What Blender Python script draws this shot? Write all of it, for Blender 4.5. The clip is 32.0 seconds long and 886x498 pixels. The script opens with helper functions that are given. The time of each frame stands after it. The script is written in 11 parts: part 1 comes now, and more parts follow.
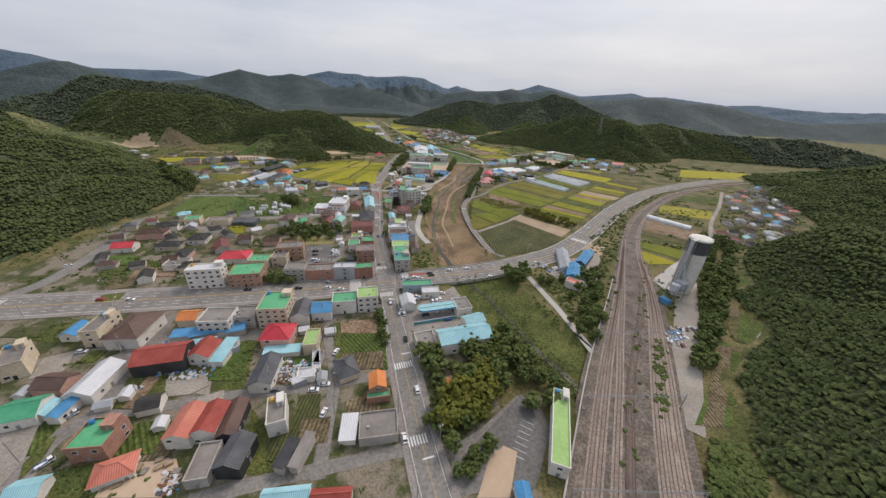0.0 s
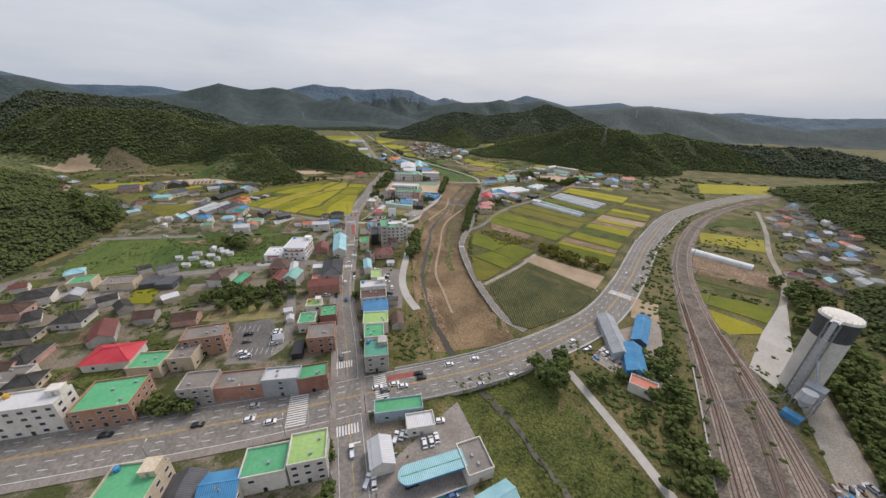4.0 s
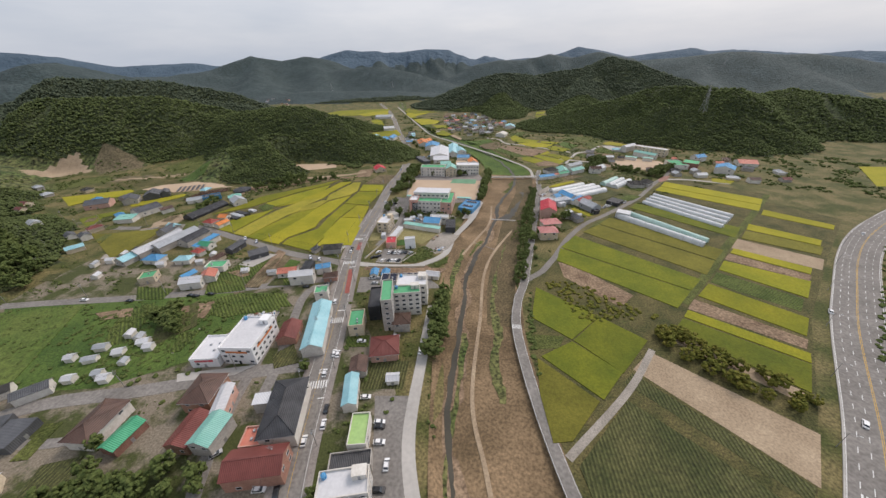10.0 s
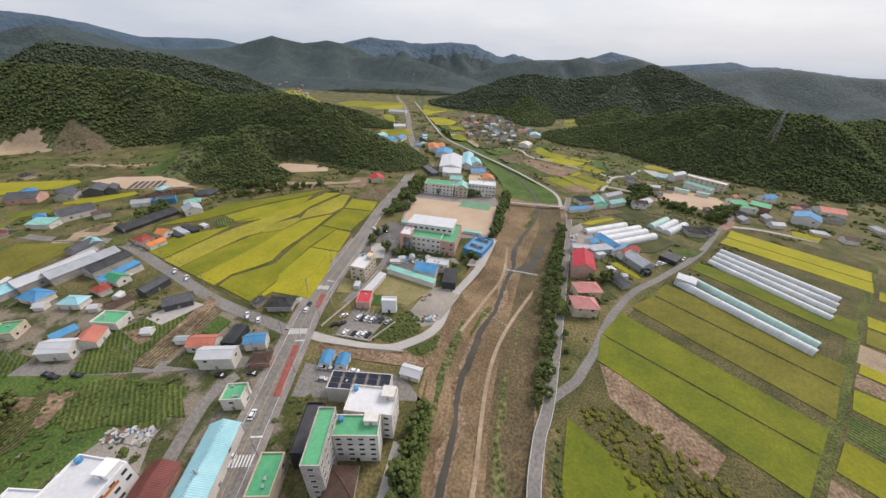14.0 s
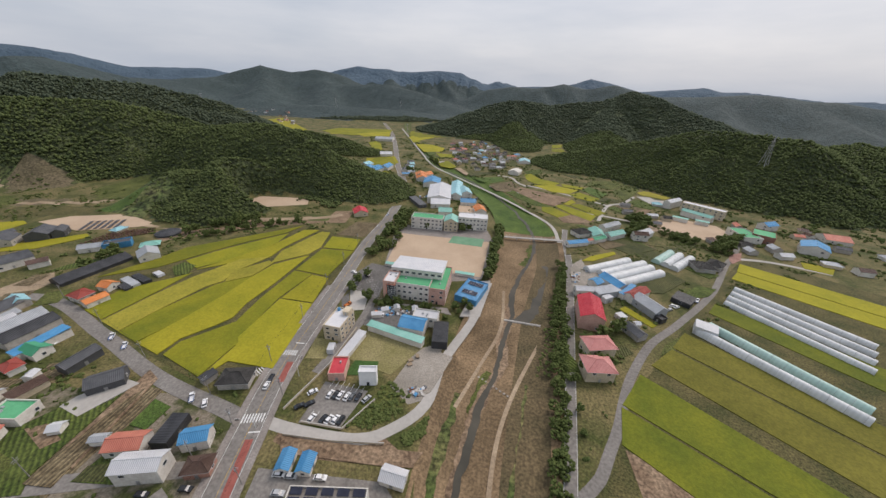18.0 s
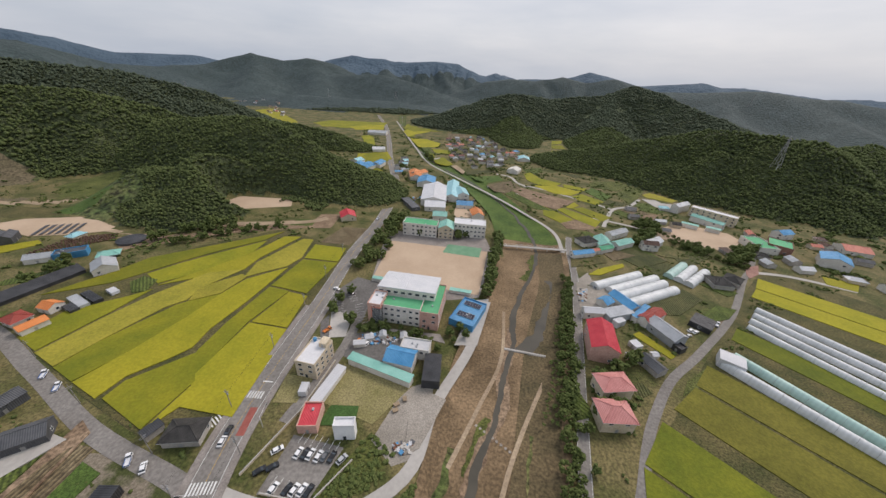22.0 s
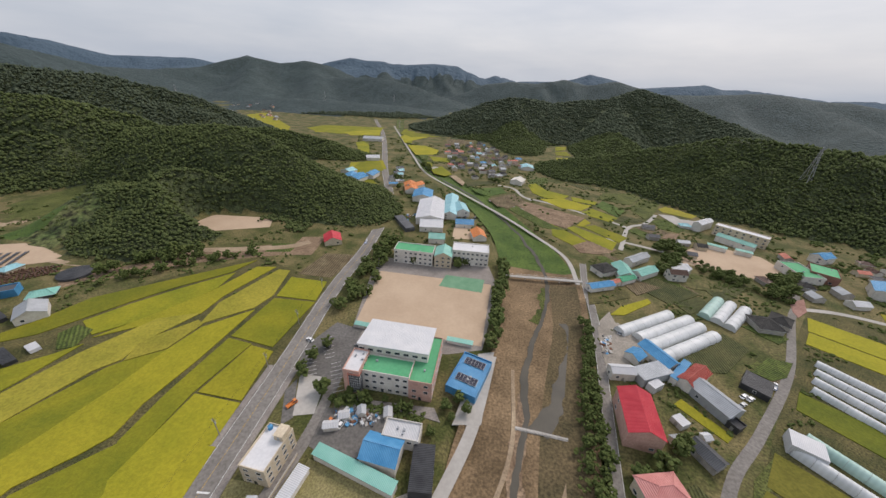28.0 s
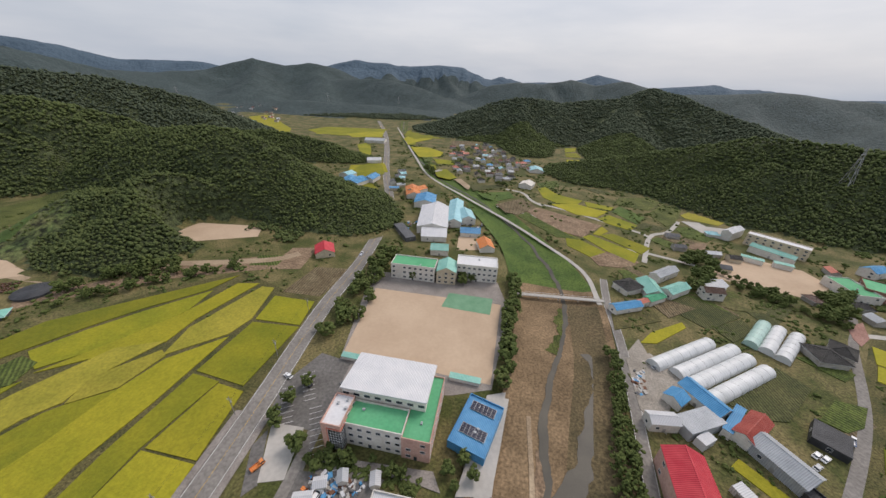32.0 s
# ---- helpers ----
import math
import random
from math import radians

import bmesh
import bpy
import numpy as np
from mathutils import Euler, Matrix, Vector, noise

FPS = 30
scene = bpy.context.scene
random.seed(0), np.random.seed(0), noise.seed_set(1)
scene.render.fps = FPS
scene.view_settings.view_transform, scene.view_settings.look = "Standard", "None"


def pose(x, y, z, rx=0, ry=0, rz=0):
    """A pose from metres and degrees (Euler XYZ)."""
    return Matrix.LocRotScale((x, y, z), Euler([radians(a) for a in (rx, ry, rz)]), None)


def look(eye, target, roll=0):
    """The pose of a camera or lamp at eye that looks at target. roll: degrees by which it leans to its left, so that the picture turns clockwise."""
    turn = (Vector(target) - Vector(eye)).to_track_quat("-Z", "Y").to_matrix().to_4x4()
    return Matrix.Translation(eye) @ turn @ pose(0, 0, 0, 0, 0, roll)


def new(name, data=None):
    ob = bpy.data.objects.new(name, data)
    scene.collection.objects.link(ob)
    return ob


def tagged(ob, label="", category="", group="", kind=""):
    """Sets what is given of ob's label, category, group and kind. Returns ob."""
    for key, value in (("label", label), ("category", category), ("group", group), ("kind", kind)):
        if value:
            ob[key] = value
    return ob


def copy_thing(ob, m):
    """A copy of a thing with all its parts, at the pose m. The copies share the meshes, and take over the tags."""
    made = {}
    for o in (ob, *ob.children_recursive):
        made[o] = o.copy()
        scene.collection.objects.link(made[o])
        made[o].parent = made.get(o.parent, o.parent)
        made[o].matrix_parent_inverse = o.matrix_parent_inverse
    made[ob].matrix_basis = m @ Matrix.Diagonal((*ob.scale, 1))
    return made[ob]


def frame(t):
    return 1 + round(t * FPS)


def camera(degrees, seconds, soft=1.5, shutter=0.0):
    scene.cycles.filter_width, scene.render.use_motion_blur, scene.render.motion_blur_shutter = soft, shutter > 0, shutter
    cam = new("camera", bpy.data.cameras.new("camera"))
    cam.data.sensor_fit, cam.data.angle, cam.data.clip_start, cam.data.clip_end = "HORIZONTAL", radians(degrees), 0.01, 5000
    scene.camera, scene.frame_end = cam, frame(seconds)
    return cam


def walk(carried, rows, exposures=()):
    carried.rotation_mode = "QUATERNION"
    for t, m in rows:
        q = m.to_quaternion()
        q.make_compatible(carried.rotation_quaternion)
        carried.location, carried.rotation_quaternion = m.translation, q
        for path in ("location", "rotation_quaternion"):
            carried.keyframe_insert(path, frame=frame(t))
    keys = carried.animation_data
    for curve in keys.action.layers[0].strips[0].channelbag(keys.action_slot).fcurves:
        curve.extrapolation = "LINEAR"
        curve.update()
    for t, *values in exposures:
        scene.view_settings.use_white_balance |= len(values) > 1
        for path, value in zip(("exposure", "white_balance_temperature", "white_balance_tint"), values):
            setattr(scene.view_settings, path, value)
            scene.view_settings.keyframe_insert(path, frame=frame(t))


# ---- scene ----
cam = camera(107.69, 32.0)

PATH = [
    (0.0, look((-5.09, -10.68, 119.53), (-5.64, 79.31, 75.92), 3.00)),
    (0.5, look((-6.17, 0.40, 119.07), (-5.30, 90.05, 74.78), 2.79)),
    (1.0, look((-7.04, 11.23, 119.05), (-5.63, 100.77, 74.56), 2.73)),
    (1.5, look((-7.41, 21.70, 119.91), (-5.14, 110.99, 74.96), 2.76)),
    (2.0, look((-7.45, 32.59, 120.71), (-4.83, 121.76, 75.54), 2.87)),
    (2.5, look((-7.22, 44.24, 120.72), (-5.45, 133.65, 75.96), 2.51)),
    (3.0, look((-7.09, 55.42, 120.18), (-5.61, 145.37, 76.50), 2.21)),
    (3.5, look((-7.75, 66.12, 118.65), (-6.14, 156.76, 76.44), 2.16)),
    (4.0, look((-8.40, 77.67, 116.59), (-6.50, 168.99, 75.88), 2.18)),
    (4.5, look((-8.60, 88.79, 114.86), (-6.48, 180.76, 75.66), 2.27)),
    (6.5, look((-7.34, 130.44, 108.81), (-6.44, 222.39, 69.52), 3.96)),
    (7.0, look((-7.64, 141.30, 109.63), (-7.30, 232.84, 69.36), 3.96)),
    (7.5, look((-7.75, 152.71, 111.97), (-7.52, 243.67, 70.42), 3.64)),
    (8.0, look((-7.76, 164.96, 114.88), (-8.74, 255.17, 71.74), 3.10)),
    (8.5, look((-8.38, 177.56, 117.19), (-12.10, 267.08, 72.78), 1.90)),
    (9.0, look((-9.26, 189.92, 119.50), (-16.11, 278.61, 73.82), 0.20)),
    (9.5, look((-9.70, 200.50, 121.68), (-18.38, 287.86, 73.80), -0.89)),
    (10.0, look((-9.53, 211.48, 123.64), (-19.44, 297.73, 74.00), -1.46)),
    (10.5, look((-9.79, 222.87, 125.17), (-20.25, 307.70, 73.26), -1.38)),
    (11.0, look((-9.78, 232.66, 126.02), (-20.45, 316.85, 73.14), -0.75)),
    (11.5, look((-9.90, 241.54, 126.47), (-20.47, 325.46, 73.12), 0.34)),
    (12.0, look((-10.21, 250.91, 126.13), (-20.70, 334.87, 72.84), 1.48)),
    (12.5, look((-10.96, 262.77, 125.32), (-21.65, 346.75, 72.08), 2.38)),
    (13.0, look((-11.29, 275.53, 124.54), (-22.64, 359.68, 71.73), 2.78)),
    (13.5, look((-12.15, 287.97, 123.60), (-24.29, 372.65, 71.83), 2.97)),
    (14.0, look((-12.16, 295.04, 122.93), (-24.64, 380.26, 72.13), 2.97)),
    (14.5, look((-12.26, 299.40, 122.70), (-25.12, 385.27, 73.09), 2.75)),
    (16.5, look((-15.04, 314.93, 123.41), (-26.71, 403.25, 77.99), 2.31)),
    (17.0, look((-15.42, 318.58, 123.82), (-26.56, 407.17, 78.79), 2.38)),
    (17.5, look((-15.75, 322.12, 124.25), (-26.42, 410.83, 79.35), 2.48)),
    (18.0, look((-16.09, 325.51, 124.59), (-26.41, 414.22, 79.60), 2.57)),
    (18.5, look((-16.60, 328.66, 124.72), (-26.63, 417.29, 79.51), 2.74)),
    (19.0, look((-17.01, 331.90, 125.11), (-26.80, 420.38, 79.56), 2.95)),
    (19.5, look((-17.28, 335.02, 125.19), (-26.82, 423.37, 79.33), 3.04)),
    (20.0, look((-17.58, 338.66, 125.29), (-26.96, 426.83, 79.06), 3.08)),
    (20.5, look((-18.01, 342.25, 125.43), (-27.14, 430.33, 78.96), 3.30)),
    (21.0, look((-18.44, 346.02, 125.62), (-27.38, 434.00, 78.94), 3.45)),
    (21.5, look((-18.62, 349.83, 125.89), (-27.49, 437.75, 79.08), 3.41)),
    (22.0, look((-18.75, 353.88, 126.08), (-27.49, 441.79, 79.22), 3.45)),
    (22.5, look((-19.31, 358.20, 126.44), (-27.73, 446.10, 79.52), 3.54)),
    (23.0, look((-19.71, 362.05, 126.86), (-28.00, 450.01, 80.01), 3.63)),
    (23.5, look((-20.40, 366.07, 127.25), (-28.49, 454.11, 80.51), 3.68)),
    (24.0, look((-20.59, 370.09, 127.25), (-28.73, 458.27, 80.81), 3.63)),
    (24.5, look((-21.07, 373.79, 127.52), (-29.06, 462.09, 81.28), 3.62)),
    (25.0, look((-21.46, 377.39, 127.87), (-29.43, 465.79, 81.82), 3.70)),
    (25.5, look((-21.69, 380.77, 128.24), (-29.70, 469.15, 82.14), 3.64)),
    (27.5, look((-21.90, 393.37, 128.65), (-30.42, 481.54, 82.25), 3.46)),
    (28.0, look((-21.90, 396.22, 128.64), (-30.68, 484.37, 82.24), 3.35)),
    (28.5, look((-22.06, 399.44, 128.33), (-31.02, 487.56, 81.93), 3.32)),
    (29.0, look((-22.37, 402.71, 127.81), (-31.28, 490.89, 81.50), 3.29)),
    (29.5, look((-22.77, 406.03, 127.37), (-31.74, 494.21, 81.06), 3.23)),
    (30.0, look((-23.05, 409.44, 126.67), (-32.15, 497.62, 80.40), 3.14)),
    (30.5, look((-22.99, 413.18, 125.91), (-32.49, 501.33, 79.65), 3.03)),
    (31.0, look((-23.29, 416.71, 125.35), (-32.96, 504.85, 79.13), 2.96)),
    (31.5, look((-23.45, 420.31, 124.60), (-33.52, 508.45, 78.44), 2.97)),
    (32.0, look((-23.84, 424.31, 123.60), (-34.24, 512.48, 77.58), 2.94)),
]
walk(cam, PATH, tuple((t, e, 6500, 16) for t, e in ((0, 0.03), (4, 0.03), (7, -0.07), (9, 0.0), (10.5, 0.12), (12, 0.24), (14.5, 0.2), (17, -0.02), (25, 0.0), (32, 0.0))))

# ---- world and light ----
world = bpy.data.worlds.new("world")
scene.world = world
world.use_nodes = True
wn, wl = world.node_tree.nodes, world.node_tree.links
for n in list(wn):
    wn.remove(n)
w_out, w_bg, w_sky = wn.new("ShaderNodeOutputWorld"), wn.new("ShaderNodeBackground"), wn.new("ShaderNodeTexSky")
w_sky.sky_type, w_sky.sun_disc = "NISHITA", False
w_sky.sun_elevation, w_sky.sun_rotation = radians(48), radians(40)
w_sky.dust_density, w_sky.air_density, w_sky.ozone_density = 5.0, 1.2, 1.0
# thin high cloud: a pale layer with soft streaks over the clear sky
w_co, w_map, w_noise, w_ramp, w_mix = (wn.new(k) for k in ("ShaderNodeTexCoord", "ShaderNodeMapping", "ShaderNodeTexNoise", "ShaderNodeValToRGB", "ShaderNodeMix"))
w_map.inputs["Scale"].default_value = (1.2, 1.2, 6.0)
w_noise.inputs["Scale"].default_value, w_noise.inputs["Detail"].default_value, w_noise.inputs["Roughness"].default_value = 1.4, 5.0, 0.55
w_ramp.color_ramp.elements[0].position, w_ramp.color_ramp.elements[0].color = 0.34, (4.2, 4.85, 5.55, 1)
w_ramp.color_ramp.elements[1].position, w_ramp.color_ramp.elements[1].color = 0.72, (6.15, 6.5, 6.75, 1)
w_mix.data_type, w_mix.inputs["Factor"].default_value = "RGBA", 0.82
wl.new(w_co.outputs["Generated"], w_map.inputs["Vector"])
wl.new(w_map.outputs["Vector"], w_noise.inputs["Vector"])
wl.new(w_noise.outputs["Fac"], w_ramp.inputs["Fac"])
wl.new(w_sky.outputs["Color"], w_mix.inputs["A"])
wl.new(w_ramp.outputs["Color"], w_mix.inputs["B"])
wl.new(w_mix.outputs["Result"], w_bg.inputs["Color"])
w_bg.inputs["Strength"].default_value = 0.12
wl.new(w_bg.outputs["Background"], w_out.inputs["Surface"])

sun = new("sun", bpy.data.lights.new("sun", "SUN"))
sun.data.energy, sun.data.angle, sun.data.color = 2.0, radians(26), (1.0, 0.93, 0.84)
sun.matrix_world = look((240, 280, 420), (0, 0, 0))


# ---- materials ----
MATS = {}


def mat(name, a, b, scale=0.3, rough=0.9, bump=0.0, bump_scale=2.0, metal=0.0, rand=0.0, stripes=None, fine=None, detail=6.0, spec=0.3, edge=0.32):
    """A surface that wanders between two colours over `scale` (per metre), with fine grain, a bump, ribs and a change from object to object."""
    m = bpy.data.materials.new(name)
    m.use_nodes = True
    nt, N, L = m.node_tree, m.node_tree.nodes, m.node_tree.links
    bsdf = N["Principled BSDF"]
    bsdf.inputs["Roughness"].default_value, bsdf.inputs["Metallic"].default_value = rough, metal
    bsdf.inputs["Specular IOR Level"].default_value = spec
    geo, tex = N.new("ShaderNodeNewGeometry"), N.new("ShaderNodeTexNoise")
    tex.inputs["Scale"].default_value, tex.inputs["Detail"].default_value, tex.inputs["Roughness"].default_value = scale, detail, 0.62
    L.new(geo.outputs["Position"], tex.inputs["Vector"])
    ramp = N.new("ShaderNodeValToRGB")
    ramp.color_ramp.elements[0].position, ramp.color_ramp.elements[0].color = 0.5 - edge / 2, (*a, 1)
    ramp.color_ramp.elements[1].position, ramp.color_ramp.elements[1].color = 0.5 + edge / 2, (*b, 1)
    L.new(tex.outputs["Fac"], ramp.inputs["Fac"])
    col = ramp.outputs["Color"]
    if fine:
        f_tex, f_mix = N.new("ShaderNodeTexNoise"), N.new("ShaderNodeMix")
        f_tex.inputs["Scale"].default_value, f_tex.inputs["Detail"].default_value = fine[0], 3.0
        f_mix.data_type, f_mix.blend_type = "RGBA", "OVERLAY"
        f_mix.inputs["Factor"].default_value = fine[1]
        L.new(geo.outputs["Position"], f_tex.inputs["Vector"])
        L.new(col, f_mix.inputs["A"])
        f_map = N.new("ShaderNodeMapRange")
        f_map.inputs["From Min"].default_value, f_map.inputs["From Max"].default_value = 0.34, 0.66
        L.new(f_tex.outputs["Fac"], f_map.inputs["Value"])
        L.new(f_map.outputs["Result"], f_mix.inputs["B"])
        col = f_mix.outputs["Result"]
    if rand:
        info, hsv, mr = N.new("ShaderNodeObjectInfo"), N.new("ShaderNodeHueSaturation"), N.new("ShaderNodeMapRange")
        mr.inputs["To Min"].default_value, mr.inputs["To Max"].default_value = 1 - rand, 1 + rand
        L.new(info.outputs["Random"], mr.inputs["Value"])
        L.new(mr.outputs["Result"], hsv.inputs["Value"])
        L.new(col, hsv.inputs["Color"])
        col = hsv.outputs["Color"]
    height = tex.outputs["Fac"]
    if stripes:
        # ribs or rows: (per metre, strength of colour, axis, of the object or the world)
        per, strength, axis, own = stripes
        co, wave, s_mix = N.new("ShaderNodeTexCoord"), N.new("ShaderNodeTexWave"), N.new("ShaderNodeMix")
        wave.bands_direction, wave.inputs["Scale"].default_value, wave.inputs["Distortion"].default_value = axis, per * 0.3142, 0.6
        wave.inputs["Detail Scale"].default_value = 0.6
        L.new(co.outputs["Object"] if own else geo.outputs["Position"], wave.inputs["Vector"])
        s_mix.data_type, s_mix.blend_type = "RGBA", "MULTIPLY"
        s_mix.inputs["Factor"].default_value = strength
        L.new(col, s_mix.inputs["A"])
        L.new(wave.outputs["Color"], s_mix.inputs["B"])
        col, height = s_mix.outputs["Result"], wave.outputs["Fac"]
    L.new(col, bsdf.inputs["Base Color"])
    if bump:
        bt, bp = N.new("ShaderNodeTexNoise"), N.new("ShaderNodeBump")
        bt.inputs["Scale"].default_value, bt.inputs["Detail"].default_value = bump_scale, 4.0
        L.new(geo.outputs["Position"], bt.inputs["Vector"])
        bp.inputs["Strength"].default_value, bp.inputs["Distance"].default_value = bump, 1.0 / bump_scale
        L.new(height if stripes else bt.outputs["Fac"], bp.inputs["Height"])
        L.new(bp.outputs["Normal"], bsdf.inputs["Normal"])
    MATS[name] = m
    return m


def island_mat(name, cols, rough=0.95, bump=0.6, bump_scale=1.2):
    """Foliage: every clump takes its own tone of the row of colours, with a leafy grain on it."""
    m = bpy.data.materials.new(name)
    m.use_nodes = True
    N, L = m.node_tree.nodes, m.node_tree.links
    bsdf = N["Principled BSDF"]
    bsdf.inputs["Roughness"].default_value, bsdf.inputs["Specular IOR Level"].default_value = rough, 0.15
    geo, ramp, tex, mix = N.new("ShaderNodeNewGeometry"), N.new("ShaderNodeValToRGB"), N.new("ShaderNodeTexNoise"), N.new("ShaderNodeMix")
    for k, c in enumerate(cols):
        e = ramp.color_ramp.elements[k] if k < 2 else ramp.color_ramp.elements.new(1.0)
        e.position, e.color = k / (len(cols) - 1), (*c, 1)
    patch, blend = N.new("ShaderNodeTexNoise"), N.new("ShaderNodeMix")
    patch.inputs["Scale"].default_value, patch.inputs["Detail"].default_value = 0.03, 3.0
    L.new(geo.outputs["Position"], patch.inputs["Vector"])
    blend.inputs["Factor"].default_value = 0.62
    L.new(geo.outputs["Random Per Island"], blend.inputs["A"])
    L.new(patch.outputs["Fac"], blend.inputs["B"])
    L.new(blend.outputs["Result"], ramp.inputs["Fac"])
    tex.inputs["Scale"].default_value, tex.inputs["Detail"].default_value = bump_scale, 5.0
    L.new(geo.outputs["Position"], tex.inputs["Vector"])
    mix.data_type, mix.blend_type = "RGBA", "OVERLAY"
    mix.inputs["Factor"].default_value = 0.8
    L.new(ramp.outputs["Color"], mix.inputs["A"])
    L.new(tex.outputs["Fac"], mix.inputs["B"])
    L.new(mix.outputs["Result"], bsdf.inputs["Base Color"])
    bp = N.new("ShaderNodeBump")
    bp.inputs["Strength"].default_value, bp.inputs["Distance"].default_value = bump, 0.8
    L.new(tex.outputs["Fac"], bp.inputs["Height"])
    L.new(bp.outputs["Normal"], bsdf.inputs["Normal"])
    MATS[name] = m
    return m


# ground covers
mat("grass", (0.062, 0.072, 0.018), (0.165, 0.136, 0.058), 0.045, bump=0.4, bump_scale=1.2, fine=(0.9, 0.4), edge=0.2)
mat("weeds", (0.056, 0.072, 0.015), (0.125, 0.135, 0.036), 0.06, bump=0.8, bump_scale=1.0, fine=(1.2, 0.5))
mat("lawn", (0.2, 0.18, 0.07), (0.27, 0.232, 0.11), 0.1, bump=0.2, fine=(1.5, 0.3))
mat("turf", (0.04, 0.09, 0.02), (0.06, 0.12, 0.03), 0.3, bump=0.2, fine=(2.0, 0.3))
mat("rice_green", (0.15, 0.164, 0.009), (0.24, 0.224, 0.012), 0.04, bump=0.35, bump_scale=2.0, fine=(0.9, 0.12), rand=0.16)
mat("rice_deep", (0.094, 0.119, 0.009), (0.165, 0.174, 0.012), 0.04, bump=0.35, bump_scale=2.0, fine=(0.9, 0.14), rand=0.14)
mat("rice_olive", (0.110, 0.106, 0.013), (0.182, 0.165, 0.024), 0.035, bump=0.35, bump_scale=2.0, fine=(0.9, 0.16), rand=0.08)
mat("rice_gold", (0.232, 0.224, 0.012), (0.32, 0.282, 0.017), 0.04, bump=0.35, bump_scale=2.0, fine=(0.9, 0.12), rand=0.1)
mat("rice_pale", (0.218, 0.204, 0.022), (0.314, 0.270, 0.033), 0.05, bump=0.25, bump_scale=3.0, fine=(0.9, 0.16), rand=0.1)
mat("crop_rows", (0.062, 0.075, 0.024), (0.125, 0.122, 0.046), 0.05, bump=0.8, stripes=(0.7, 0.38, "X", False), fine=(1.2, 0.4))
mat("crop_green", (0.06, 0.092, 0.016), (0.12, 0.15, 0.034), 0.08, bump=0.8, stripes=(0.8, 0.35, "DIAGONAL", False), fine=(1.2, 0.45))
mat("soil", (0.16, 0.105, 0.065), (0.28, 0.2, 0.13), 0.1, bump=0.4, fine=(0.8, 0.4))
mat("soil_rows", (0.13, 0.095, 0.05), (0.24, 0.19, 0.11), 0.1, bump=0.8, stripes=(0.6, 0.4, "X", False), fine=(0.8, 0.4))
mat("sand_field", (0.44, 0.325, 0.225), (0.52, 0.395, 0.28), 0.03, bump=0.04, fine=(0.5, 0.03))
mat("dry_grass", (0.122, 0.084, 0.045), (0.25, 0.172, 0.098), 0.035, bump=0.4, bump_scale=1.5, fine=(0.9, 0.34), edge=0.24)
# wet grass, its colour also darkened for the shade of the bank's hedge
mat("dry_dark", (0.075, 0.062, 0.03), (0.15, 0.11, 0.058), 0.05, bump=0.4, bump_scale=1.5, fine=(0.9, 0.4))
mat("dry_terrace", (0.1, 0.085, 0.045), (0.17, 0.135, 0.08), 0.05, bump=0.4, fine=(0.5, 0.4))
mat("bank_green", (0.06, 0.085, 0.022), (0.15, 0.14, 0.055), 0.06, bump=0.6, fine=(0.6, 0.7))
mat("bund", (0.05, 0.056, 0.016), (0.13, 0.108, 0.042), 0.07, bump=0.6, fine=(1.2, 0.5))
mat("grass_lush", (0.045, 0.085, 0.016), (0.1, 0.15, 0.03), 0.04, bump=0.6, fine=(1.1, 0.38))
mat("soil_pale", (0.27, 0.2, 0.13), (0.4, 0.31, 0.21), 0.05, bump=0.3, fine=(1.2, 0.2))
mat("gravel", (0.24, 0.215, 0.18), (0.36, 0.325, 0.28), 0.06, bump=0.3, fine=(1.6, 0.22))
mat("ballast_dark", (0.075, 0.055, 0.043), (0.13, 0.096, 0.075), 0.1, bump=0.4, fine=(1.6, 0.4))
mat("meadow_green", (0.06, 0.105, 0.018), (0.12, 0.15, 0.035), 0.04, bump=0.5, fine=(1.0, 0.35))
mat("yard_soil", (0.095, 0.08, 0.068), (0.2, 0.165, 0.135), 0.12, bump=0.4, fine=(1.2, 0.4))
mat("sleeper", (0.2, 0.18, 0.16), (0.3, 0.275, 0.25), 0.4, rough=0.9)
mat("ballast", (0.25, 0.2, 0.16), (0.36, 0.295, 0.24), 0.08, bump=0.4, fine=(1.6, 0.4))
mat("asphalt", (0.18, 0.166, 0.15), (0.24, 0.223, 0.203), 0.07, bump=0.1, fine=(0.8, 0.2))
mat("asphalt_dark", (0.12, 0.113, 0.105), (0.165, 0.156, 0.146), 0.07, bump=0.1, fine=(0.8, 0.2))
mat("concrete", (0.37, 0.35, 0.32), (0.46, 0.435, 0.4), 0.05, bump=0.05, fine=(0.6, 0.06))
mat("paving", (0.21, 0.185, 0.165), (0.3, 0.27, 0.245), 0.1, bump=0.2, fine=(1.8, 0.2))
mat("paving_red", (0.28, 0.15, 0.12), (0.36, 0.21, 0.17), 0.2, bump=0.2, fine=(1.5, 0.2))
mat("paint_white", (0.62, 0.62, 0.6), (0.75, 0.75, 0.73), 0.8, rough=0.7)
mat("paint_yellow", (0.5, 0.3, 0.05), (0.6, 0.38, 0.09), 0.8, rough=0.7)
mat("paint_red", (0.26, 0.075, 0.06), (0.34, 0.11, 0.085), 0.3, rough=0.8)
mat("court_green", (0.12, 0.26, 0.15), (0.17, 0.32, 0.2), 0.2, rough=0.8)
mat("tree_floor", (0.05, 0.064, 0.027), (0.074, 0.09, 0.038), 0.03, bump=1.0, bump_scale=0.3, fine=(0.25, 0.5))
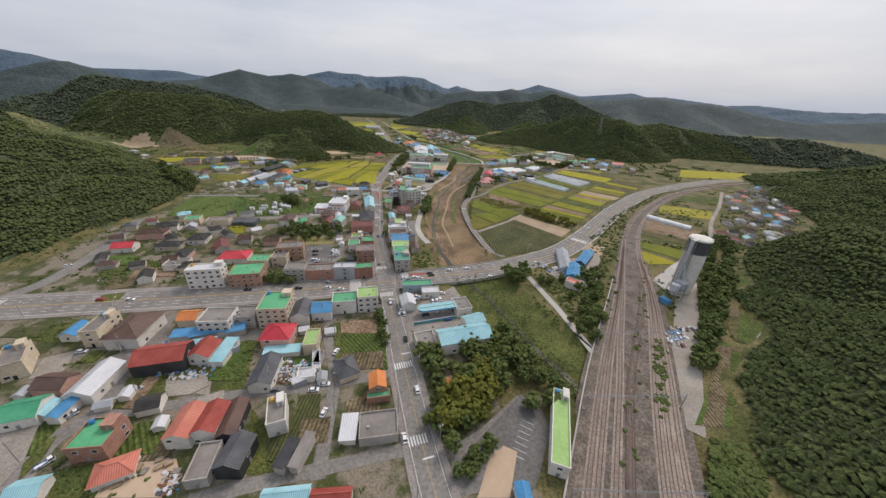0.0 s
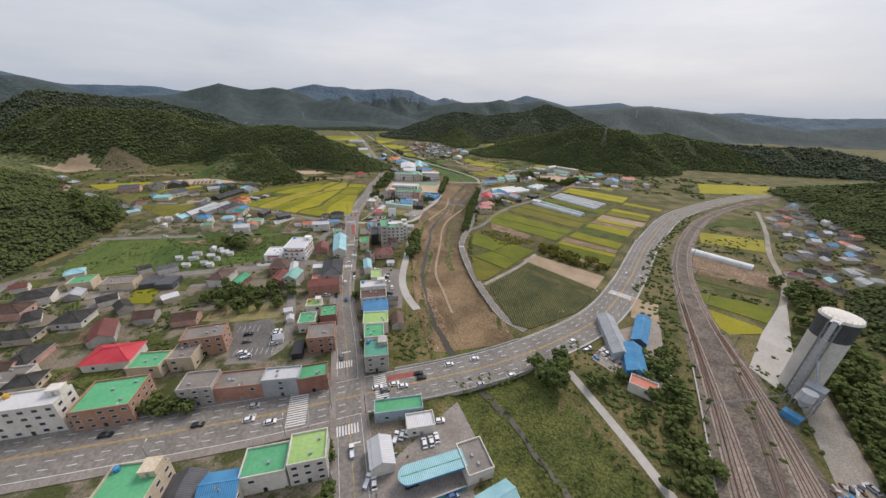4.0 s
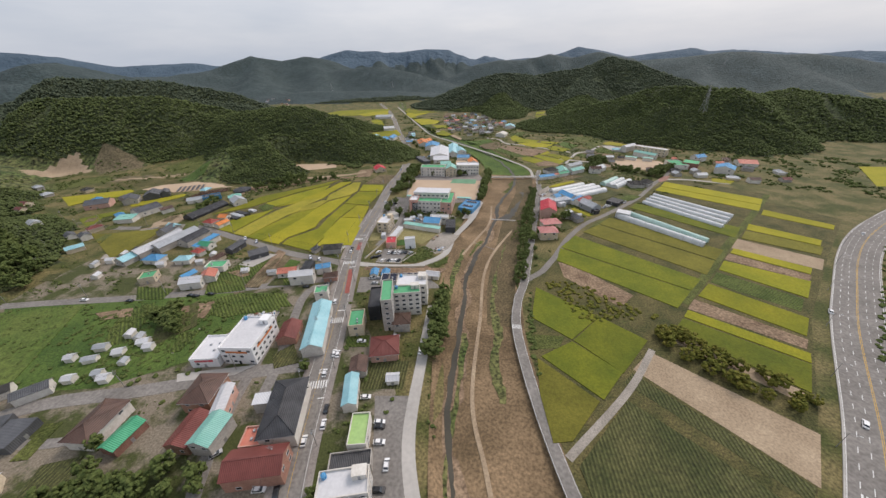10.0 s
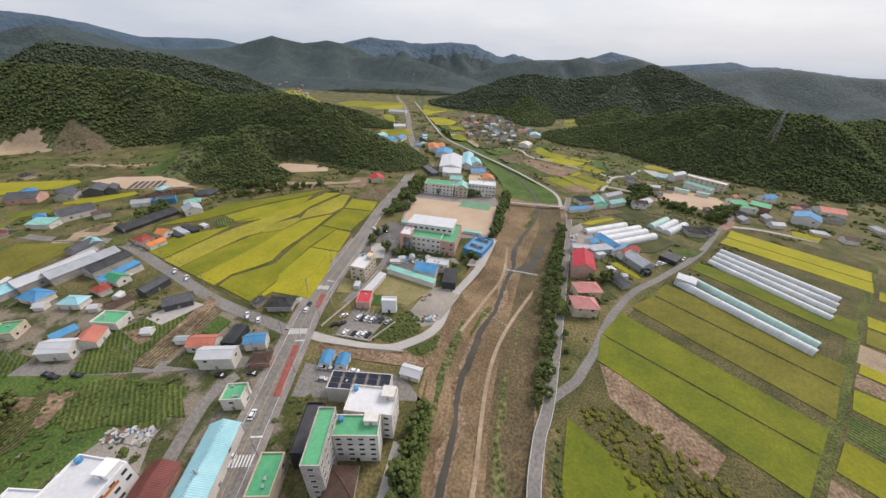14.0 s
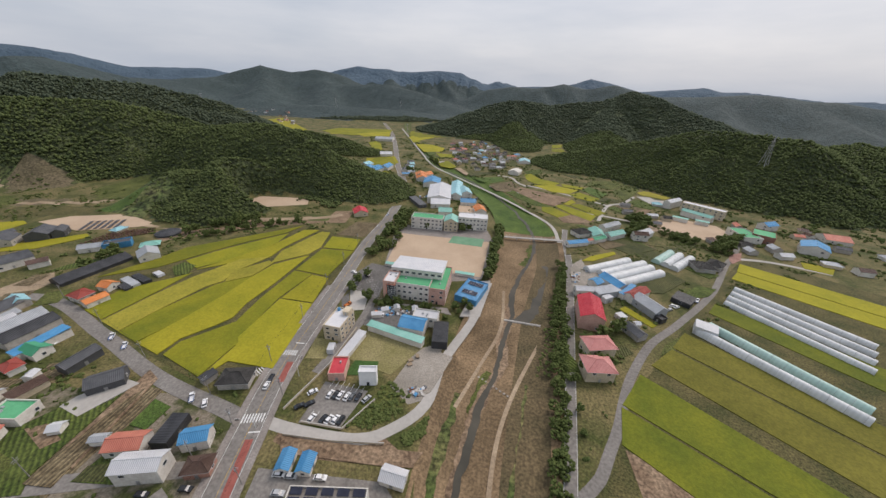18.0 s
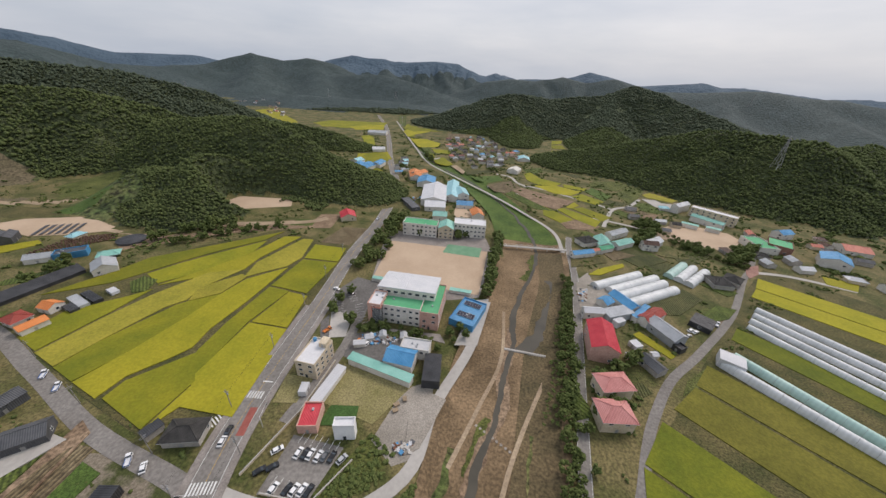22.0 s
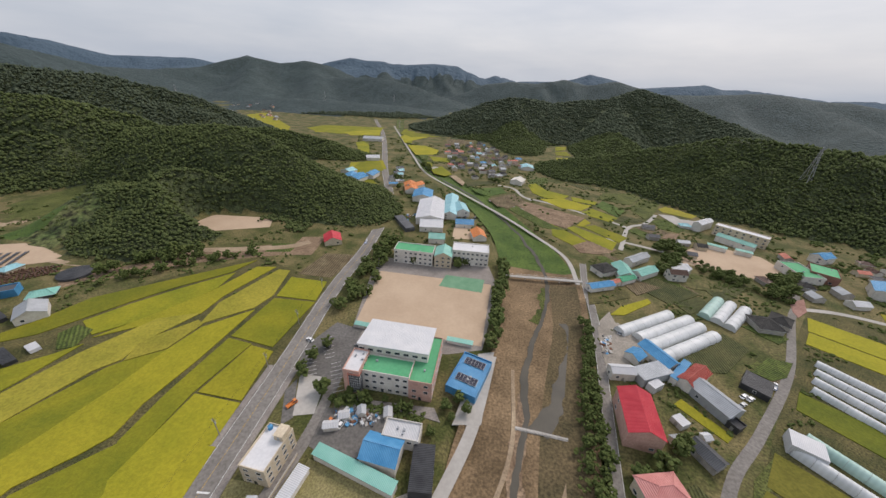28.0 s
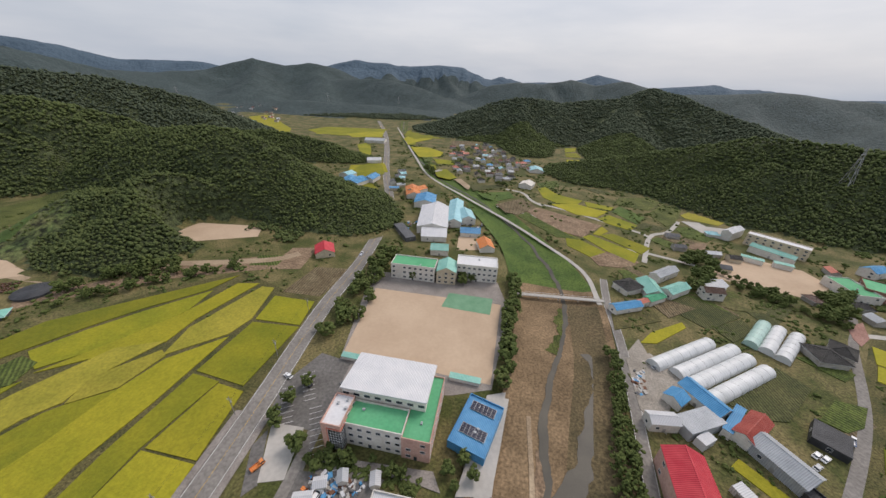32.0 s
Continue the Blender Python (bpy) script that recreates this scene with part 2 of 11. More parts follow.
# blue distance haze is mixed into these two base colours, strongest on the ridges
mat("far_forest_haze", (0.034, 0.051, 0.05), (0.053, 0.075, 0.074), 0.012, bump=0.7, bump_scale=0.12, fine=(0.12, 0.3))
mat("far_ridge_haze", (0.066, 0.102, 0.138), (0.086, 0.128, 0.168), 0.004, bump=0.6, bump_scale=0.03)
mat("terrace", (0.05, 0.08, 0.022), (0.13, 0.125, 0.05), 0.03, bump=0.6, bump_scale=0.4, fine=(0.25, 0.8))
mat("town_ground", (0.062, 0.072, 0.022), (0.21, 0.177, 0.132), 0.06, bump=0.3, fine=(1.3, 0.3), edge=0.1)
mat("water", (0.045, 0.042, 0.032), (0.08, 0.072, 0.054), 0.06, rough=0.4, bump=0.05, bump_scale=1.5, spec=0.2)
# roofs and walls
for nm, c, d in (
    ("red", (0.3, 0.045, 0.03), (0.42, 0.085, 0.06)), ("darkred", (0.14, 0.035, 0.028), (0.21, 0.06, 0.048)), ("crimson", (0.5, 0.025, 0.045), (0.62, 0.06, 0.075)),
    ("salmon", (0.5, 0.15, 0.1), (0.62, 0.22, 0.15)), ("pink", (0.58, 0.22, 0.2), (0.7, 0.31, 0.28)), ("orange", (0.66, 0.2, 0.05), (0.78, 0.28, 0.08)),
    ("brown", (0.085, 0.048, 0.036), (0.15, 0.085, 0.064)), ("black", (0.025, 0.026, 0.03), (0.06, 0.062, 0.067)), ("slate", (0.065, 0.068, 0.075), (0.115, 0.118, 0.126)),
    ("blue", (0.05, 0.24, 0.47), (0.1, 0.33, 0.58)), ("paleblue", (0.27, 0.54, 0.6), (0.38, 0.65, 0.7)), ("teal", (0.2, 0.48, 0.4), (0.29, 0.58, 0.5)),
    ("green", (0.04, 0.3, 0.15), (0.09, 0.4, 0.22)), ("white", (0.57, 0.58, 0.6), (0.66, 0.66, 0.67)), ("silver", (0.34, 0.36, 0.38), (0.46, 0.48, 0.5))):
    mat("metal_" + nm, c, d, 0.18, rough=0.5, bump=0.35, stripes=(1.6, 0.16, "X", True), rand=0.08, spec=0.4)
for nm, c, d in (
    ("green", (0.08, 0.33, 0.16), (0.12, 0.39, 0.2)), ("lime", (0.26, 0.42, 0.14), (0.34, 0.5, 0.19)), ("teal", (0.08, 0.27, 0.2), (0.14, 0.36, 0.27)),
    ("grey", (0.17, 0.152, 0.135), (0.27, 0.245, 0.22)), ("white", (0.58, 0.58, 0.59), (0.66, 0.66, 0.67))):
    mat("deck_" + nm, c, d, 0.08, rough=0.75, bump=0.08, rand=0.08, fine=(0.9, 0.08))
for nm, c, d in (
    ("white", (0.58, 0.545, 0.49), (0.72, 0.69, 0.63)), ("bright", (0.72, 0.72, 0.72), (0.82, 0.82, 0.82)), ("cream", (0.5, 0.42, 0.3), (0.62, 0.53, 0.4)),
    ("pink", (0.5, 0.3, 0.24), (0.6, 0.38, 0.31)), ("grey", (0.32, 0.295, 0.265), (0.46, 0.43, 0.39)), ("bluegrey", (0.25, 0.33, 0.38), (0.36, 0.45, 0.5))):
    mat("plaster_" + nm, c, d, 0.15, rough=0.9, bump=0.08, rand=0.08, fine=(1.2, 0.1))
for nm, c, d in (("pink", (0.36, 0.19, 0.14), (0.48, 0.27, 0.2)), ("orange", (0.42, 0.24, 0.16), (0.5, 0.3, 0.21)), ("red", (0.27, 0.135, 0.1), (0.35, 0.19, 0.145))):
    mat("brick_" + nm, c, d, 0.4, rough=0.9, bump=0.3, stripes=(7.0, 0.2, "Z", False), rand=0.08)
mat("tile_dark", (0.05, 0.048, 0.046), (0.1, 0.096, 0.09), 0.3, rough=0.85, bump=0.6, stripes=(3.0, 0.35, "X", True))
mat("tile_brown", (0.11, 0.065, 0.05), (0.17, 0.11, 0.085), 0.3, rough=0.85, bump=0.6, stripes=(3.0, 0.35, "X", True))
mat("film_white", (0.55, 0.57, 0.57), (0.72, 0.73, 0.73), 0.1, rough=0.4, bump=0.12, stripes=(0.6, 0.07, "X", True))
mat("film_green", (0.34, 0.52, 0.46), (0.46, 0.62, 0.56), 0.1, rough=0.4, bump=0.12, stripes=(0.6, 0.07, "X", True))
mat("solar", (0.012, 0.014, 0.03), (0.03, 0.034, 0.06), 0.4, rough=0.25, spec=0.5)
mat("glass", (0.02, 0.026, 0.032), (0.07, 0.085, 0.1), 0.25, rough=0.12, spec=0.5, rand=0.3)
mat("frame_white", (0.55, 0.55, 0.54), (0.66, 0.66, 0.65), 1.0, rough=0.6)
mat("panel_orange", (0.5, 0.15, 0.03), (0.6, 0.2, 0.05), 0.5, rough=0.6)
mat("steel", (0.3, 0.3, 0.3), (0.42, 0.42, 0.42), 0.5, rough=0.5, metal=0.6)
mat("jar_glaze", (0.07, 0.035, 0.022), (0.13, 0.065, 0.04), 0.6, rough=0.4)
mat("rust", (0.13, 0.06, 0.035), (0.2, 0.1, 0.06), 0.6, rough=0.8)
mat("rubber", (0.015, 0.015, 0.015), (0.03, 0.03, 0.03), 1.0, rough=0.9)
mat("wood_pole", (0.2, 0.19, 0.17), (0.32, 0.3, 0.28), 0.6, rough=0.9)
mat("bark", (0.07, 0.05, 0.035), (0.13, 0.1, 0.07), 1.5, bump=0.5)
for nm, c in (("white", (0.75, 0.75, 0.75)), ("silver", (0.42, 0.43, 0.44)), ("black", (0.02, 0.02, 0.022)), ("grey", (0.14, 0.145, 0.15)), ("blue", (0.05, 0.12, 0.3)), ("red", (0.4, 0.03, 0.03))):
    mat("car_" + nm, c, tuple(v * 1.08 for v in c), 0.5, rough=0.25, spec=0.5)
island_mat("leaves_forest", [(0.055, 0.07, 0.028), (0.074, 0.094, 0.035), (0.094, 0.118, 0.041), (0.125, 0.14, 0.05)], bump=0.8, bump_scale=0.8)
# outer woods: paler, bluer tones with the distance haze put into the leaf colour
island_mat("leaves_haze", [(0.06, 0.075, 0.048), (0.074, 0.092, 0.057), (0.094, 0.111, 0.07)], bump_scale=0.3)
island_mat("leaves_street", [(0.058, 0.082, 0.025), (0.085, 0.11, 0.033), (0.13, 0.145, 0.05)])
island_mat("leaves_gold", [(0.06, 0.085, 0.018), (0.13, 0.13, 0.025), (0.19, 0.15, 0.035)])


# ---- mesh helpers ----
def mesh_of(name, verts, faces, *mats, smooth=False, index=None):
    me = bpy.data.meshes.new(name)
    me.from_pydata([tuple(v) for v in verts], [], [tuple(f) for f in faces])
    for m in mats:
        me.materials.append(MATS[m])
    if index is not None:
        me.polygons.foreach_set("material_index", index)
    if smooth:
        me.polygons.foreach_set("use_smooth", [True] * len(me.polygons))
    me.update()
    return me


def put(name, me, parent=None, at=None, label=""):
    """Links a mesh as one object, under a parent or on its own."""
    ob = new(name, me)
    if parent is not None:
        ob.parent = parent
    if at is not None:
        ob.matrix_local = at
    if label:
        ob["label"] = label
    return ob


class Shell:
    """Gathers boxes, prisms and rings into one mesh."""

    def __init__(self):
        self.v, self.f, self.i = [], [], []

    def add(self, verts, faces, index=0):
        n = len(self.v)
        self.v += [tuple(p) for p in verts]
        self.f += [tuple(n + k for k in face) for face in faces]
        self.i += [index] * len(faces)
        return self

    def box(self, x0, y0, z0, x1, y1, z1, index=0):
        return self.add([(x0, y0, z0), (x1, y0, z0), (x1, y1, z0), (x0, y1, z0), (x0, y0, z1), (x1, y0, z1), (x1, y1, z1), (x0, y1, z1)],
                        [(0, 3, 2, 1), (4, 5, 6, 7), (0, 1, 5, 4), (1, 2, 6, 5), (2, 3, 7, 6), (3, 0, 4, 7)], index)

    def tube(self, x, y, z0, z1, r0, r1, n=8, index=0):
        ring = [(math.cos(2 * math.pi * k / n), math.sin(2 * math.pi * k / n)) for k in range(n)]
        vs = [(x + r0 * c, y + r0 * s, z0) for c, s in ring] + [(x + r1 * c, y + r1 * s, z1) for c, s in ring]
        return self.add(vs, [(k, (k + 1) % n, n + (k + 1) % n, n + k) for k in range(n)] + [tuple(range(n, 2 * n)), tuple(reversed(range(n)))], index)

    def bar(self, a, b, r, n=4, index=0):
        """A rod of radius r from a to b."""
        a, b = Vector(a), Vector(b)
        z = (b - a).normalized()
        x = z.orthogonal().normalized()
        y = z.cross(x)
        vs = []
        for p in (a, b):
            vs += [p + r * (math.cos(2 * math.pi * (k + 0.5) / n) * x + math.sin(2 * math.pi * (k + 0.5) / n) * y) for k in range(n)]
        return self.add(vs, [(k, (k + 1) % n, n + (k + 1) % n, n + k) for k in range(n)] + [tuple(reversed(range(n))), tuple(range(n, 2 * n))], index)

    def mesh(self, name, *mats, smooth=False):
        return mesh_of(name, self.v, self.f, *mats, smooth=smooth, index=self.i)


def curve_pts(pts, step=4.0):
    """Points along a smooth curve through pts (Catmull-Rom), about step metres apart."""
    p = [np.array(q, float) for q in pts]
    p = [2 * p[0] - p[1]] + p + [2 * p[-1] - p[-2]]
    res = []
    for k in range(1, len(p) - 2):
        n = max(2, int(np.linalg.norm(p[k + 1] - p[k]) / step))
        for t in np.arange(n) / n:
            res.append(0.5 * (2 * p[k] + (p[k + 1] - p[k - 1]) * t + (2 * p[k - 1] - 5 * p[k] + 4 * p[k + 1] - p[k + 2]) * t**2 + (3 * p[k] - p[k - 1] - 3 * p[k + 1] + p[k + 2]) * t**3))
    res.append(p[-2])
    return np.array(res)


def normals_2d(c):
    d = np.gradient(c, axis=0)
    d /= np.linalg.norm(d, axis=1)[:, None]
    return np.stack([-d[:, 1], d[:, 0]], 1)


def ribbon(pts, width, z=0.12, offset=0.0, step=4.0, name="ribbon", material="asphalt", thick=0.3, dash=None):
    """A flat band along a curve; offset to its left; dash: (length, gap)."""
    c = curve_pts(pts, step)
    n = normals_2d(c)
    zs = z if np.ndim(z) else np.full(len(c), z)
    a, b = c + n * (offset + width / 2), c + n * (offset - width / 2)
    sh = Shell()
    along = np.r_[0, np.cumsum(np.linalg.norm(np.diff(c, axis=0), axis=1))]
    if dash:
        s = 0.0
        while s + dash[0] < along[-1]:
            q = []
            for w in (s, s + dash[0]):
                q.append([np.interp(w, along, a[:, 0]), np.interp(w, along, a[:, 1]), np.interp(w, along, zs)])
                q.append([np.interp(w, along, b[:, 0]), np.interp(w, along, b[:, 1]), np.interp(w, along, zs)])
            sh.add([q[0], q[1], q[3], q[2]], [(0, 1, 2, 3)])
            s += dash[0] + dash[1]
        return sh.mesh(name, material)
    k = len(c)
    vs = [(*a[i], zs[i]) for i in range(k)] + [(*b[i], zs[i]) for i in range(k)]
    fs = [(i + 1, i, k + i, k + i + 1) for i in range(k - 1)]
    if thick:
        vs += [(*a[i], zs[i] - thick) for i in range(k)] + [(*b[i], zs[i] - thick) for i in range(k)]
        fs += [(i, i + 1, 2 * k + i + 1, 2 * k + i) for i in range(k - 1)] + [(k + i + 1, k + i, 3 * k + i, 3 * k + i + 1) for i in range(k - 1)]
    sh.add(vs, fs)
    return sh.mesh(name, material)


# ---- lines of the main roads ----
MAIN = [(10, 18), (-4, 51), (-17, 90), (-33, 142), (-45, 180), (-52, 205), (-70, 262), (-84, 330), (-97, 390), (-104, 430), (-107, 500), (-111, 570), (-110, 640), (-122, 745), (-170, 890), (-226, 1080), (-285, 1260), (-380, 1500)]
HIGHWAY = [(-360, 105), (-250, 130), (-156, 150), (-85, 167), (-45, 179), (-10, 190), (20, 200), (55, 217), (95, 244), (137, 290), (205, 376), (299, 470), (447, 560), (600, 615), (800, 660)]
RIVER_ROAD = [(44, 228), (32, 243), (20, 290), (14, 340), (17, 368), (24, 392), (40, 470), (58, 560), (64, 610), (70, 640)]


# ---- the lie of the land ----
RIVER_L = [(75, 60), (52, 92), (30, 122), (5, 158), (-8, 203), (-22, 264), (-29, 340), (-31, 388), (-20, 479), (0, 541), (6, 605), (-2, 680), (-44, 788), (-119, 907), (-233, 1207), (-330, 1600)]
RIVER_R = [(98, 78), (82, 112), (66, 145), (50, 178), (36, 212), (23, 282), (16, 335), (19, 390), (41, 510), (53, 560), (60, 605), (50, 660), (-8, 800), (-95, 920), (-218, 1214), (-310, 1605)]
RC = np.array([(np.array(a) + np.array(b)) / 2 for a, b in zip(RIVER_L, RIVER_R)])
RW = np.array([np.linalg.norm(np.array(a) - np.array(b)) / 2 for a, b in zip(RIVER_L, RIVER_R)])

HILLS = []
LEVEL = [(-240, 650, 46, 27)]  # levelled clearings
COVERS = [("dry_terrace", [(-570, 627), (-569, 658), (-530, 661), (-499, 640), (-534, 604)]), ("dry_terrace", [(-500, 592), (-455, 603), (-440, 590), (-490, 572)]), ("bund", [(-484, 567), (-408, 592), (-382, 576), (-449, 545)]),
          ("grass_lush", [(-399, 582), (-392, 619), (-370, 617), (-364, 594), (-385, 579)]), ("weeds", [(-470, 640), (-470, 690), (-440, 690), (-400, 625), (-430, 612)]), ("soil_pale", [(-640, 590), (-600, 640), (-560, 615), (-600, 575)]),
          ("weeds", [(-560, 560), (-520, 600), (-480, 580), (-520, 540)]), ("soil_pale", [(-484, 581), (-483, 587), (-450, 594), (-420, 606), (-405, 626), (-401, 622), (-416, 599), (-450, 586)])]
TERRACES = [(-480, 600, 150, 55), (-380, 580, 45, 26), (-640, 560, 140, 60)]


def hill(x, y, height, rx, ry, turn=0.0, sharp=1.0):
    """A wooded rise: a bump with an exact foot, rx by ry metres."""
    HILLS.append((x, y, height, rx, ry, radians(turn), sharp))


hill(-295, 655, 40, 66, 92, 0, 1)
hill(-340, 640, 30, 70, 62, 20, 1)
hill(660, 330, 75, 220, 320, 0, 1)
hill(470, 180, 55, 150, 150, 0, 1)
hill(330, 20, 62, 215, 190, 0, 1)
hill(300, 210, 38, 95, 60, 60, 1)
hill(-450, 265, 62, 168, 200, 0, 1)
hill(-600, 300, 78, 190, 260, 0, 1)
hill(-760, 420, 85, 220, 260, 0, 1)


RIDGES = []


def ridge(crest, width, full=1.0):
    """A long hill: its crest line as (x, y, height), the reach of its slopes to either side, and how full these are."""
    RIDGES.append((np.array(crest, float), width, full))


# wooded hills west of the valley, nearest first
ridge([(-420, 752, 58), (-381, 750, 62), (-328, 748, 68), (-296, 746, 67), (-255, 742, 60), (-227, 738, 44), (-186, 728, 30), (-150, 712, 10)], 96, 1.5)
ridge([(-700, 700, 88), (-600, 725, 86), (-545, 760, 84), (-524, 780, 75), (-486, 800, 65), (-440, 790, 56), (-400, 760, 54)], 120, 1.2)
ridge([(-470, 985, 24), (-420, 980, 30), (-360, 968, 30), (-300, 955, 24), (-245, 945, 8)], 62, 1.5)
ridge([(-1020, 985, 112), (-944, 1000, 106), (-867, 1005, 104), (-808, 1050, 98), (-735, 1080, 82), (-676, 1100, 66), (-640, 1120, 44), (-600, 1125, 18)], 190, 1.1)
ridge([(-1300, 1150, 150), (-1452, 1350, 158), (-1475, 1450, 138), (-1592, 1700, 104), (-1684, 2000, 98), (-1624, 2300, 127), (-1513, 2568, 203), (-1347, 2600, 164), (-1190, 2650, 190), (-1100, 2720, 172)], 520, 0.95)
ridge([(-1513, 2568, 200), (-1350, 2300, 128), (-1220, 2080, 84), (-1120, 1900, 40)], 330, 0.95)
ridge([(-1190, 2650, 180), (-1000, 2400, 108), (-900, 2180, 66), (-850, 2020, 30)], 300, 0.95)
ridge([(-1452, 1350, 150), (-1240, 1330, 92), (-1080, 1300, 66), (-940, 1330, 40)], 240, 0.95)
ridge([(-4700, 2700, 330), (-3912, 3000, 284), (-3673, 3100, 254), (-3506, 3200, 208), (-3354, 3300, 168), (-3105, 3400, 176), (-2729, 3500, 184), (-2400, 3600, 140)], 700, 0.95)
ridge([(-900, 1760, 14), (-761, 1720, 32), (-627, 1720, 30), (-501, 1740, 28), (-379, 1760, 26), (-300, 1790, 8)], 250, 1.3)
ridge([(-1107, 2600, 124), (-897, 2450, 108), (-638, 2350, 122), (-448, 2250, 96), (-303, 2150, 70), (-200, 2100, 20)], 330, 1.0)
ridge([(-1500, 3150, 150), (-1315, 3200, 198), (-1104, 3200, 240), (-863, 3250, 228), (-699, 3300, 214), (-468, 3300, 232), (-285, 3300, 224), (-200, 3300, 190), (-156, 3300, 166), (-60, 3350, 150), (30, 3400, 178), (139, 3450, 158), (300, 3500, 110)], 520, 0.95)
ridge([(-863, 3250, 220), (-760, 2950, 120), (-700, 2750, 60)], 300, 0.95)
ridge([(-468, 3300, 224), (-330, 3000, 110), (-260, 2800, 50)], 280, 0.95)
# wooded hills east of the valley, nearest first
ridge([(100, 965, 2), (144, 962, 22), (186, 960, 32), (226, 950, 45), (277, 930, 60), (305, 895, 76), (330, 870, 80), (399, 830, 76), (470, 880, 62), (550, 920, 70), (612, 900, 58), (695, 880, 48), (876, 860, 50), (958, 820, 36), (1060, 800, 14)], 120, 1.3)
ridge([(305, 895, 72), (292, 850, 50), (282, 810, 24)], 60, 1.4)
ridge([(399, 830, 70), (392, 780, 44), (386, 745, 18)], 64, 1.4)
ridge([(-150, 1405, 6), (-86, 1400, 44), (-27, 1395, 74), (40, 1390, 91), (104, 1430, 88), (172, 1470, 78), (240, 1495, 88), (297, 1500, 93), (364, 1500, 108), (417, 1500, 128), (470, 1480, 116), (513, 1400, 90), (549, 1300, 68), (560, 1200, 52), (520, 1100, 40)], 230, 1.15)
ridge([(40, 1390, 88), (50, 1290, 62), (58, 1200, 36), (62, 1120, 10)], 100, 1.4)
ridge([(364, 1500, 104), (320, 1360, 74), (280, 1250, 52), (250, 1150, 34), (215, 1080, 14)], 130, 1.3)
ridge([(-160, 2500, 40), (-19, 2500, 120), (99, 2500, 138), (241, 2500, 134), (403, 2550, 163), (529, 2550, 141), (679, 2500, 168), (802, 2500, 140), (950, 2400, 110)], 400, 1.0)
ridge([(640, 2000, 90), (709, 2000, 118), (821, 2000, 124), (929, 2000, 132), (1111, 2000, 146), (1196, 2000, 140), (1330, 2000, 126), (1421, 2000, 130), (1513, 2000, 118), (1642, 1950, 91), (1740, 1880, 70), (1836, 1850, 60), (1986, 1800, 34)], 420, 1.0)
ridge([(929, 2000, 128), (860, 1800, 84), (800, 1640, 50), (760, 1480, 30)], 240, 1.0)
ridge([(1330, 2000, 120), (1240, 1780, 76), (1150, 1580, 44)], 240, 1.0)
ridge([(1836, 1850, 56), (2300, 1900, 84), (2800, 2000, 110), (3600, 2200, 150)], 420, 1.0)
ridge([(315, 4300, 150), (700, 4300, 170), (857, 4300, 201), (991, 4300, 250), (1209, 4300, 214), (1500, 4300, 150), (1880, 4300, 185), (2108, 4300, 212), (2290, 4300, 176), (2518, 4300, 188), (3026, 4000, 130), (3277, 3900, 148), (3572, 3700, 122), (3869, 3600, 120), (4182, 3500, 138), (4700, 3400, 150)], 600, 1.0)


def fbm(x, y, scale, seed):
    """Smooth noise over the plan, summed over four scales."""
    rng = np.random.RandomState(seed)
    tot, amp = np.zeros_like(x), 1.0
    for k in range(5):
        for _ in range(5):
            a, ph = rng.uniform(0, 2 * np.pi), rng.uniform(0, 2 * np.pi)
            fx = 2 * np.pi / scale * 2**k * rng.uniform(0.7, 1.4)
            tot += amp * np.sin(fx * (np.cos(a) * x + np.sin(a) * y) + ph) / 5
        amp *= 0.52
    return tot


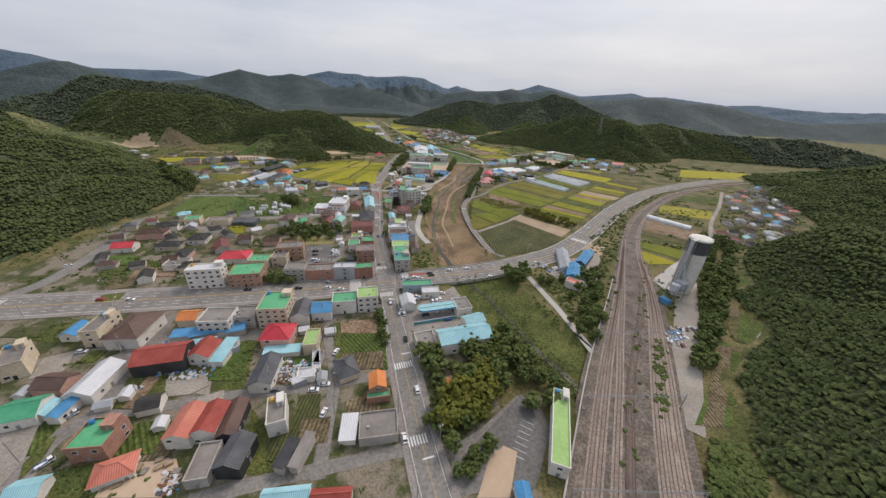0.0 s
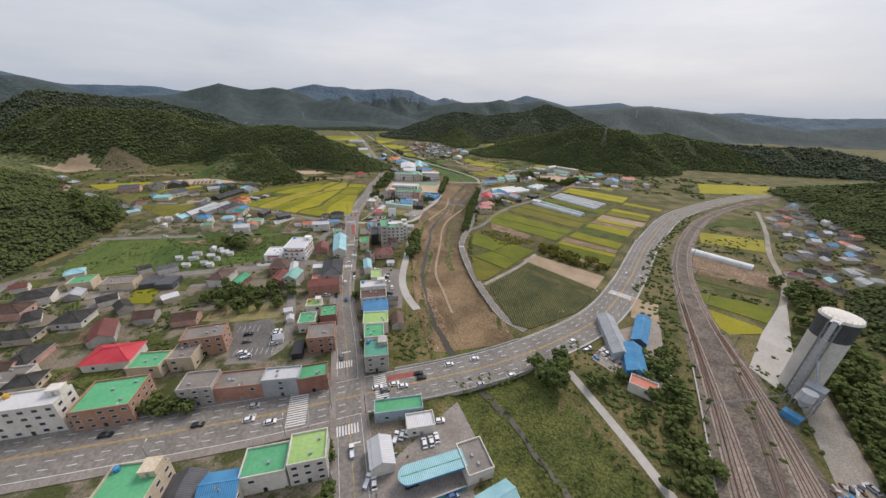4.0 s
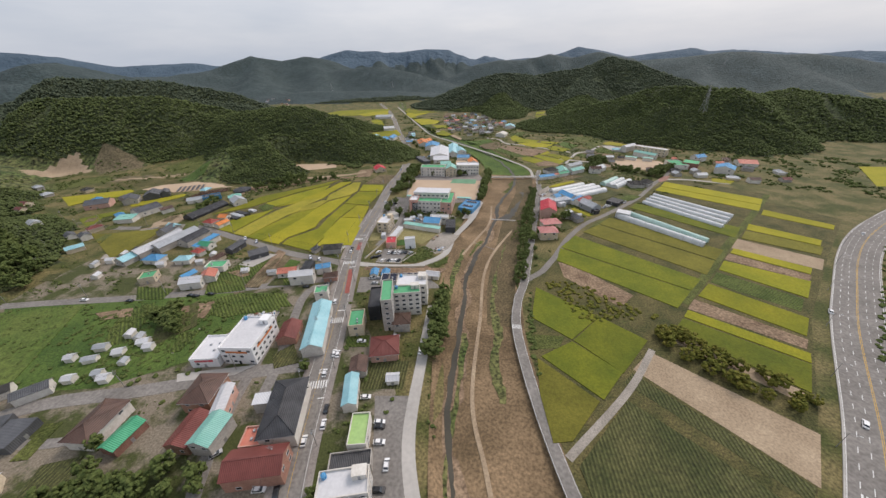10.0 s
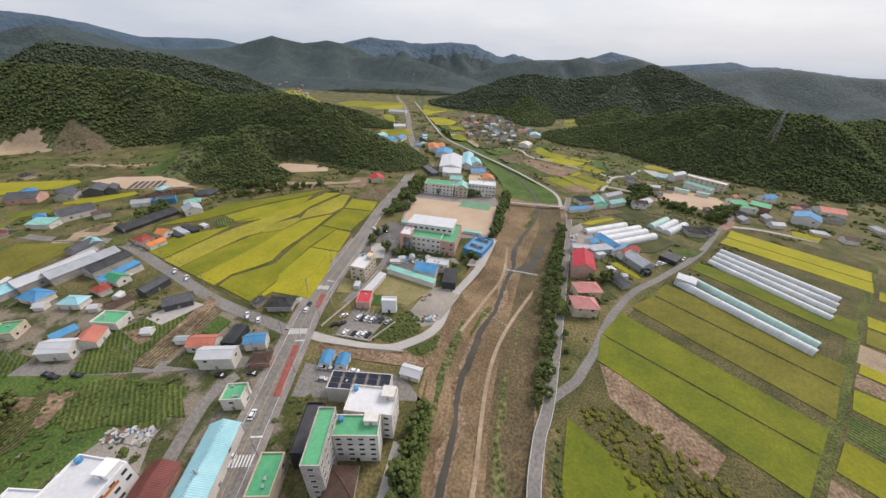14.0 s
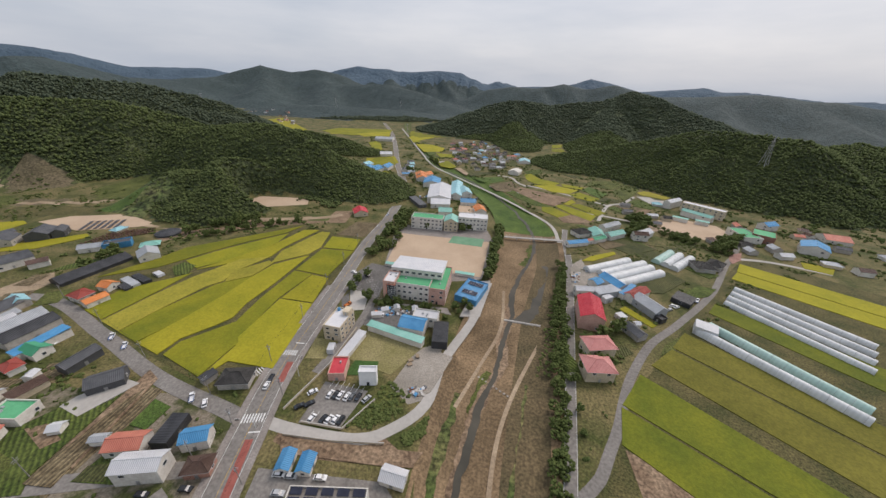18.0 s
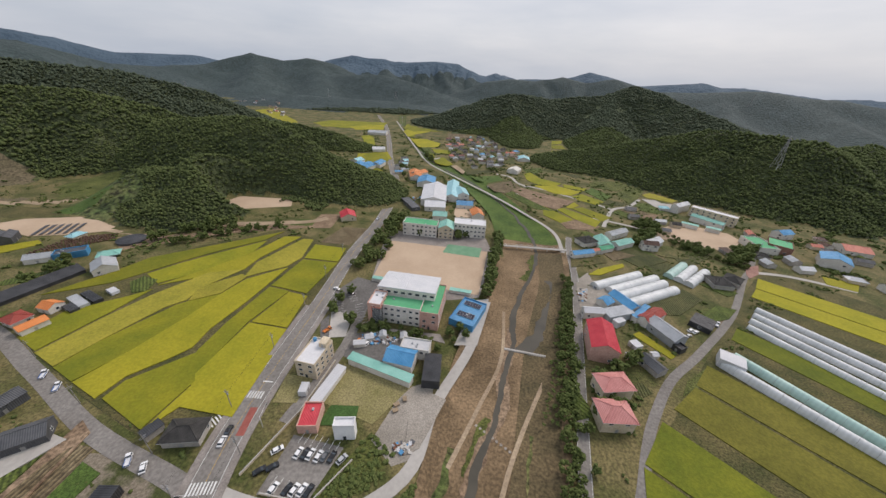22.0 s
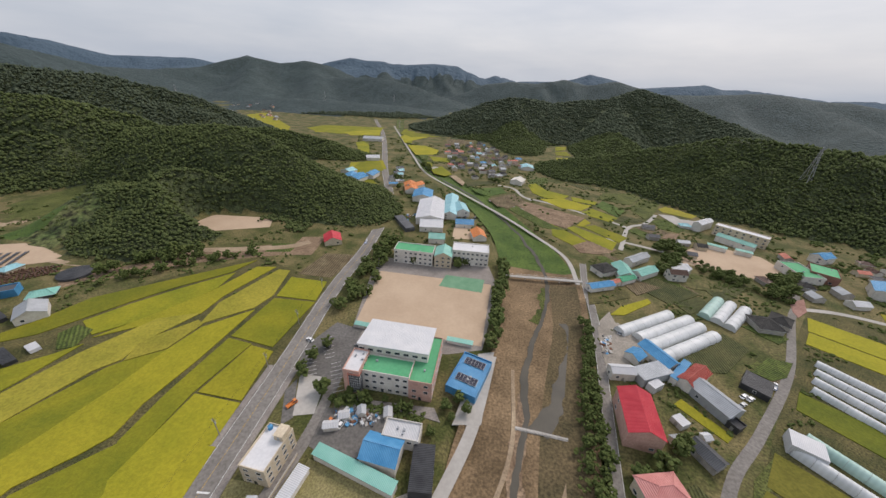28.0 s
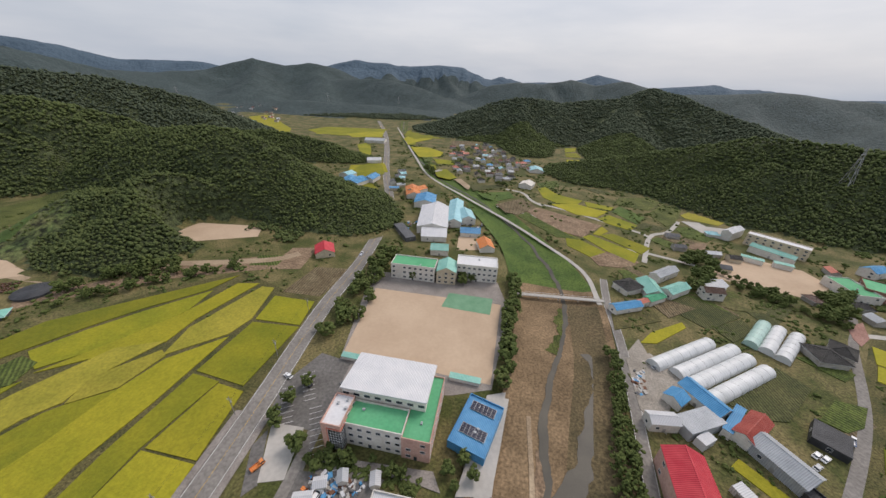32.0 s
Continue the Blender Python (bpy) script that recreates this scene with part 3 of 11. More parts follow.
def land(x, y):
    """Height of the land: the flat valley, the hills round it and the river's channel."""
    x, y = np.asarray(x, float), np.asarray(y, float)
    shape = x.shape
    x, y = np.atleast_1d(x).ravel(), np.atleast_1d(y).ravel()
    z = np.zeros_like(x)
    if not len(x):
        return z.reshape(shape)
    bend, gully = fbm(x, y, 260, 3), fbm(x, y, 420, 12)
    wide, gorge = fbm(x, y, 900, 3), fbm(x, y, 1100, 12)
    for hx, hy, h, rx, ry, a, sharp in HILLS:
        u = ((x - hx) * np.cos(a) + (y - hy) * np.sin(a)) / rx
        v = (-(x - hx) * np.sin(a) + (y - hy) * np.cos(a)) / ry
        r2 = u * u + v * v
        q = np.clip(1 - r2 * (1 + 0.25 * bend), 0, None)
        cut = np.clip(1 - np.abs(gully) / 0.34, 0, 1) ** 1.5 * np.clip(4 * q * (1.08 - q), 0, 1)
        z = np.maximum(z, h * q ** (1.4 / sharp) * (1 + 0.2 * bend) * (1 - 0.42 * cut))
    for crest, width, full in RIDGES:
        lo, hi = crest.min(0) - width * 1.3, crest.max(0) + width * 1.3
        sel = np.nonzero((x > lo[0]) & (x < hi[0]) & (y > lo[1]) & (y < hi[1]))[0]
        if not len(sel):
            continue
        px, py = x[sel], y[sel]
        wave, dale = (wide[sel], gorge[sel]) if width > 150 else (bend[sel], gully[sel])
        # spurs and gullies: the slopes reach further on the spurs
        stretch = 1 - 0.3 * np.abs(dale) + 0.22 * wave
        best, tall = np.zeros(len(sel)), crest[:, 2].max()
        for a, b in zip(crest, crest[1:]):
            ab = b[:2] - a[:2]
            t = np.clip(((px - a[0]) * ab[0] + (py - a[1]) * ab[1]) / (ab @ ab), 0, 1)
            d = np.hypot(px - a[0] - t * ab[0], py - a[1] - t * ab[1])
            h = a[2] + t * (b[2] - a[2])
            reach = width * (0.3 + 0.7 * np.sqrt(np.maximum(h, 0) / tall))
            u = np.clip(d / reach * np.maximum(stretch, 0.4) ** -0.5, 0, 1)
            q = (1 - u ** (0.9 + 0.5 * full)) ** (2.1 - 0.6 * full)
            cut = np.clip(1 - np.abs(dale) / 0.25, 0, 1) ** 1.4 * np.clip(3.2 * u * (1 - u), 0, 1)
            best = np.maximum(best, h * q * (1 - 0.4 * cut))
        z[sel] = np.maximum(z[sel], best)
    for cx, cy, rx, ry in LEVEL:
        r2 = ((x - cx) / rx) ** 2 + ((y - cy) / ry) ** 2
        z = z * np.clip((r2 - 0.8) / 0.8, 0, 1)
    return np.maximum(z, 0).reshape(shape)


def river_depth(x, y):
    """How far the channel is sunk under the ground at a place."""
    p = np.stack([x, y], -1)[..., None, :]
    a, b = RC[:-1], RC[1:]
    t = np.clip(((p - a) * (b - a)).sum(-1) / ((b - a) ** 2).sum(-1), 0, 1)
    d = np.linalg.norm(p - a - t[..., None] * (b - a), axis=-1)
    w = RW[:-1] + t * (RW[1:] - RW[:-1])
    inside = (w - d).max(-1)
    return np.clip((inside - 2.0) / 4.0, 0, 1) * 4.5


def within(x, y, poly):
    """Which of many places lie in a polygon of the plan."""
    hit = np.zeros(len(x), bool)
    for (x0, y0), (x1, y1) in zip(poly, poly[1:] + poly[:1]):
        if y0 != y1:
            hit ^= ((y0 > y) != (y1 > y)) & (x < (x1 - x0) * (y - y0) / (y1 - y0) + x0)
    return hit


def ticks(lo, hi, fine_lo, fine_hi, step, grow=1.12):
    mid = list(np.arange(fine_lo, fine_hi + 0.1, step))
    left, right, s = [], [], step
    v = fine_lo
    while v > lo:
        s = min(s * grow, 46)
        v -= s
        left.append(v)
    v, s = fine_hi, step
    while v < hi:
        s = min(s * grow, 46)
        v += s
        right.append(v)
    return np.array(left[::-1] + mid + right)


gx, gy = ticks(-4700, 4700, -600, 480, 6.0), ticks(-900, 4900, -80, 1080, 6.0)
GX, GY = np.meshgrid(gx, gy)
GZ = land(GX, GY)
near = (np.abs(GX) < 520) & (GY < 1700)
dep = np.zeros_like(GZ)
dep[near] = river_depth(GX[near], GY[near])
GZ = GZ - dep
nx, ny = len(gx), len(gy)
idx = np.arange(nx * ny).reshape(ny, nx)
g_faces = np.stack([idx[:-1, :-1], idx[:-1, 1:], idx[1:, 1:], idx[1:, :-1]], -1).reshape(-1, 4)
zc = (GZ[:-1, :-1] + GZ[1:, 1:]).ravel() / 2
yc, xc = GY[:-1, :-1].ravel(), GX[:-1, :-1].ravel()
# slopes past 1350 m, then 2900 m, get the ground colours with haze painted in
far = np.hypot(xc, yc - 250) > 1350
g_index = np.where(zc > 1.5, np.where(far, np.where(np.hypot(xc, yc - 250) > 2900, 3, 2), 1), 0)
for tx, ty, rx, ry in TERRACES:
    g_index[(((xc - tx) / rx) ** 2 + ((yc - ty) / ry) ** 2 < 1) & (zc > 0.3)] = 4
for k, (_, poly) in enumerate(COVERS):
    g_index[within(xc + 3, yc + 3, poly)] = 5 + k
ground = put("ground", mesh_of("ground", np.stack([GX.ravel(), GY.ravel(), GZ.ravel()], 1).tolist(), g_faces.tolist(), "grass", "tree_floor", "far_forest_haze", "far_ridge_haze", "terrace", *[c[0] for c in COVERS], smooth=True, index=g_index.tolist()))
tagged(ground, "valley floor of grass rising into wooded hills all round", "ground", kind="structure")


# ---- river ----
def bed(offset_a, offset_b, za, zb, name, material, first=0, last=None, rows=None):
    """A long strip of the river's bed between two shares of its width."""
    a, b = np.array(RIVER_L), np.array(RIVER_R)
    l, r = curve_pts(a + (b - a) * 0.0, 6), None
    n = 10 * (len(a) - 1) + 1
    k = np.linspace(0, len(a) - 1, n)
    L_ = np.stack([np.interp(k, range(len(a)), a[:, i]) for i in (0, 1)], 1)
    R_ = np.stack([np.interp(k, range(len(b)), b[:, i]) for i in (0, 1)], 1)
    for _ in range(6):
        L_[1:-1] = (L_[:-2] + 2 * L_[1:-1] + L_[2:]) / 4
        R_[1:-1] = (R_[:-2] + 2 * R_[1:-1] + R_[2:]) / 4
    sh = Shell()
    cols = np.array(rows)
    vs, m = [], len(cols)
    sel = range(first, (n if last is None else last))
    for i in sel:
        for s, z in cols:
            p = L_[i] + (R_[i] - L_[i]) * s
            vs.append((p[0], p[1], z))
    cnt = len(list(sel))
    fs = [(i * m + j, i * m + j + 1, (i + 1) * m + j + 1, (i + 1) * m + j) for i in range(cnt - 1) for j in range(m - 1)]
    sh.add(vs, fs)
    return put(name, sh.mesh(name, material, smooth=True))


PROFILE = [(-0.03, 0.1), (0.0, 0.1), (0.08, -2.1), (0.25, -2.25), (0.5, -2.35), (0.75, -2.2), (0.9, -1.8), (1.0, 0.1), (1.03, 0.1)]
tagged(bed(0, 1, 0, 0, "riverbed_green", "weeds", 0, 42, rows=PROFILE), "overgrown green river bed below the road bridge", "riverbed", kind="structure")
tagged(bed(0, 1, 0, 0, "riverbed", "dry_grass", 41, 104, rows=PROFILE), "wide dry river bed of brown cut grass", "riverbed", kind="structure")
tagged(bed(0, 1, 0, 0, "riverbed_upper", "grass_lush", 103, 151, rows=PROFILE), "grassy upper river bed", "riverbed", kind="structure")


# darker strip along the east bank: damp grass and painted hedge shade together
tagged(bed(0, 1, 0, 0, "damp_strip", "dry_dark", 62, 101, rows=[(0.6, -2.215), (0.7, -2.14), (0.75, -2.1), (0.9, -1.7), (0.955, -0.75)]), "strip of damp grass darkened further by painted hedge shade below the eastern river bank", "riverbed", kind="structure")


def stream(name, pts, width, z, material, seed, ragged=0.35):
    """A ribbon with wandering edges, for running water and its stony margins."""
    c = curve_pts(pts, 2.5)
    n2 = normals_2d(c)
    rng = np.random.RandomState(seed)
    k = len(c)
    noise_w = [np.convolve(rng.normal(size=k + 8), np.ones(9) / 9 * 3, "valid") for _ in range(3)]
    c = c + n2 * (noise_w[0] * width * 0.25)[:, None]
    a, b = c + n2 * (width / 2 * (1 + ragged * noise_w[1]))[:, None], c - n2 * (width / 2 * (1 + ragged * noise_w[2]))[:, None]
    return put(name, mesh_of(name, [(*p, z) for p in a] + [(*p, z) for p in b], [(i + 1, i, k + i, k + i + 1) for i in range(k - 1)], material))


STREAM = [(75, 72), (60, 100), (49, 120), (41, 134), (33, 150), (22, 172), (6, 200), (-6, 230), (-10, 247), (-15, 265), (-19, 285), (-18, 311), (-17, 338), (-15, 374), (-14, 397), (-8, 425), (-2, 442), (3, 466), (8, 487), (9, 505), (14, 530), (28, 565), (36, 600), (34, 650), (12, 720), (-30, 800), (-104, 912), (-224, 1210), (-320, 1600)]
tagged(stream("stony_margin", STREAM[7:20], 5.2, -2.06, "soil", 3), "stony margins of the stream", "gravel", kind="structure")
tagged(stream("water", STREAM, 2.8, -2.03, "water", 3), "shallow murky stream in the river bed", "water", kind="structure")
tagged(stream("pool", [(15, 486), (22, 500), (30, 516), (37, 532), (42, 548), (40, 562)], 6.0, -2.0, "water", 5), "still pool of shallow water in the river bed", "water", kind="structure")
for k, (pts, w, m) in enumerate((([(-26, 290), (-27, 330), (-25, 380), (-18, 430)], 3.0, "bank_green"), ([(4, 300), (2, 350), (6, 400), (14, 440)], 3.0, "bank_green"), ([(20, 560), (30, 580), (34, 600)], 7.0, "weeds"), ([(-12, 420), (-4, 445)], 4.0, "weeds"), ([(-12, 230), (-16, 280), (-13, 340)], 2.2, "bank_green"))):
    tagged(stream("bed_patch", pts, w, -2.09 + 0.008 * k, m, 20 + k, 0.6), "patch of weeds and bare soil in the river bed", "weeds", kind="structure")


def inset(pts, by):
    """The polygon drawn in by some metres; pts run anticlockwise."""
    n, res = len(pts), []
    for i in range(n):
        p, q, r = (Vector(pts[(i + k) % n]) for k in (-1, 0, 1))
        a, b = (q - p).normalized(), (r - q).normalized()
        na, nb = Vector((-a.y, a.x)), Vector((-b.y, b.x))
        m = na + nb
        res.append(tuple(q + m.normalized() * min(by / max(m.length / 2, 0.5), by * 1.6)) if m.length > 0.05 else tuple(q))
    return res


LEVELS, YARDS, FIELDS = [], [], []
for line in (MAIN, HIGHWAY, RIVER_ROAD):
    for (xa, ya), (xb, yb) in zip(line, line[1:]):
        for zz in (0.14, 0.16, 0.175, 0.2, 0.215, 0.3):
            LEVELS.append((min(xa, xb) - 9, max(xa, xb) + 9, min(ya, yb) - 9, max(ya, yb) + 9, zz))


def free_level(xs, ys, z):
    """The first height from z up at which no surface near by lies within 6 mm."""
    x0, x1, y0, y1 = min(xs), max(xs), min(ys), max(ys)
    taken = [q[4] for q in LEVELS if q[0] < x1 and q[1] > x0 and q[2] < y1 and q[3] > y0]
    while any(abs(z - t) < 0.006 for t in taken):
        z += 0.002
    LEVELS.append((x0, x1, y0, y1, z))
    return z


def area(kind, pts, z=0.06, grow=None):
    """A flat piece of ground with its own cover; crops stand a little proud of their banks."""
    c = np.array(pts)
    if np.sum(c[:, 0] * np.roll(c[:, 1], -1) - np.roll(c[:, 0], -1) * c[:, 1]) < 0:
        pts = pts[::-1]
    if kind.startswith("rice") or kind.startswith("soil"):
        west = c[:, 0].mean() < -60 and c[:, 1].mean() < 640
        pts = inset(pts, -grow if grow is not None else -0.85 if west else -0.5)
    n = len(pts)
    if kind.startswith(("rice", "crop", "soil", "turf", "lawn", "court")):
        FIELDS.append(list(pts))
    zs = [free_level([p[0] for p in pts], [p[1] for p in pts], z)] * n
    if kind.startswith(("asphalt", "concrete", "paving", "sand")):
        YARDS.append((min(p[0] for p in pts), max(p[0] for p in pts), min(p[1] for p in pts), max(p[1] for p in pts)))
    sh = Shell()
    sh.add([(p[0], p[1], s) for p, s in zip(pts, zs)] + [(p[0], p[1], s - 0.5) for p, s in zip(pts, zs)], [tuple(range(n))] + [((i + 1) % n, i, n + i, n + (i + 1) % n) for i in range(n)])
    kinds = {"rice": "rice_paddy", "crop": "vegetable_plot", "soil": "bare_plot", "bund": "field_banks", "grass": "meadow", "court": "ball_court", "sand": "sand_ground", "asphalt": "yard", "concrete": "apron", "paving": "paving", "turf": "turf", "meadow": "meadow"}
    name = next((v for k, v in kinds.items() if kind.startswith(k)), kind)
    words = {"rice_olive": "olive-brown ripening rice paddy edged by grass banks", "rice_deep": "deep green rice paddy edged by grass banks", "rice_green": "green-gold rice paddy edged by grass banks", "rice_gold": "ripe golden rice paddy edged by grass banks", "rice_pale": "pale ripening rice paddy beside a farm track",
             "crop_rows": "vegetable plot in dark green rows", "crop_green": "lush green vegetable plot in rows", "soil": "bare brown soil plot", "soil_rows": "ploughed soil plot in rows", "soil_pale": "pale harvested soil field"}
    return tagged(put(name, sh.mesh(name, kind)), words.get(kind, kind.replace("_", " ") + " surface on the valley floor"), name.replace("_", " "), kind="structure")


# ---- buildings ----
WINDOWS = {}
PLACED = []
SOLAR = []


def window_mesh(w, h, panes):
    key = (round(w, 1), round(h, 1), panes)
    if key not in WINDOWS:
        w, h, _ = key
        t, d = 0.09, 0.1
        o = [(-w / 2, -d, 0), (w / 2, -d, 0), (w / 2, -d, h), (-w / 2, -d, h)]
        i = [(-w / 2 + t, -d, t), (w / 2 - t, -d, t), (w / 2 - t, -d, h - t), (-w / 2 + t, -d, h - t)]
        back = [(x, -0.03, z) for x, _, z in i]
        wall = [(x, 0.02, z) for x, _, z in o]
        sh = Shell()
        ring = [(k, (k + 1) % 4, 4 + (k + 1) % 4, 4 + k) for k in range(4)] + [(4 + k, 4 + (k + 1) % 4, 8 + (k + 1) % 4, 8 + k) for k in range(4)] + [((k + 1) % 4, k, 12 + k, 12 + (k + 1) % 4) for k in range(4)]
        sh.add(o + i + back + wall, ring)
        if not panes:
            sh.f.append((8, 9, 10, 11))
            sh.i.append(1)
        WINDOWS[key] = (sh.mesh("window", "frame_white", "glass"), Shell().box(-w / 2 + t, -0.05, t, w / 2 - t, 0.02, h - t).mesh("pane", "glass"))
    return WINDOWS[key]


def put_window(parent, m, w, h, panes=True):
    frame_me, pane_me = window_mesh(w, h, panes)
    win = put("window", frame_me, parent, m)
    if panes:
        put("pane", pane_me, win)
    return win


def side_pose(side, w, d, s, z):
    """A place on one wall: s metres along it from its middle; -y looks out."""
    return {0: pose(s, -d / 2, z), 1: pose(w / 2, s, z, 0, 0, 90), 2: pose(-s, d / 2, z, 0, 0, 180), 3: pose(-w / 2, -s, z, 0, 0, -90)}[side]


COLOUR_WORDS = {"metal_red": "red metal", "metal_darkred": "dark red metal", "metal_crimson": "bright red metal", "metal_salmon": "salmon metal", "metal_pink": "pink metal", "metal_orange": "orange metal",
                "metal_brown": "brown metal", "metal_black": "black", "metal_slate": "slate-grey metal", "metal_blue": "blue metal", "metal_paleblue": "pale blue metal", "metal_teal": "teal metal", "metal_green": "green metal",
                "metal_white": "white metal", "metal_silver": "silvery metal", "deck_green": "green-painted", "deck_lime": "light green", "deck_teal": "dark green", "deck_grey": "grey concrete", "deck_white": "white",
                "tile_dark": "dark tiled", "tile_brown": "brown tiled", "film_white": "white film", "film_green": "pale green film", "solar": "solar-panelled", "plaster_white": "white"}
WALL_WORDS = {"plaster_white": "white walls", "plaster_bright": "bright white walls", "plaster_cream": "cream walls", "plaster_pink": "pinkish walls", "plaster_grey": "grey walls", "plaster_bluegrey": "blue-grey walls",
              "brick_pink": "pink brick walls", "brick_orange": "orange brick walls", "brick_red": "red brick walls", "metal_black": "black sheet walls", "metal_slate": "slate sheet walls", "metal_silver": "silver sheet walls", "metal_blue": "blue sheet walls"}


def house(x, y, w, d, h, turn, roof, roof_mat, wall_mat, floors=0, hut=0, accent="", name="", label="", plain=False, z=None):
    """A building: walls with windows and a door, and its roof; w along its own x, h to the eaves."""
    rng = random.Random(int(x * 13 + y * 7))
    swap = roof in ("gable", "arc") and d > w
    if swap:
        w, d, turn = d, w, turn + 90
    tunnel = roof == "arc" and wall_mat.startswith("film")
    floors = floors or max(1, round(h / 3.4))
    base = float(land(x, y)) if z is None else z
    PLACED.append((x, y, math.hypot(w, d) / 2))
    kind = name or ("greenhouse" if tunnel else "barn" if roof == "arc" or wall_mat.startswith("metal") else "house" if h < 7.5 else "building")
    top = new(kind)
    top.matrix_world = pose(x, y, base, 0, 0, turn)
    form = {"flat": "flat", "gable": "gabled", "hip": "hipped", "shed": "lean-to", "arc": "round"}[roof]
    if tunnel:
        text = "long tunnel greenhouse covered in " + ("pale green film" if "green" in roof_mat else "white film")
    else:
        text = "%s %s with %s %s roof and %s" % ("low" if floors == 1 else "%d-storey" % floors, kind, COLOUR_WORDS.get(roof_mat, "grey"), form, WALL_WORDS.get(wall_mat, "plain walls"))
    tagged(top, label or text, kind, group="greenhouses on the farmland" if tunnel else "")
    # walls
    if not tunnel:
        sh = Shell()
        if roof == "gable":
            r = min(d * 0.26, 3.2)
            sh.add([(-w / 2, -d / 2, -0.5), (w / 2, -d / 2, -0.5), (w / 2, d / 2, -0.5), (-w / 2, d / 2, -0.5), (-w / 2, -d / 2, h), (w / 2, -d / 2, h), (w / 2, d / 2, h), (-w / 2, d / 2, h), (-w / 2, 0, h + r), (w / 2, 0, h + r)],
                   [(0, 1, 5, 4), (2, 3, 7, 6), (1, 2, 6, 9, 5), (3, 0, 4, 8, 7)])
        else:
            sh.box(-w / 2, -d / 2, -0.5, w / 2, d / 2, h if roof != "flat" else h - 0.05)
        put("wall", sh.mesh("wall", wall_mat), top)
    # roof
    o = 0.35
    sh = Shell()
    if roof == "flat":
        p, t = 0.8, 0.25
        deck = Shell().box(-w / 2 + t, -d / 2 + t, h - 0.2, w / 2 - t, d / 2 - t, h + 0.05)
        put("roof", deck.mesh("roof", {"solar": "deck_grey", "solar_blue": "metal_blue"}.get(roof_mat, roof_mat)), top)
        ring = Shell()
        ring.box(-w / 2 - 0.05, -d / 2 - 0.05, h - 0.3, w / 2 + 0.05, -d / 2 + t, h + p).box(-w / 2 - 0.05, d / 2 - t, h - 0.3, w / 2 + 0.05, d / 2 + 0.05, h + p)
        ring.box(-w / 2 - 0.05, -d / 2 + t, h - 0.3, -w / 2 + t, d / 2 - t, h + p).box(w / 2 - t, -d / 2 + t, h - 0.3, w / 2 + 0.05, d / 2 - t, h + p)
        put("parapet", ring.mesh("parapet", wall_mat), top)
        if roof_mat == "solar_blue":
            pan = Shell().box(-0.78, -0.48, 0, 0.78, 0.48, 0.05).mesh("solar_panel", "solar")
            for cy in (-d * 0.17, d * 0.3):
                put("panel_frame", Shell().box(-5.2, cy - 2.2, h + 0.4, 5.2, cy + 2.2, h + 0.5).box(-5, cy - 2, h, -4.9, cy + 2, h + 0.4).box(4.9, cy - 2, h, 5, cy + 2, h + 0.4).mesh("panel_frame", "steel"), top)
                for i in range(6):
                    for j in range(4):
                        put("solar_panel", pan, top, pose(-4.25 + i * 1.7, cy - 1.6 + j * 1.06, h + 0.505))
        elif roof_mat.startswith("solar"):
            nx_, ny_ = max(1, int(w / 4.2)), max(1, int(d / 2.6))
            for i in range(nx_):
                for j in range(ny_):
                    cx, cy = -w / 2 + (i + 0.5) * w / nx_, -d / 2 + (j + 0.5) * d / ny_
                    me = SOLAR[0] if SOLAR else Shell().add([(-1.9, -0.95, 0.3), (1.9, -0.95, 0.3), (1.9, 0.95, 0.9), (-1.9, 0.95, 0.9), (-1.9, -0.95, 0.25), (1.9, -0.95, 0.25), (1.9, 0.95, 0.85), (-1.9, 0.95, 0.85)],
                                     [(0, 1, 2, 3), (7, 6, 5, 4), (0, 4, 5, 1), (1, 5, 6, 2), (2, 6, 7, 3), (3, 7, 4, 0)]).mesh("solar_panel", "solar")
                    SOLAR[:] = [me]
                    put("solar_panel", me, top, pose(cx, cy, h + 0.05))
        if hut:
            hw, hd = min(4.5, w * 0.35), min(4.5, d * 0.4)
            hutp = put("stair_hut", Shell().box(-hw / 2, -hd / 2, 0, hw / 2, hd / 2, 2.6).box(-hw / 2 - 0.15, -hd / 2 - 0.15, 2.6, hw / 2 + 0.15, hd / 2 + 0.15, 2.8).mesh("stair_hut", wall_mat), top, pose(w / 2 - hw / 2 - 0.6, d / 2 - hd / 2 - 0.6, h))
            put("hut_door", Shell().box(-0.45, -0.05, 0, 0.45, 0.03, 2.0).mesh("hut_door", "steel"), hutp, pose(0, -hd / 2, 0.05))
            put("water_tank", Shell().tube(0, 0, 0, 1.5, 0.9, 0.9, 12).tube(0, 0, 1.5, 1.8, 0.9, 0.3, 12).mesh("water_tank", "paint_yellow" if rng.random() < 0.4 else "metal_blue"), top, pose(-w / 2 + 1.7, d / 2 - 1.7, h + 0.05))
        elif w > 7 and d > 7:
            for _ in range(rng.randint(1, 3)):
                put("roof_unit", Shell().box(-0.5, -0.35, 0, 0.5, 0.35, 0.8).box(-0.42, -0.37, 0.1, 0.42, -0.35, 0.7).mesh("roof_unit", "metal_silver"), top, pose(rng.uniform(-w / 3, w / 3), rng.uniform(-d / 3, d / 3), h + 0.05, 0, 0, rng.choice((0, 90))))
    elif roof == "gable":
        r = min(d * 0.26, 3.2)
        k = r / (d / 2)
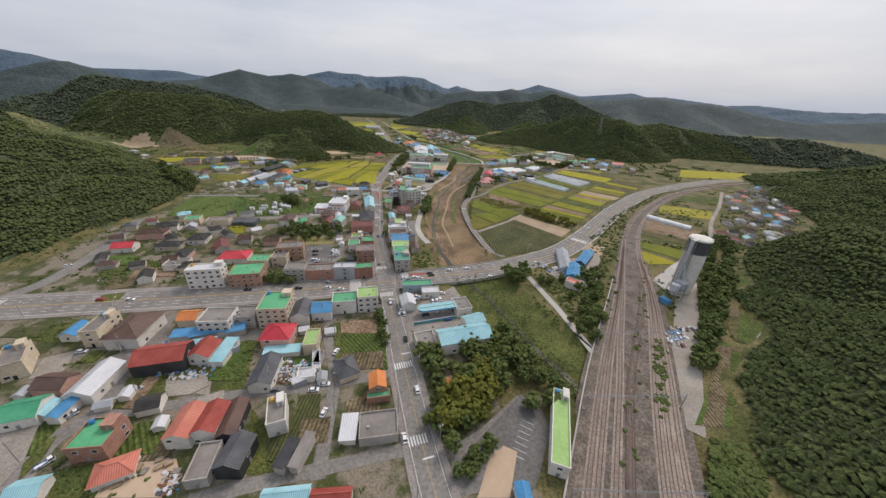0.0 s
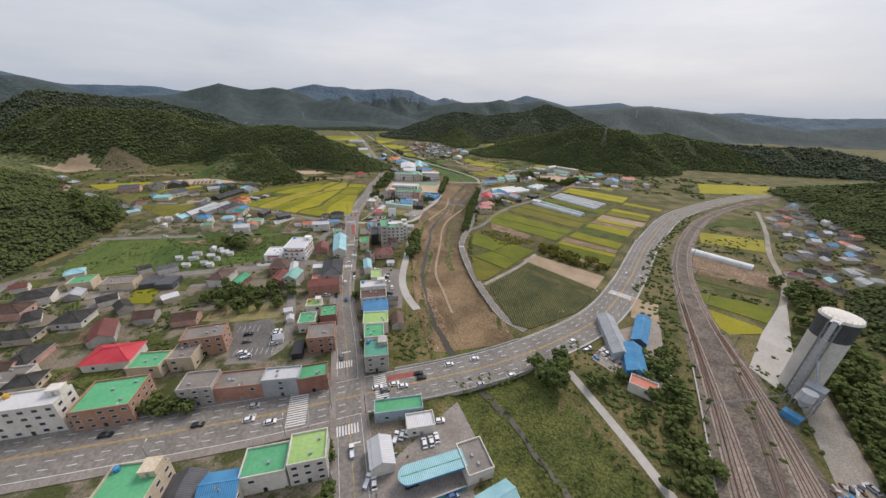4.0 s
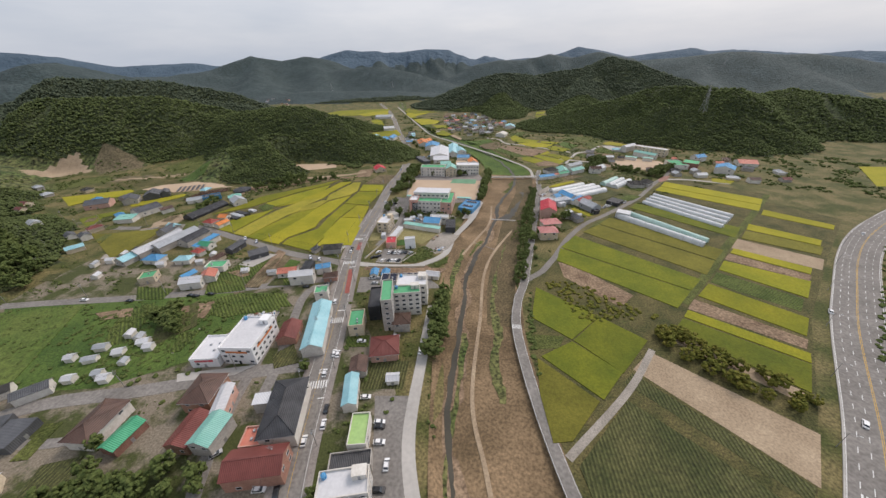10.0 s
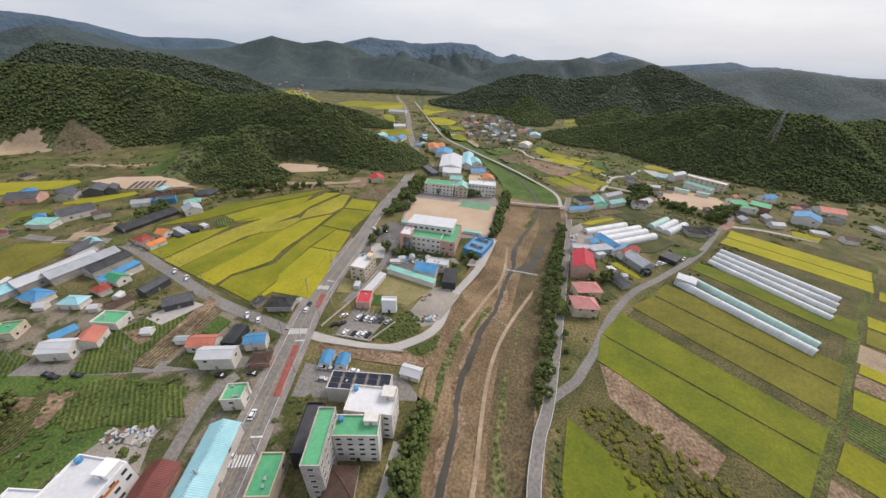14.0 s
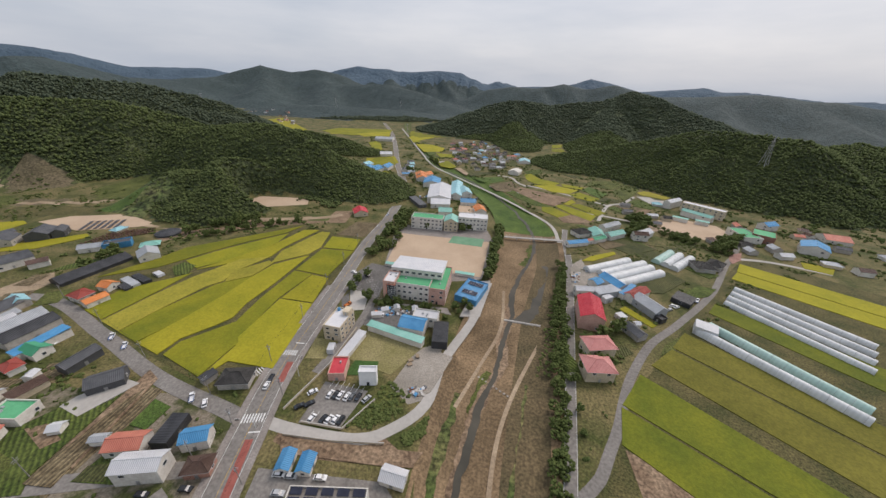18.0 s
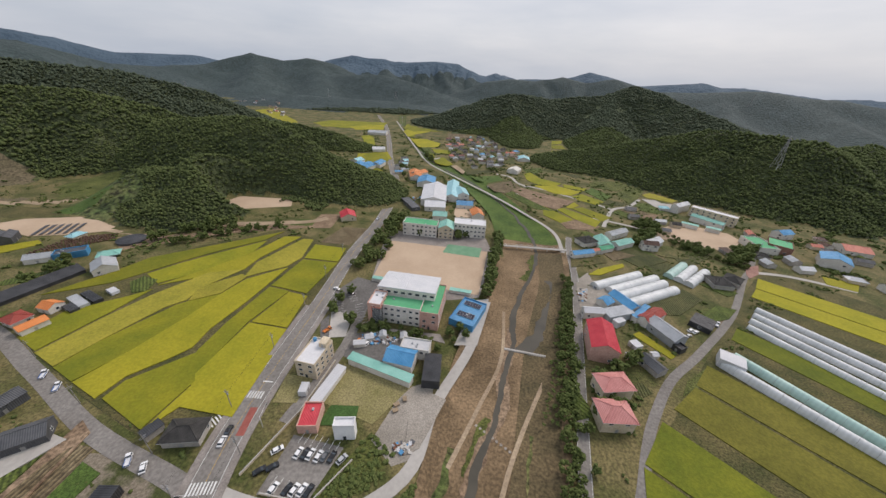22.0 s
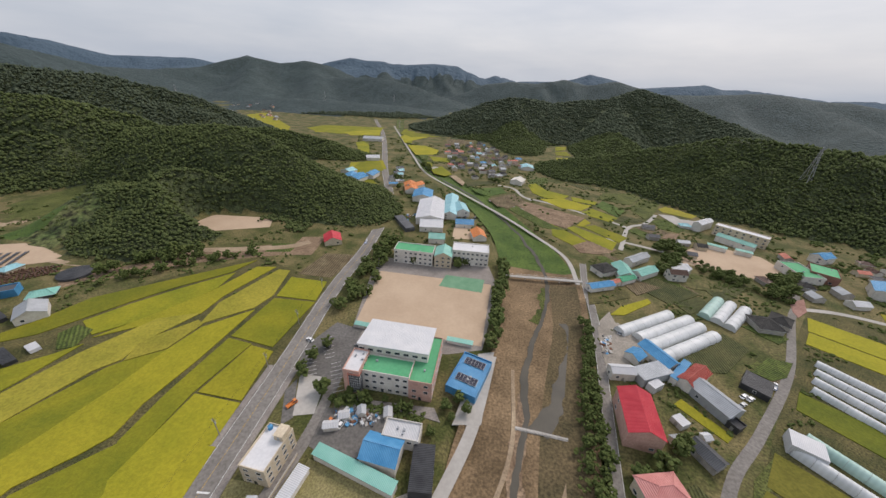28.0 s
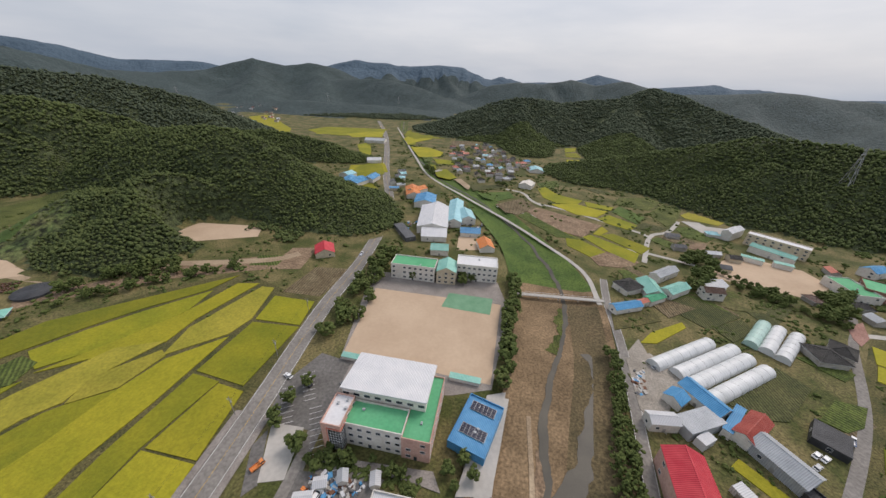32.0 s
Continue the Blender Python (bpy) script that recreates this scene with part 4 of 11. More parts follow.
        for s in (-1, 1):
            q = Shell()
            e, zt = d / 2 + o, 0.12
            q.add([(-w / 2 - o, s * e, h - o * k), (w / 2 + o, s * e, h - o * k), (w / 2 + o, 0, h + r), (-w / 2 - o, 0, h + r), (-w / 2 - o, s * e, h - o * k + zt), (w / 2 + o, s * e, h - o * k + zt), (w / 2 + o, 0, h + r + zt), (-w / 2 - o, 0, h + r + zt)],
                  [(0, 1, 2, 3), (7, 6, 5, 4), (0, 4, 5, 1), (1, 5, 6, 2), (3, 7, 4, 0)])
            put("roof_slope", q.mesh("roof_slope", roof_mat), top)
        if not plain:
            put("ridge_cap", Shell().box(-w / 2 - o, -0.22, h + r + 0.04, w / 2 + o, 0.22, h + r + 0.2).mesh("ridge_cap", roof_mat), top)
    elif roof == "hip":
        o = 0.7
        r = min(min(w, d) * 0.27, 3.0)
        i = min(w, d) / 2
        if w >= d:
            a, b = (-w / 2 + i, 0, h + r), (w / 2 - i, 0, h + r)
        else:
            a, b = (0, -d / 2 + i, h + r), (0, d / 2 - i, h + r)
        e = [(-w / 2 - o, -d / 2 - o, h - 0.2), (w / 2 + o, -d / 2 - o, h - 0.2), (w / 2 + o, d / 2 + o, h - 0.2), (-w / 2 - o, d / 2 + o, h - 0.2)]
        fs = [(0, 1, 5, 4), (1, 2, 5), (2, 3, 4, 5), (3, 0, 4), (3, 2, 1, 0)] if w >= d else [(0, 1, 4), (1, 2, 5, 4), (2, 3, 5), (3, 0, 4, 5), (3, 2, 1, 0)]
        put("roof", sh.add(e + [a, b], fs).mesh("roof", roof_mat), top)
        hips = Shell()
        for p, q in ((a, b), *(((e[n], a if (n in (0, 3)) == (w >= d) or (w < d and n in (0, 1)) else b)) for n in range(4))):
            if (Vector(p) - Vector(q)).length > 0.3:
                hips.bar((p[0], p[1], p[2] + 0.05), (q[0], q[1], q[2] + 0.05), 0.16)
        put("roof_ridge", hips.mesh("roof_ridge", roof_mat), top)
        put("eaves_board", Shell().box(-w / 2 - o, -d / 2 - o, h - 0.42, w / 2 + o, d / 2 + o, h - 0.204).mesh("eaves_board", "frame_white"), top)
    elif roof == "shed":
        r = min(d * 0.12, 1.0)
        put("roof", sh.add([(-w / 2 - o, -d / 2 - o, h), (w / 2 + o, -d / 2 - o, h), (w / 2 + o, d / 2 + o, h + r), (-w / 2 - o, d / 2 + o, h + r), (-w / 2 - o, -d / 2 - o, h + 0.15), (w / 2 + o, -d / 2 - o, h + 0.15), (w / 2 + o, d / 2 + o, h + r + 0.15), (-w / 2 - o, d / 2 + o, h + r + 0.15)],
                           [(3, 2, 1, 0), (4, 5, 6, 7), (0, 1, 5, 4), (1, 2, 6, 5), (2, 3, 7, 6), (3, 0, 4, 7)]).mesh("roof", roof_mat), top)
        put("back_wall", Shell().box(-w / 2, d / 2 - 0.2, h, w / 2, d / 2, h + r).mesh("back_wall", wall_mat), top)
    else:
        n, z0 = 12, (0.0 if tunnel else h * 0.55)
        hh = h - z0
        prof = [(-d / 2 * math.cos(math.pi * k / n), z0 + hh * math.sin(math.pi * k / n) ** 0.8) for k in range(n + 1)]
        vs = [(-w / 2, py, pz) for py, pz in prof] + [(w / 2, py, pz) for py, pz in prof]
        m = n + 1
        me = sh.add(vs, [(k, k + 1, m + k + 1, m + k) for k in range(n)]).mesh("cover", roof_mat, smooth=True)
        put("cover" if tunnel else "roof", me, top)
        for s in (-1, 1):
            end = Shell().add([(s * w / 2 * 0.998, py, pz) for py, pz in prof], [tuple(range(m))] if s < 0 else [tuple(reversed(range(m)))])
            put("end_wall", end.mesh("end_wall", wall_mat), top)
        if tunnel:
            for k in range(int(w / 6) + 1):
                hx = -w / 2 + min(k * 6.0, w)
                hoop = Shell()
                for q in range(n):
                    hoop.bar((hx, prof[q][0] * 1.01, prof[q][1] + 0.03), (hx, prof[q + 1][0] * 1.01, prof[q + 1][1] + 0.03), 0.05)
                put("hoop", hoop.mesh("hoop", "steel"), top)
    # windows and a door
    if not tunnel and not plain and roof != "shed":
        fh = h / floors
        ww = 1.5 if floors == 1 else 1.9
        shed_like = wall_mat.startswith("metal")
        for side in range(4):
            ln = w if side in (0, 2) else d
            n = int((ln - 1.0) / (3.4 if not shed_like else 7.0))
            n = min(n, 8 if floors > 2 else 2)
            for fl in range(floors):
                for k in range(n):
                    if fl == 0 and side == 0 and k == n // 2:
                        continue
                    if rng.random() < (0.05 if floors > 2 else 0.6):
                        continue
                    put_window(top, side_pose(side, w, d, (k + 0.5) * ln / n - ln / 2, fl * fh + fh * 0.33), ww, min(1.5, fh * 0.45), floors > 4)
        put("door", Shell().box(-0.6, -0.08, 0, 0.6, 0.02, 2.1).box(0.35, -0.13, 0.95, 0.45, -0.08, 1.1).mesh("door", "glass" if h > 7 else "steel"), top, side_pose(0, w, d, 0, 0.05))
        if accent:
            for side in (0, 1):
                ln = w if side == 0 else d
                put("facade_panel", Shell().box(-ln * 0.32, -0.12, 0, ln * 0.32, 0.02, 1.1).mesh("facade_panel", accent), top, side_pose(side, w, d, 0, h * 0.72))
    return top


# ---- lanes, trees, cars ----
LANES, CACHE = [], {}
ROADS = [np.array(MAIN), np.array(HIGHWAY), np.array(RIVER_ROAD)]


def lane(name, pts, width, material="asphalt"):
    """A minor road or track."""
    LANES.append(np.array(pts))
    words = {"asphalt": "narrow lane of grey asphalt", "concrete": "pale concrete lane", "gravel": "dusty gravel track", "soil_pale": "bare sandy track", "weeds": "overgrown grass track"}
    return tagged(put(name, ribbon(pts, width, free_level([p[0] for p in pts], [p[1] for p in pts], 0.1 if material != "weeds" else 0.2), name=name, material=material)), words[material] + " between plots", "lane", kind="structure")


def sandpath(name, pts):
    """A footpath on the floor of the river bed."""
    return tagged(put(name, ribbon(pts, 1.8, -2.0, name=name, material="soil_pale", thick=0.6)), "worn sandy footpath in the river bed", "footpath", kind="structure")


ICO = None


def ico():
    """A twelve-cornered ball: corners and faces."""
    global ICO
    if ICO is None:
        bm = bmesh.new()
        bmesh.ops.create_icosphere(bm, subdivisions=1, radius=1.0)
        bm.verts.ensure_lookup_table()
        ICO = (np.array([v.co[:] for v in bm.verts]), np.array([[v.index for v in f.verts] for f in bm.faces]))
        bm.free()
    return ICO


OCTA = (np.array([(1, 0, 0), (0, 1, 0), (-1, 0, 0), (0, -1, 0), (0, 0, 1), (0, 0, -1)], float), np.array([(0, 1, 4), (1, 2, 4), (2, 3, 4), (3, 0, 4), (1, 0, 5), (2, 1, 5), (3, 2, 5), (0, 3, 5)]))


def clumps(name, centres, radii, material, seed=0, squash=0.8, rough=0.3, smooth=False, small=False):
    """One mesh of many uneven leaf clumps."""
    v, f = OCTA if small else ico()
    rng = np.random.RandomState(seed)
    n, k = len(centres), len(v)
    jit = 1 + rng.uniform(-rough, rough, (n, k, 1))
    verts = v[None] * jit * np.asarray(radii)[:, None, None]
    verts[..., 2] *= squash
    a = rng.uniform(0, 2 * np.pi, n)
    c, s = np.cos(a)[:, None], np.sin(a)[:, None]
    x, y = verts[..., 0] * c - verts[..., 1] * s, verts[..., 0] * s + verts[..., 1] * c
    verts = np.stack([x, y, verts[..., 2]], -1) + np.asarray(centres)[:, None]
    faces = f[None] + (np.arange(n) * k)[:, None, None]
    me = bpy.data.meshes.new(name)
    me.vertices.add(n * k)
    me.vertices.foreach_set("co", verts.astype(np.float32).ravel())
    nf = n * len(f)
    me.loops.add(nf * 3)
    me.loops.foreach_set("vertex_index", faces.astype(np.int32).ravel())
    me.polygons.add(nf)
    me.polygons.foreach_set("loop_start", np.arange(0, nf * 3, 3, dtype=np.int32))
    me.polygons.foreach_set("use_smooth", np.full(nf, smooth))
    me.update(calc_edges=True)
    me.materials.append(MATS[material])
    return me


def tree_kind(seed, material):
    """Trunk with limbs, and a crown of clumps round them, for a tree of unit spread."""
    rng = np.random.RandomState(seed)
    sh = Shell()
    sh.tube(0, 0, 0, 0.75, 0.06, 0.045, 7)
    for _ in range(6):
        a, r = rng.uniform(0, 6.28), rng.uniform(0.3, 0.65)
        z0 = rng.uniform(0.45, 0.75)
        sh.bar((0, 0, z0), (r * math.cos(a), r * math.sin(a), z0 + rng.uniform(0.35, 0.7)), 0.025)
    sh.tube(0, 0, 0.75, 1.5, 0.045, 0.015, 6)
    n = 72
    d = rng.normal(size=(n, 3))
    d /= np.linalg.norm(d, axis=1)[:, None]
    r = rng.uniform(0.45, 1.0, n) ** 0.5
    lob = 1 + 0.25 * np.sin(3 * np.arctan2(d[:, 1], d[:, 0]) + seed) + 0.12 * rng.normal(size=n)
    c = d * (r * lob)[:, None] * (0.82, 0.82, 0.72) + (0, 0, 1.22)
    c[:, 2] = np.maximum(c[:, 2], 0.55)
    return sh.mesh("trunk", "bark"), clumps("crown", c, rng.uniform(0.15, 0.29, n), material, seed, 0.75, 0.38)


TREE_KINDS = {"street": [tree_kind(k, "leaves_street") for k in range(5)], "gold": [tree_kind(10 + k, "leaves_gold") for k in range(3)]}


def tree(x, y, size, kind="street", rng=random):
    trunk, crown = rng.choice(TREE_KINDS[kind])
    t = new("tree")
    s = size * rng.uniform(0.75, 1.2)
    t.matrix_world = pose(x, y, float(land(x, y)), 0, 0, rng.uniform(0, 360)) @ Matrix.Diagonal((s, s, s * rng.uniform(0.85, 1.25), 1))
    put("trunk", trunk, t)
    put("crown", crown, t)
    return tagged(t, "broad leafy tree with a dense dark green crown" if kind == "street" else "leafy tree turning yellow-green in early autumn", "tree", group="trees of the valley floor")


def inside(p, poly):
    """Whether a place lies in a polygon of the plan."""
    hit = False
    for (x0, y0), (x1, y1) in zip(poly, poly[1:] + poly[:1]):
        if (y0 > p[1]) != (y1 > p[1]) and p[0] < (x1 - x0) * (p[1] - y0) / (y1 - y0) + x0:
            hit = not hit
    return hit


def spots(poly, count, gap, rng):
    """Up to count places in a polygon, no two nearer than gap."""
    xs, ys = [p[0] for p in poly], [p[1] for p in poly]
    res = []
    for _ in range(count * 30):
        p = (rng.uniform(min(xs), max(xs)), rng.uniform(min(ys), max(ys)))
        if inside(p, poly) and all((p[0] - q[0]) ** 2 + (p[1] - q[1]) ** 2 > gap * gap for q in res):
            res.append(p)
            if len(res) == count:
                break
    return res


def grove(name, poly, count, kind="street", size=4.0):
    rng = random.Random(int(poly[0][0] * 31 + count))
    where = spots(poly, count, size * 0.85, rng)
    if count < 19:
        for x, y in where:
            tree(x, y, size, kind, rng)
        return
    # a dense wood: one body of leaf clumps
    rr = np.random.RandomState(count)
    cs, rs = [], []
    for x, y in where:
        s = size * rng.uniform(0.7, 1.25)
        n = 36
        d = rr.normal(size=(n, 3))
        d /= np.linalg.norm(d, axis=1)[:, None]
        d *= rr.uniform(0.5, 1.0, n)[:, None] ** 0.5
        cs.append(d * (0.85 * s, 0.85 * s, 0.8 * s) + (x, y, float(land(x, y)) + 1.0 * s))
        rs.append(rr.uniform(0.16, 0.31, n) * s)
    tagged(put("wood", clumps("wood", np.concatenate(cs), np.concatenate(rs), {"street": "leaves_street", "gold": "leaves_gold"}[kind], count, 0.8, 0.35)),
           "dense strip of leafy trees and shrubs" if kind == "street" else "low yellow-green scrub between the fields", "wood", kind="stuff")


def hamlet(name, poly, count):
    """Small houses standing close together, each with its own roof."""
    rng = random.Random(int(poly[0][1] * 17 + count))
    if name == "hut":
        for x, y in spots(poly, count, 6, rng):
            if any((x - a) ** 2 + (y - b) ** 2 < (r + 2.5) ** 2 for a, b, r in PLACED):
                continue
            house(x, y, rng.uniform(3, 6), rng.uniform(3, 4.5), rng.uniform(2.2, 3), rng.choice((15, 20, 105)), "gable", rng.choice(("metal_white", "metal_white", "metal_silver")), "plaster_white", plain=True, name="hut")
        return
    roofs = ("metal_blue", "metal_slate", "tile_dark", "metal_salmon", "metal_white", "tile_brown", "metal_paleblue", "metal_slate", "tile_dark", "metal_silver", "metal_darkred", "tile_brown", "metal_slate", "metal_silver", "tile_dark", "metal_brown")
    base = rng.uniform(0, 90)
    for x, y in spots(poly, count, 11.0, rng):
        if any((x - a) ** 2 + (y - b) ** 2 < (r + 5.5) ** 2 for a, b, r in PLACED) or any(inside((x, y), q) for q in FIELDS):
            continue
        house(x, y, rng.uniform(7.5, 12), rng.uniform(6, 8.5), rng.uniform(2.8, 4.2), base + rng.choice((0, 90)) + rng.uniform(-12, 12), rng.choice(("gable", "gable", "hip")), rng.choice(roofs), rng.choice(("plaster_white", "plaster_cream", "plaster_grey")), plain=True, name="farmhouse")


def car_kind(paint, truck=False):
    """A car or small truck of parts, standing at the origin, its nose to +x."""
    top = new("truck" if truck else "car")
    L_, W_ = (4.9, 1.75) if truck else (4.5, 1.82)
    body = Shell()
    prof = [(-L_ / 2, 0.35), (-L_ / 2, 0.8), (-L_ / 2 + 0.2, 0.95), (L_ / 2 - 1.1, 0.98), (L_ / 2 - 0.1, 0.78), (L_ / 2, 0.6), (L_ / 2, 0.3)]
    if truck:
        prof = [(-L_ / 2, 0.45), (-L_ / 2, 0.75), (L_ / 2 - 1.6, 0.75), (L_ / 2 - 1.6, 1.1), (L_ / 2 - 0.05, 1.1), (L_ / 2, 0.9), (L_ / 2, 0.35)]
    n = len(prof)
    body.add([(x, -W_ / 2, z) for x, z in prof] + [(x, W_ / 2, z) for x, z in prof], [tuple(range(n)), tuple(reversed(range(n, 2 * n)))] + [(i, n + i, n + (i + 1) % n, (i + 1) % n) for i in range(n)])
    put("body", body.mesh("body", paint), top)

    def cabin(x0, x1, x2, x3, z0, z1, inset_by):
        return [(x0, -W_ / 2 + 0.06, z0), (x3, -W_ / 2 + 0.06, z0), (x3, W_ / 2 - 0.06, z0), (x0, W_ / 2 - 0.06, z0), (x1, -W_ / 2 + inset_by, z1), (x2, -W_ / 2 + inset_by, z1), (x2, W_ / 2 - inset_by, z1), (x1, W_ / 2 - inset_by, z1)]

    box_faces = [(4, 5, 6, 7), (0, 1, 5, 4), (1, 2, 6, 5), (2, 3, 7, 6), (3, 0, 4, 7)]
    if truck:
        put("window_band", Shell().add(cabin(0.8, 0.85, 2.1, 2.4, 1.1, 1.75, 0.12), box_faces).mesh("window_band", "glass"), top)
        put("cab_roof", Shell().box(0.85, -0.76, 1.75, 2.08, 0.76, 1.86).mesh("cab_roof", paint), top)
        bed_sh = Shell().box(-L_ / 2, -W_ / 2, 0.75, 0.7, -W_ / 2 + 0.06, 1.15).box(-L_ / 2, W_ / 2 - 0.06, 0.75, 0.7, W_ / 2, 1.15).box(-L_ / 2, -W_ / 2 + 0.06, 0.75, -L_ / 2 + 0.06, W_ / 2 - 0.06, 1.15)
        put("cargo_bed", bed_sh.mesh("cargo_bed", "car_blue" if paint == "car_white" else paint), top)
    else:
        put("window_band", Shell().add(cabin(-1.9, -1.3, 0.5, 1.25, 0.96, 1.42, 0.2), box_faces).mesh("window_band", "glass"), top)
        put("car_roof", Shell().box(-1.3, -0.72, 1.42, 0.5, 0.72, 1.47).mesh("car_roof", paint), top)
    wheel = Shell().bar((0, -0.1, 0), (0, 0.1, 0), 0.33, 10)
    wm = wheel.mesh("wheel", "rubber")
    for wx in (-1.35, 1.4):
        for wy in (-W_ / 2 + 0.08, W_ / 2 - 0.08):
            put("wheel", wm, top, pose(wx, wy, 0.33))
    return top


CARS = {}


def park(x, y, turn, colour):
    """A car of one colour, parked or waiting."""
    truck = colour.startswith("truck")
    paint = {"truck_white": "car_white", "truck_orange": "metal_orange"}.get(colour, "car_" + colour)
    m = pose(x, y, 0.15, 0, 0, turn)
    words = "small %s pickup truck" % colour.split("_")[1] if truck else "%s passenger car" % colour
    if colour not in CARS:
        CARS[colour] = tagged(car_kind(paint, truck), words + " standing on the asphalt", "truck" if truck else "car", group="vehicles in the town")
        CARS[colour].matrix_world = m
        return CARS[colour]
    return copy_thing(CARS[colour], m)


def school(x, y):
    """The school: classroom wing with a green deck, a hall with a white slanting roof behind, a stair tower and a pink end wing."""
    house(x + 16.5, y + 1.0, 25, 10, 11.5, -2.5, "flat", "deck_green", "plaster_white", floors=3, label="white three-storey school wing with a green flat roof")
    house(x + 34.5, y + 9.0, 10.5, 29, 11.0, -2.5, "flat", "deck_green", "plaster_pink", floors=3, label="pink-walled school end wing with a green flat roof")
    house(x + 3.5, y + 0.0, 7.5, 13, 13.5, -2.5, "flat", "deck_white", "plaster_pink", floors=4, label="pink and grey school stair tower with glazed corner")
    hall = new("school_hall")
    hall.matrix_world = pose(x + 18.8, y + 16.9, 0, 0, 0, -2)
    tagged(hall, "white school sports hall with a slanting white metal roof", "hall")
    w, d = 34.5, 21.0
    put("wall", Shell().add([(-w / 2 + 0.5, -d / 2 + 0.5, -0.5), (w / 2 - 0.5, -d / 2 + 0.5, -0.5), (w / 2 - 0.5, d / 2 - 0.5, -0.5), (-w / 2 + 0.5, d / 2 - 0.5, -0.5), (-w / 2 + 0.5, -d / 2 + 0.5, 16.2), (w / 2 - 0.5, -d / 2 + 0.5, 16.2), (w / 2 - 0.5, d / 2 - 0.5, 13.8), (-w / 2 + 0.5, d / 2 - 0.5, 13.8)],
                            [(0, 1, 5, 4), (1, 2, 6, 5), (2, 3, 7, 6), (3, 0, 4, 7)]).mesh("wall", "plaster_white"), hall)
    put("roof", Shell().add([(-w / 2, -d / 2, 16.3), (w / 2, -d / 2, 16.3), (w / 2, d / 2, 13.9), (-w / 2, d / 2, 13.9), (-w / 2, -d / 2, 16.9), (w / 2, -d / 2, 16.9), (w / 2, d / 2, 14.5), (-w / 2, d / 2, 14.5)],
                            [(3, 2, 1, 0), (4, 5, 6, 7), (0, 1, 5, 4), (1, 2, 6, 5), (2, 3, 7, 6), (3, 0, 4, 7)]).mesh("roof", "metal_white"), hall)
    for k in range(8):
        put_window(hall, pose(-w / 2 + (k + 0.5) * w / 8, -d / 2 + 0.5, 13.0), 2.6, 1.6)
    # the tower's glazed corner: a glass wall behind a grid of bars
    tower = new("glazed_corner")
    tower.matrix_world = pose(x + 3.5, y, 0, 0, 0, -2.5)
    tagged(tower, "gridded glass corner of the school tower in a pink frame", "glass wall")
    put("glass_wall", Shell().box(-1.2, -6.62, 1.0, 3.86, -6.4, 11.6).box(3.65, -6.4, 1.0, 3.87, -2.8, 11.6).mesh("glass_wall", "glass"), tower)
    for k in range(8):
        put("crossbar", Shell().box(-1.2, -6.7, 0, 3.95, -6.62, 0.16).box(3.87, -6.62, 0, 3.95, -2.8, 0.16).mesh("crossbar", "frame_white"), tower, pose(0, 0, 0.95 + k * 1.5))
    for k in range(6):
        put("upright", Shell().box(-0.06, -6.72, 1.0, 0.06, -6.63, 11.6).mesh("upright", "frame_white"), tower, pose(-1.2 + k * 1.0, 0, 0))
    put("frame", Shell().box(-1.7, -6.75, 0.6, -1.2, -6.45, 12.3).box(3.4, -6.76, 11.6, 3.97, -2.5, 12.3).box(-1.2, -6.75, 11.6, 3.4, -6.45, 12.3).mesh("frame", "metal_salmon"), tower)



def gardens(name, poly, count):
    """Kitchen gardens and yards between the houses."""
    rng = random.Random(count * 7 + int(poly[0][0]))
    for x, y in spots(poly, count, 9, rng):
        if any((x - a) ** 2 + (y - b) ** 2 < (r + 1.0) ** 2 for a, b, r in PLACED):
            continue
        if any(q[0] - 5 < x < q[1] + 5 and q[2] - 5 < y < q[3] + 5 for q in YARDS):
            continue
        w, d, a = rng.uniform(3, 7), rng.uniform(3, 8), radians(rng.choice((12, 20, 30)))
        c, s = math.cos(a), math.sin(a)
        area(rng.choice(("crop_green", "crop_rows", "soil_rows", "weeds", "weeds", "gravel")), [(x + u * w * c - v * d * s, y + u * w * s + v * d * c) for u, v in ((-1, -1), (1, -1), (1, 1), (-1, 1))], 0.3)


def shrubs(name, poly, count, size=1.2, kind="leaves_street"):
    """Low bushes and rank weeds, as one growth."""
    rng = random.Random(count + int(poly[0][0] * 3))
    if "lines" not in CACHE:
        CACHE["lines"] = np.concatenate([curve_pts(q, 3.0) for q in LANES + ROADS])
    lines = CACHE["lines"]
    where = [p for p in spots(poly, count, size * 0.8, rng) if all((p[0] - a) ** 2 + (p[1] - b) ** 2 > (0.8 * r + size) ** 2 for a, b, r in PLACED) and np.min(np.hypot(*(lines - p).T)) > 3.5 + size]
    if len(where) < 2:
        return
    rr = np.random.RandomState(count)
    cs = np.array([(x + rr.normal() * 0.3, y + rr.normal() * 0.3, size * 0.35) for x, y in where for _ in range(3)])
    tagged(put("shrubs", clumps("shrubs", cs, rr.uniform(0.4, 1.0, len(cs)) * size, kind, count, 0.7, 0.4)), "low rank bushes and weeds", "shrubs", kind="stuff")


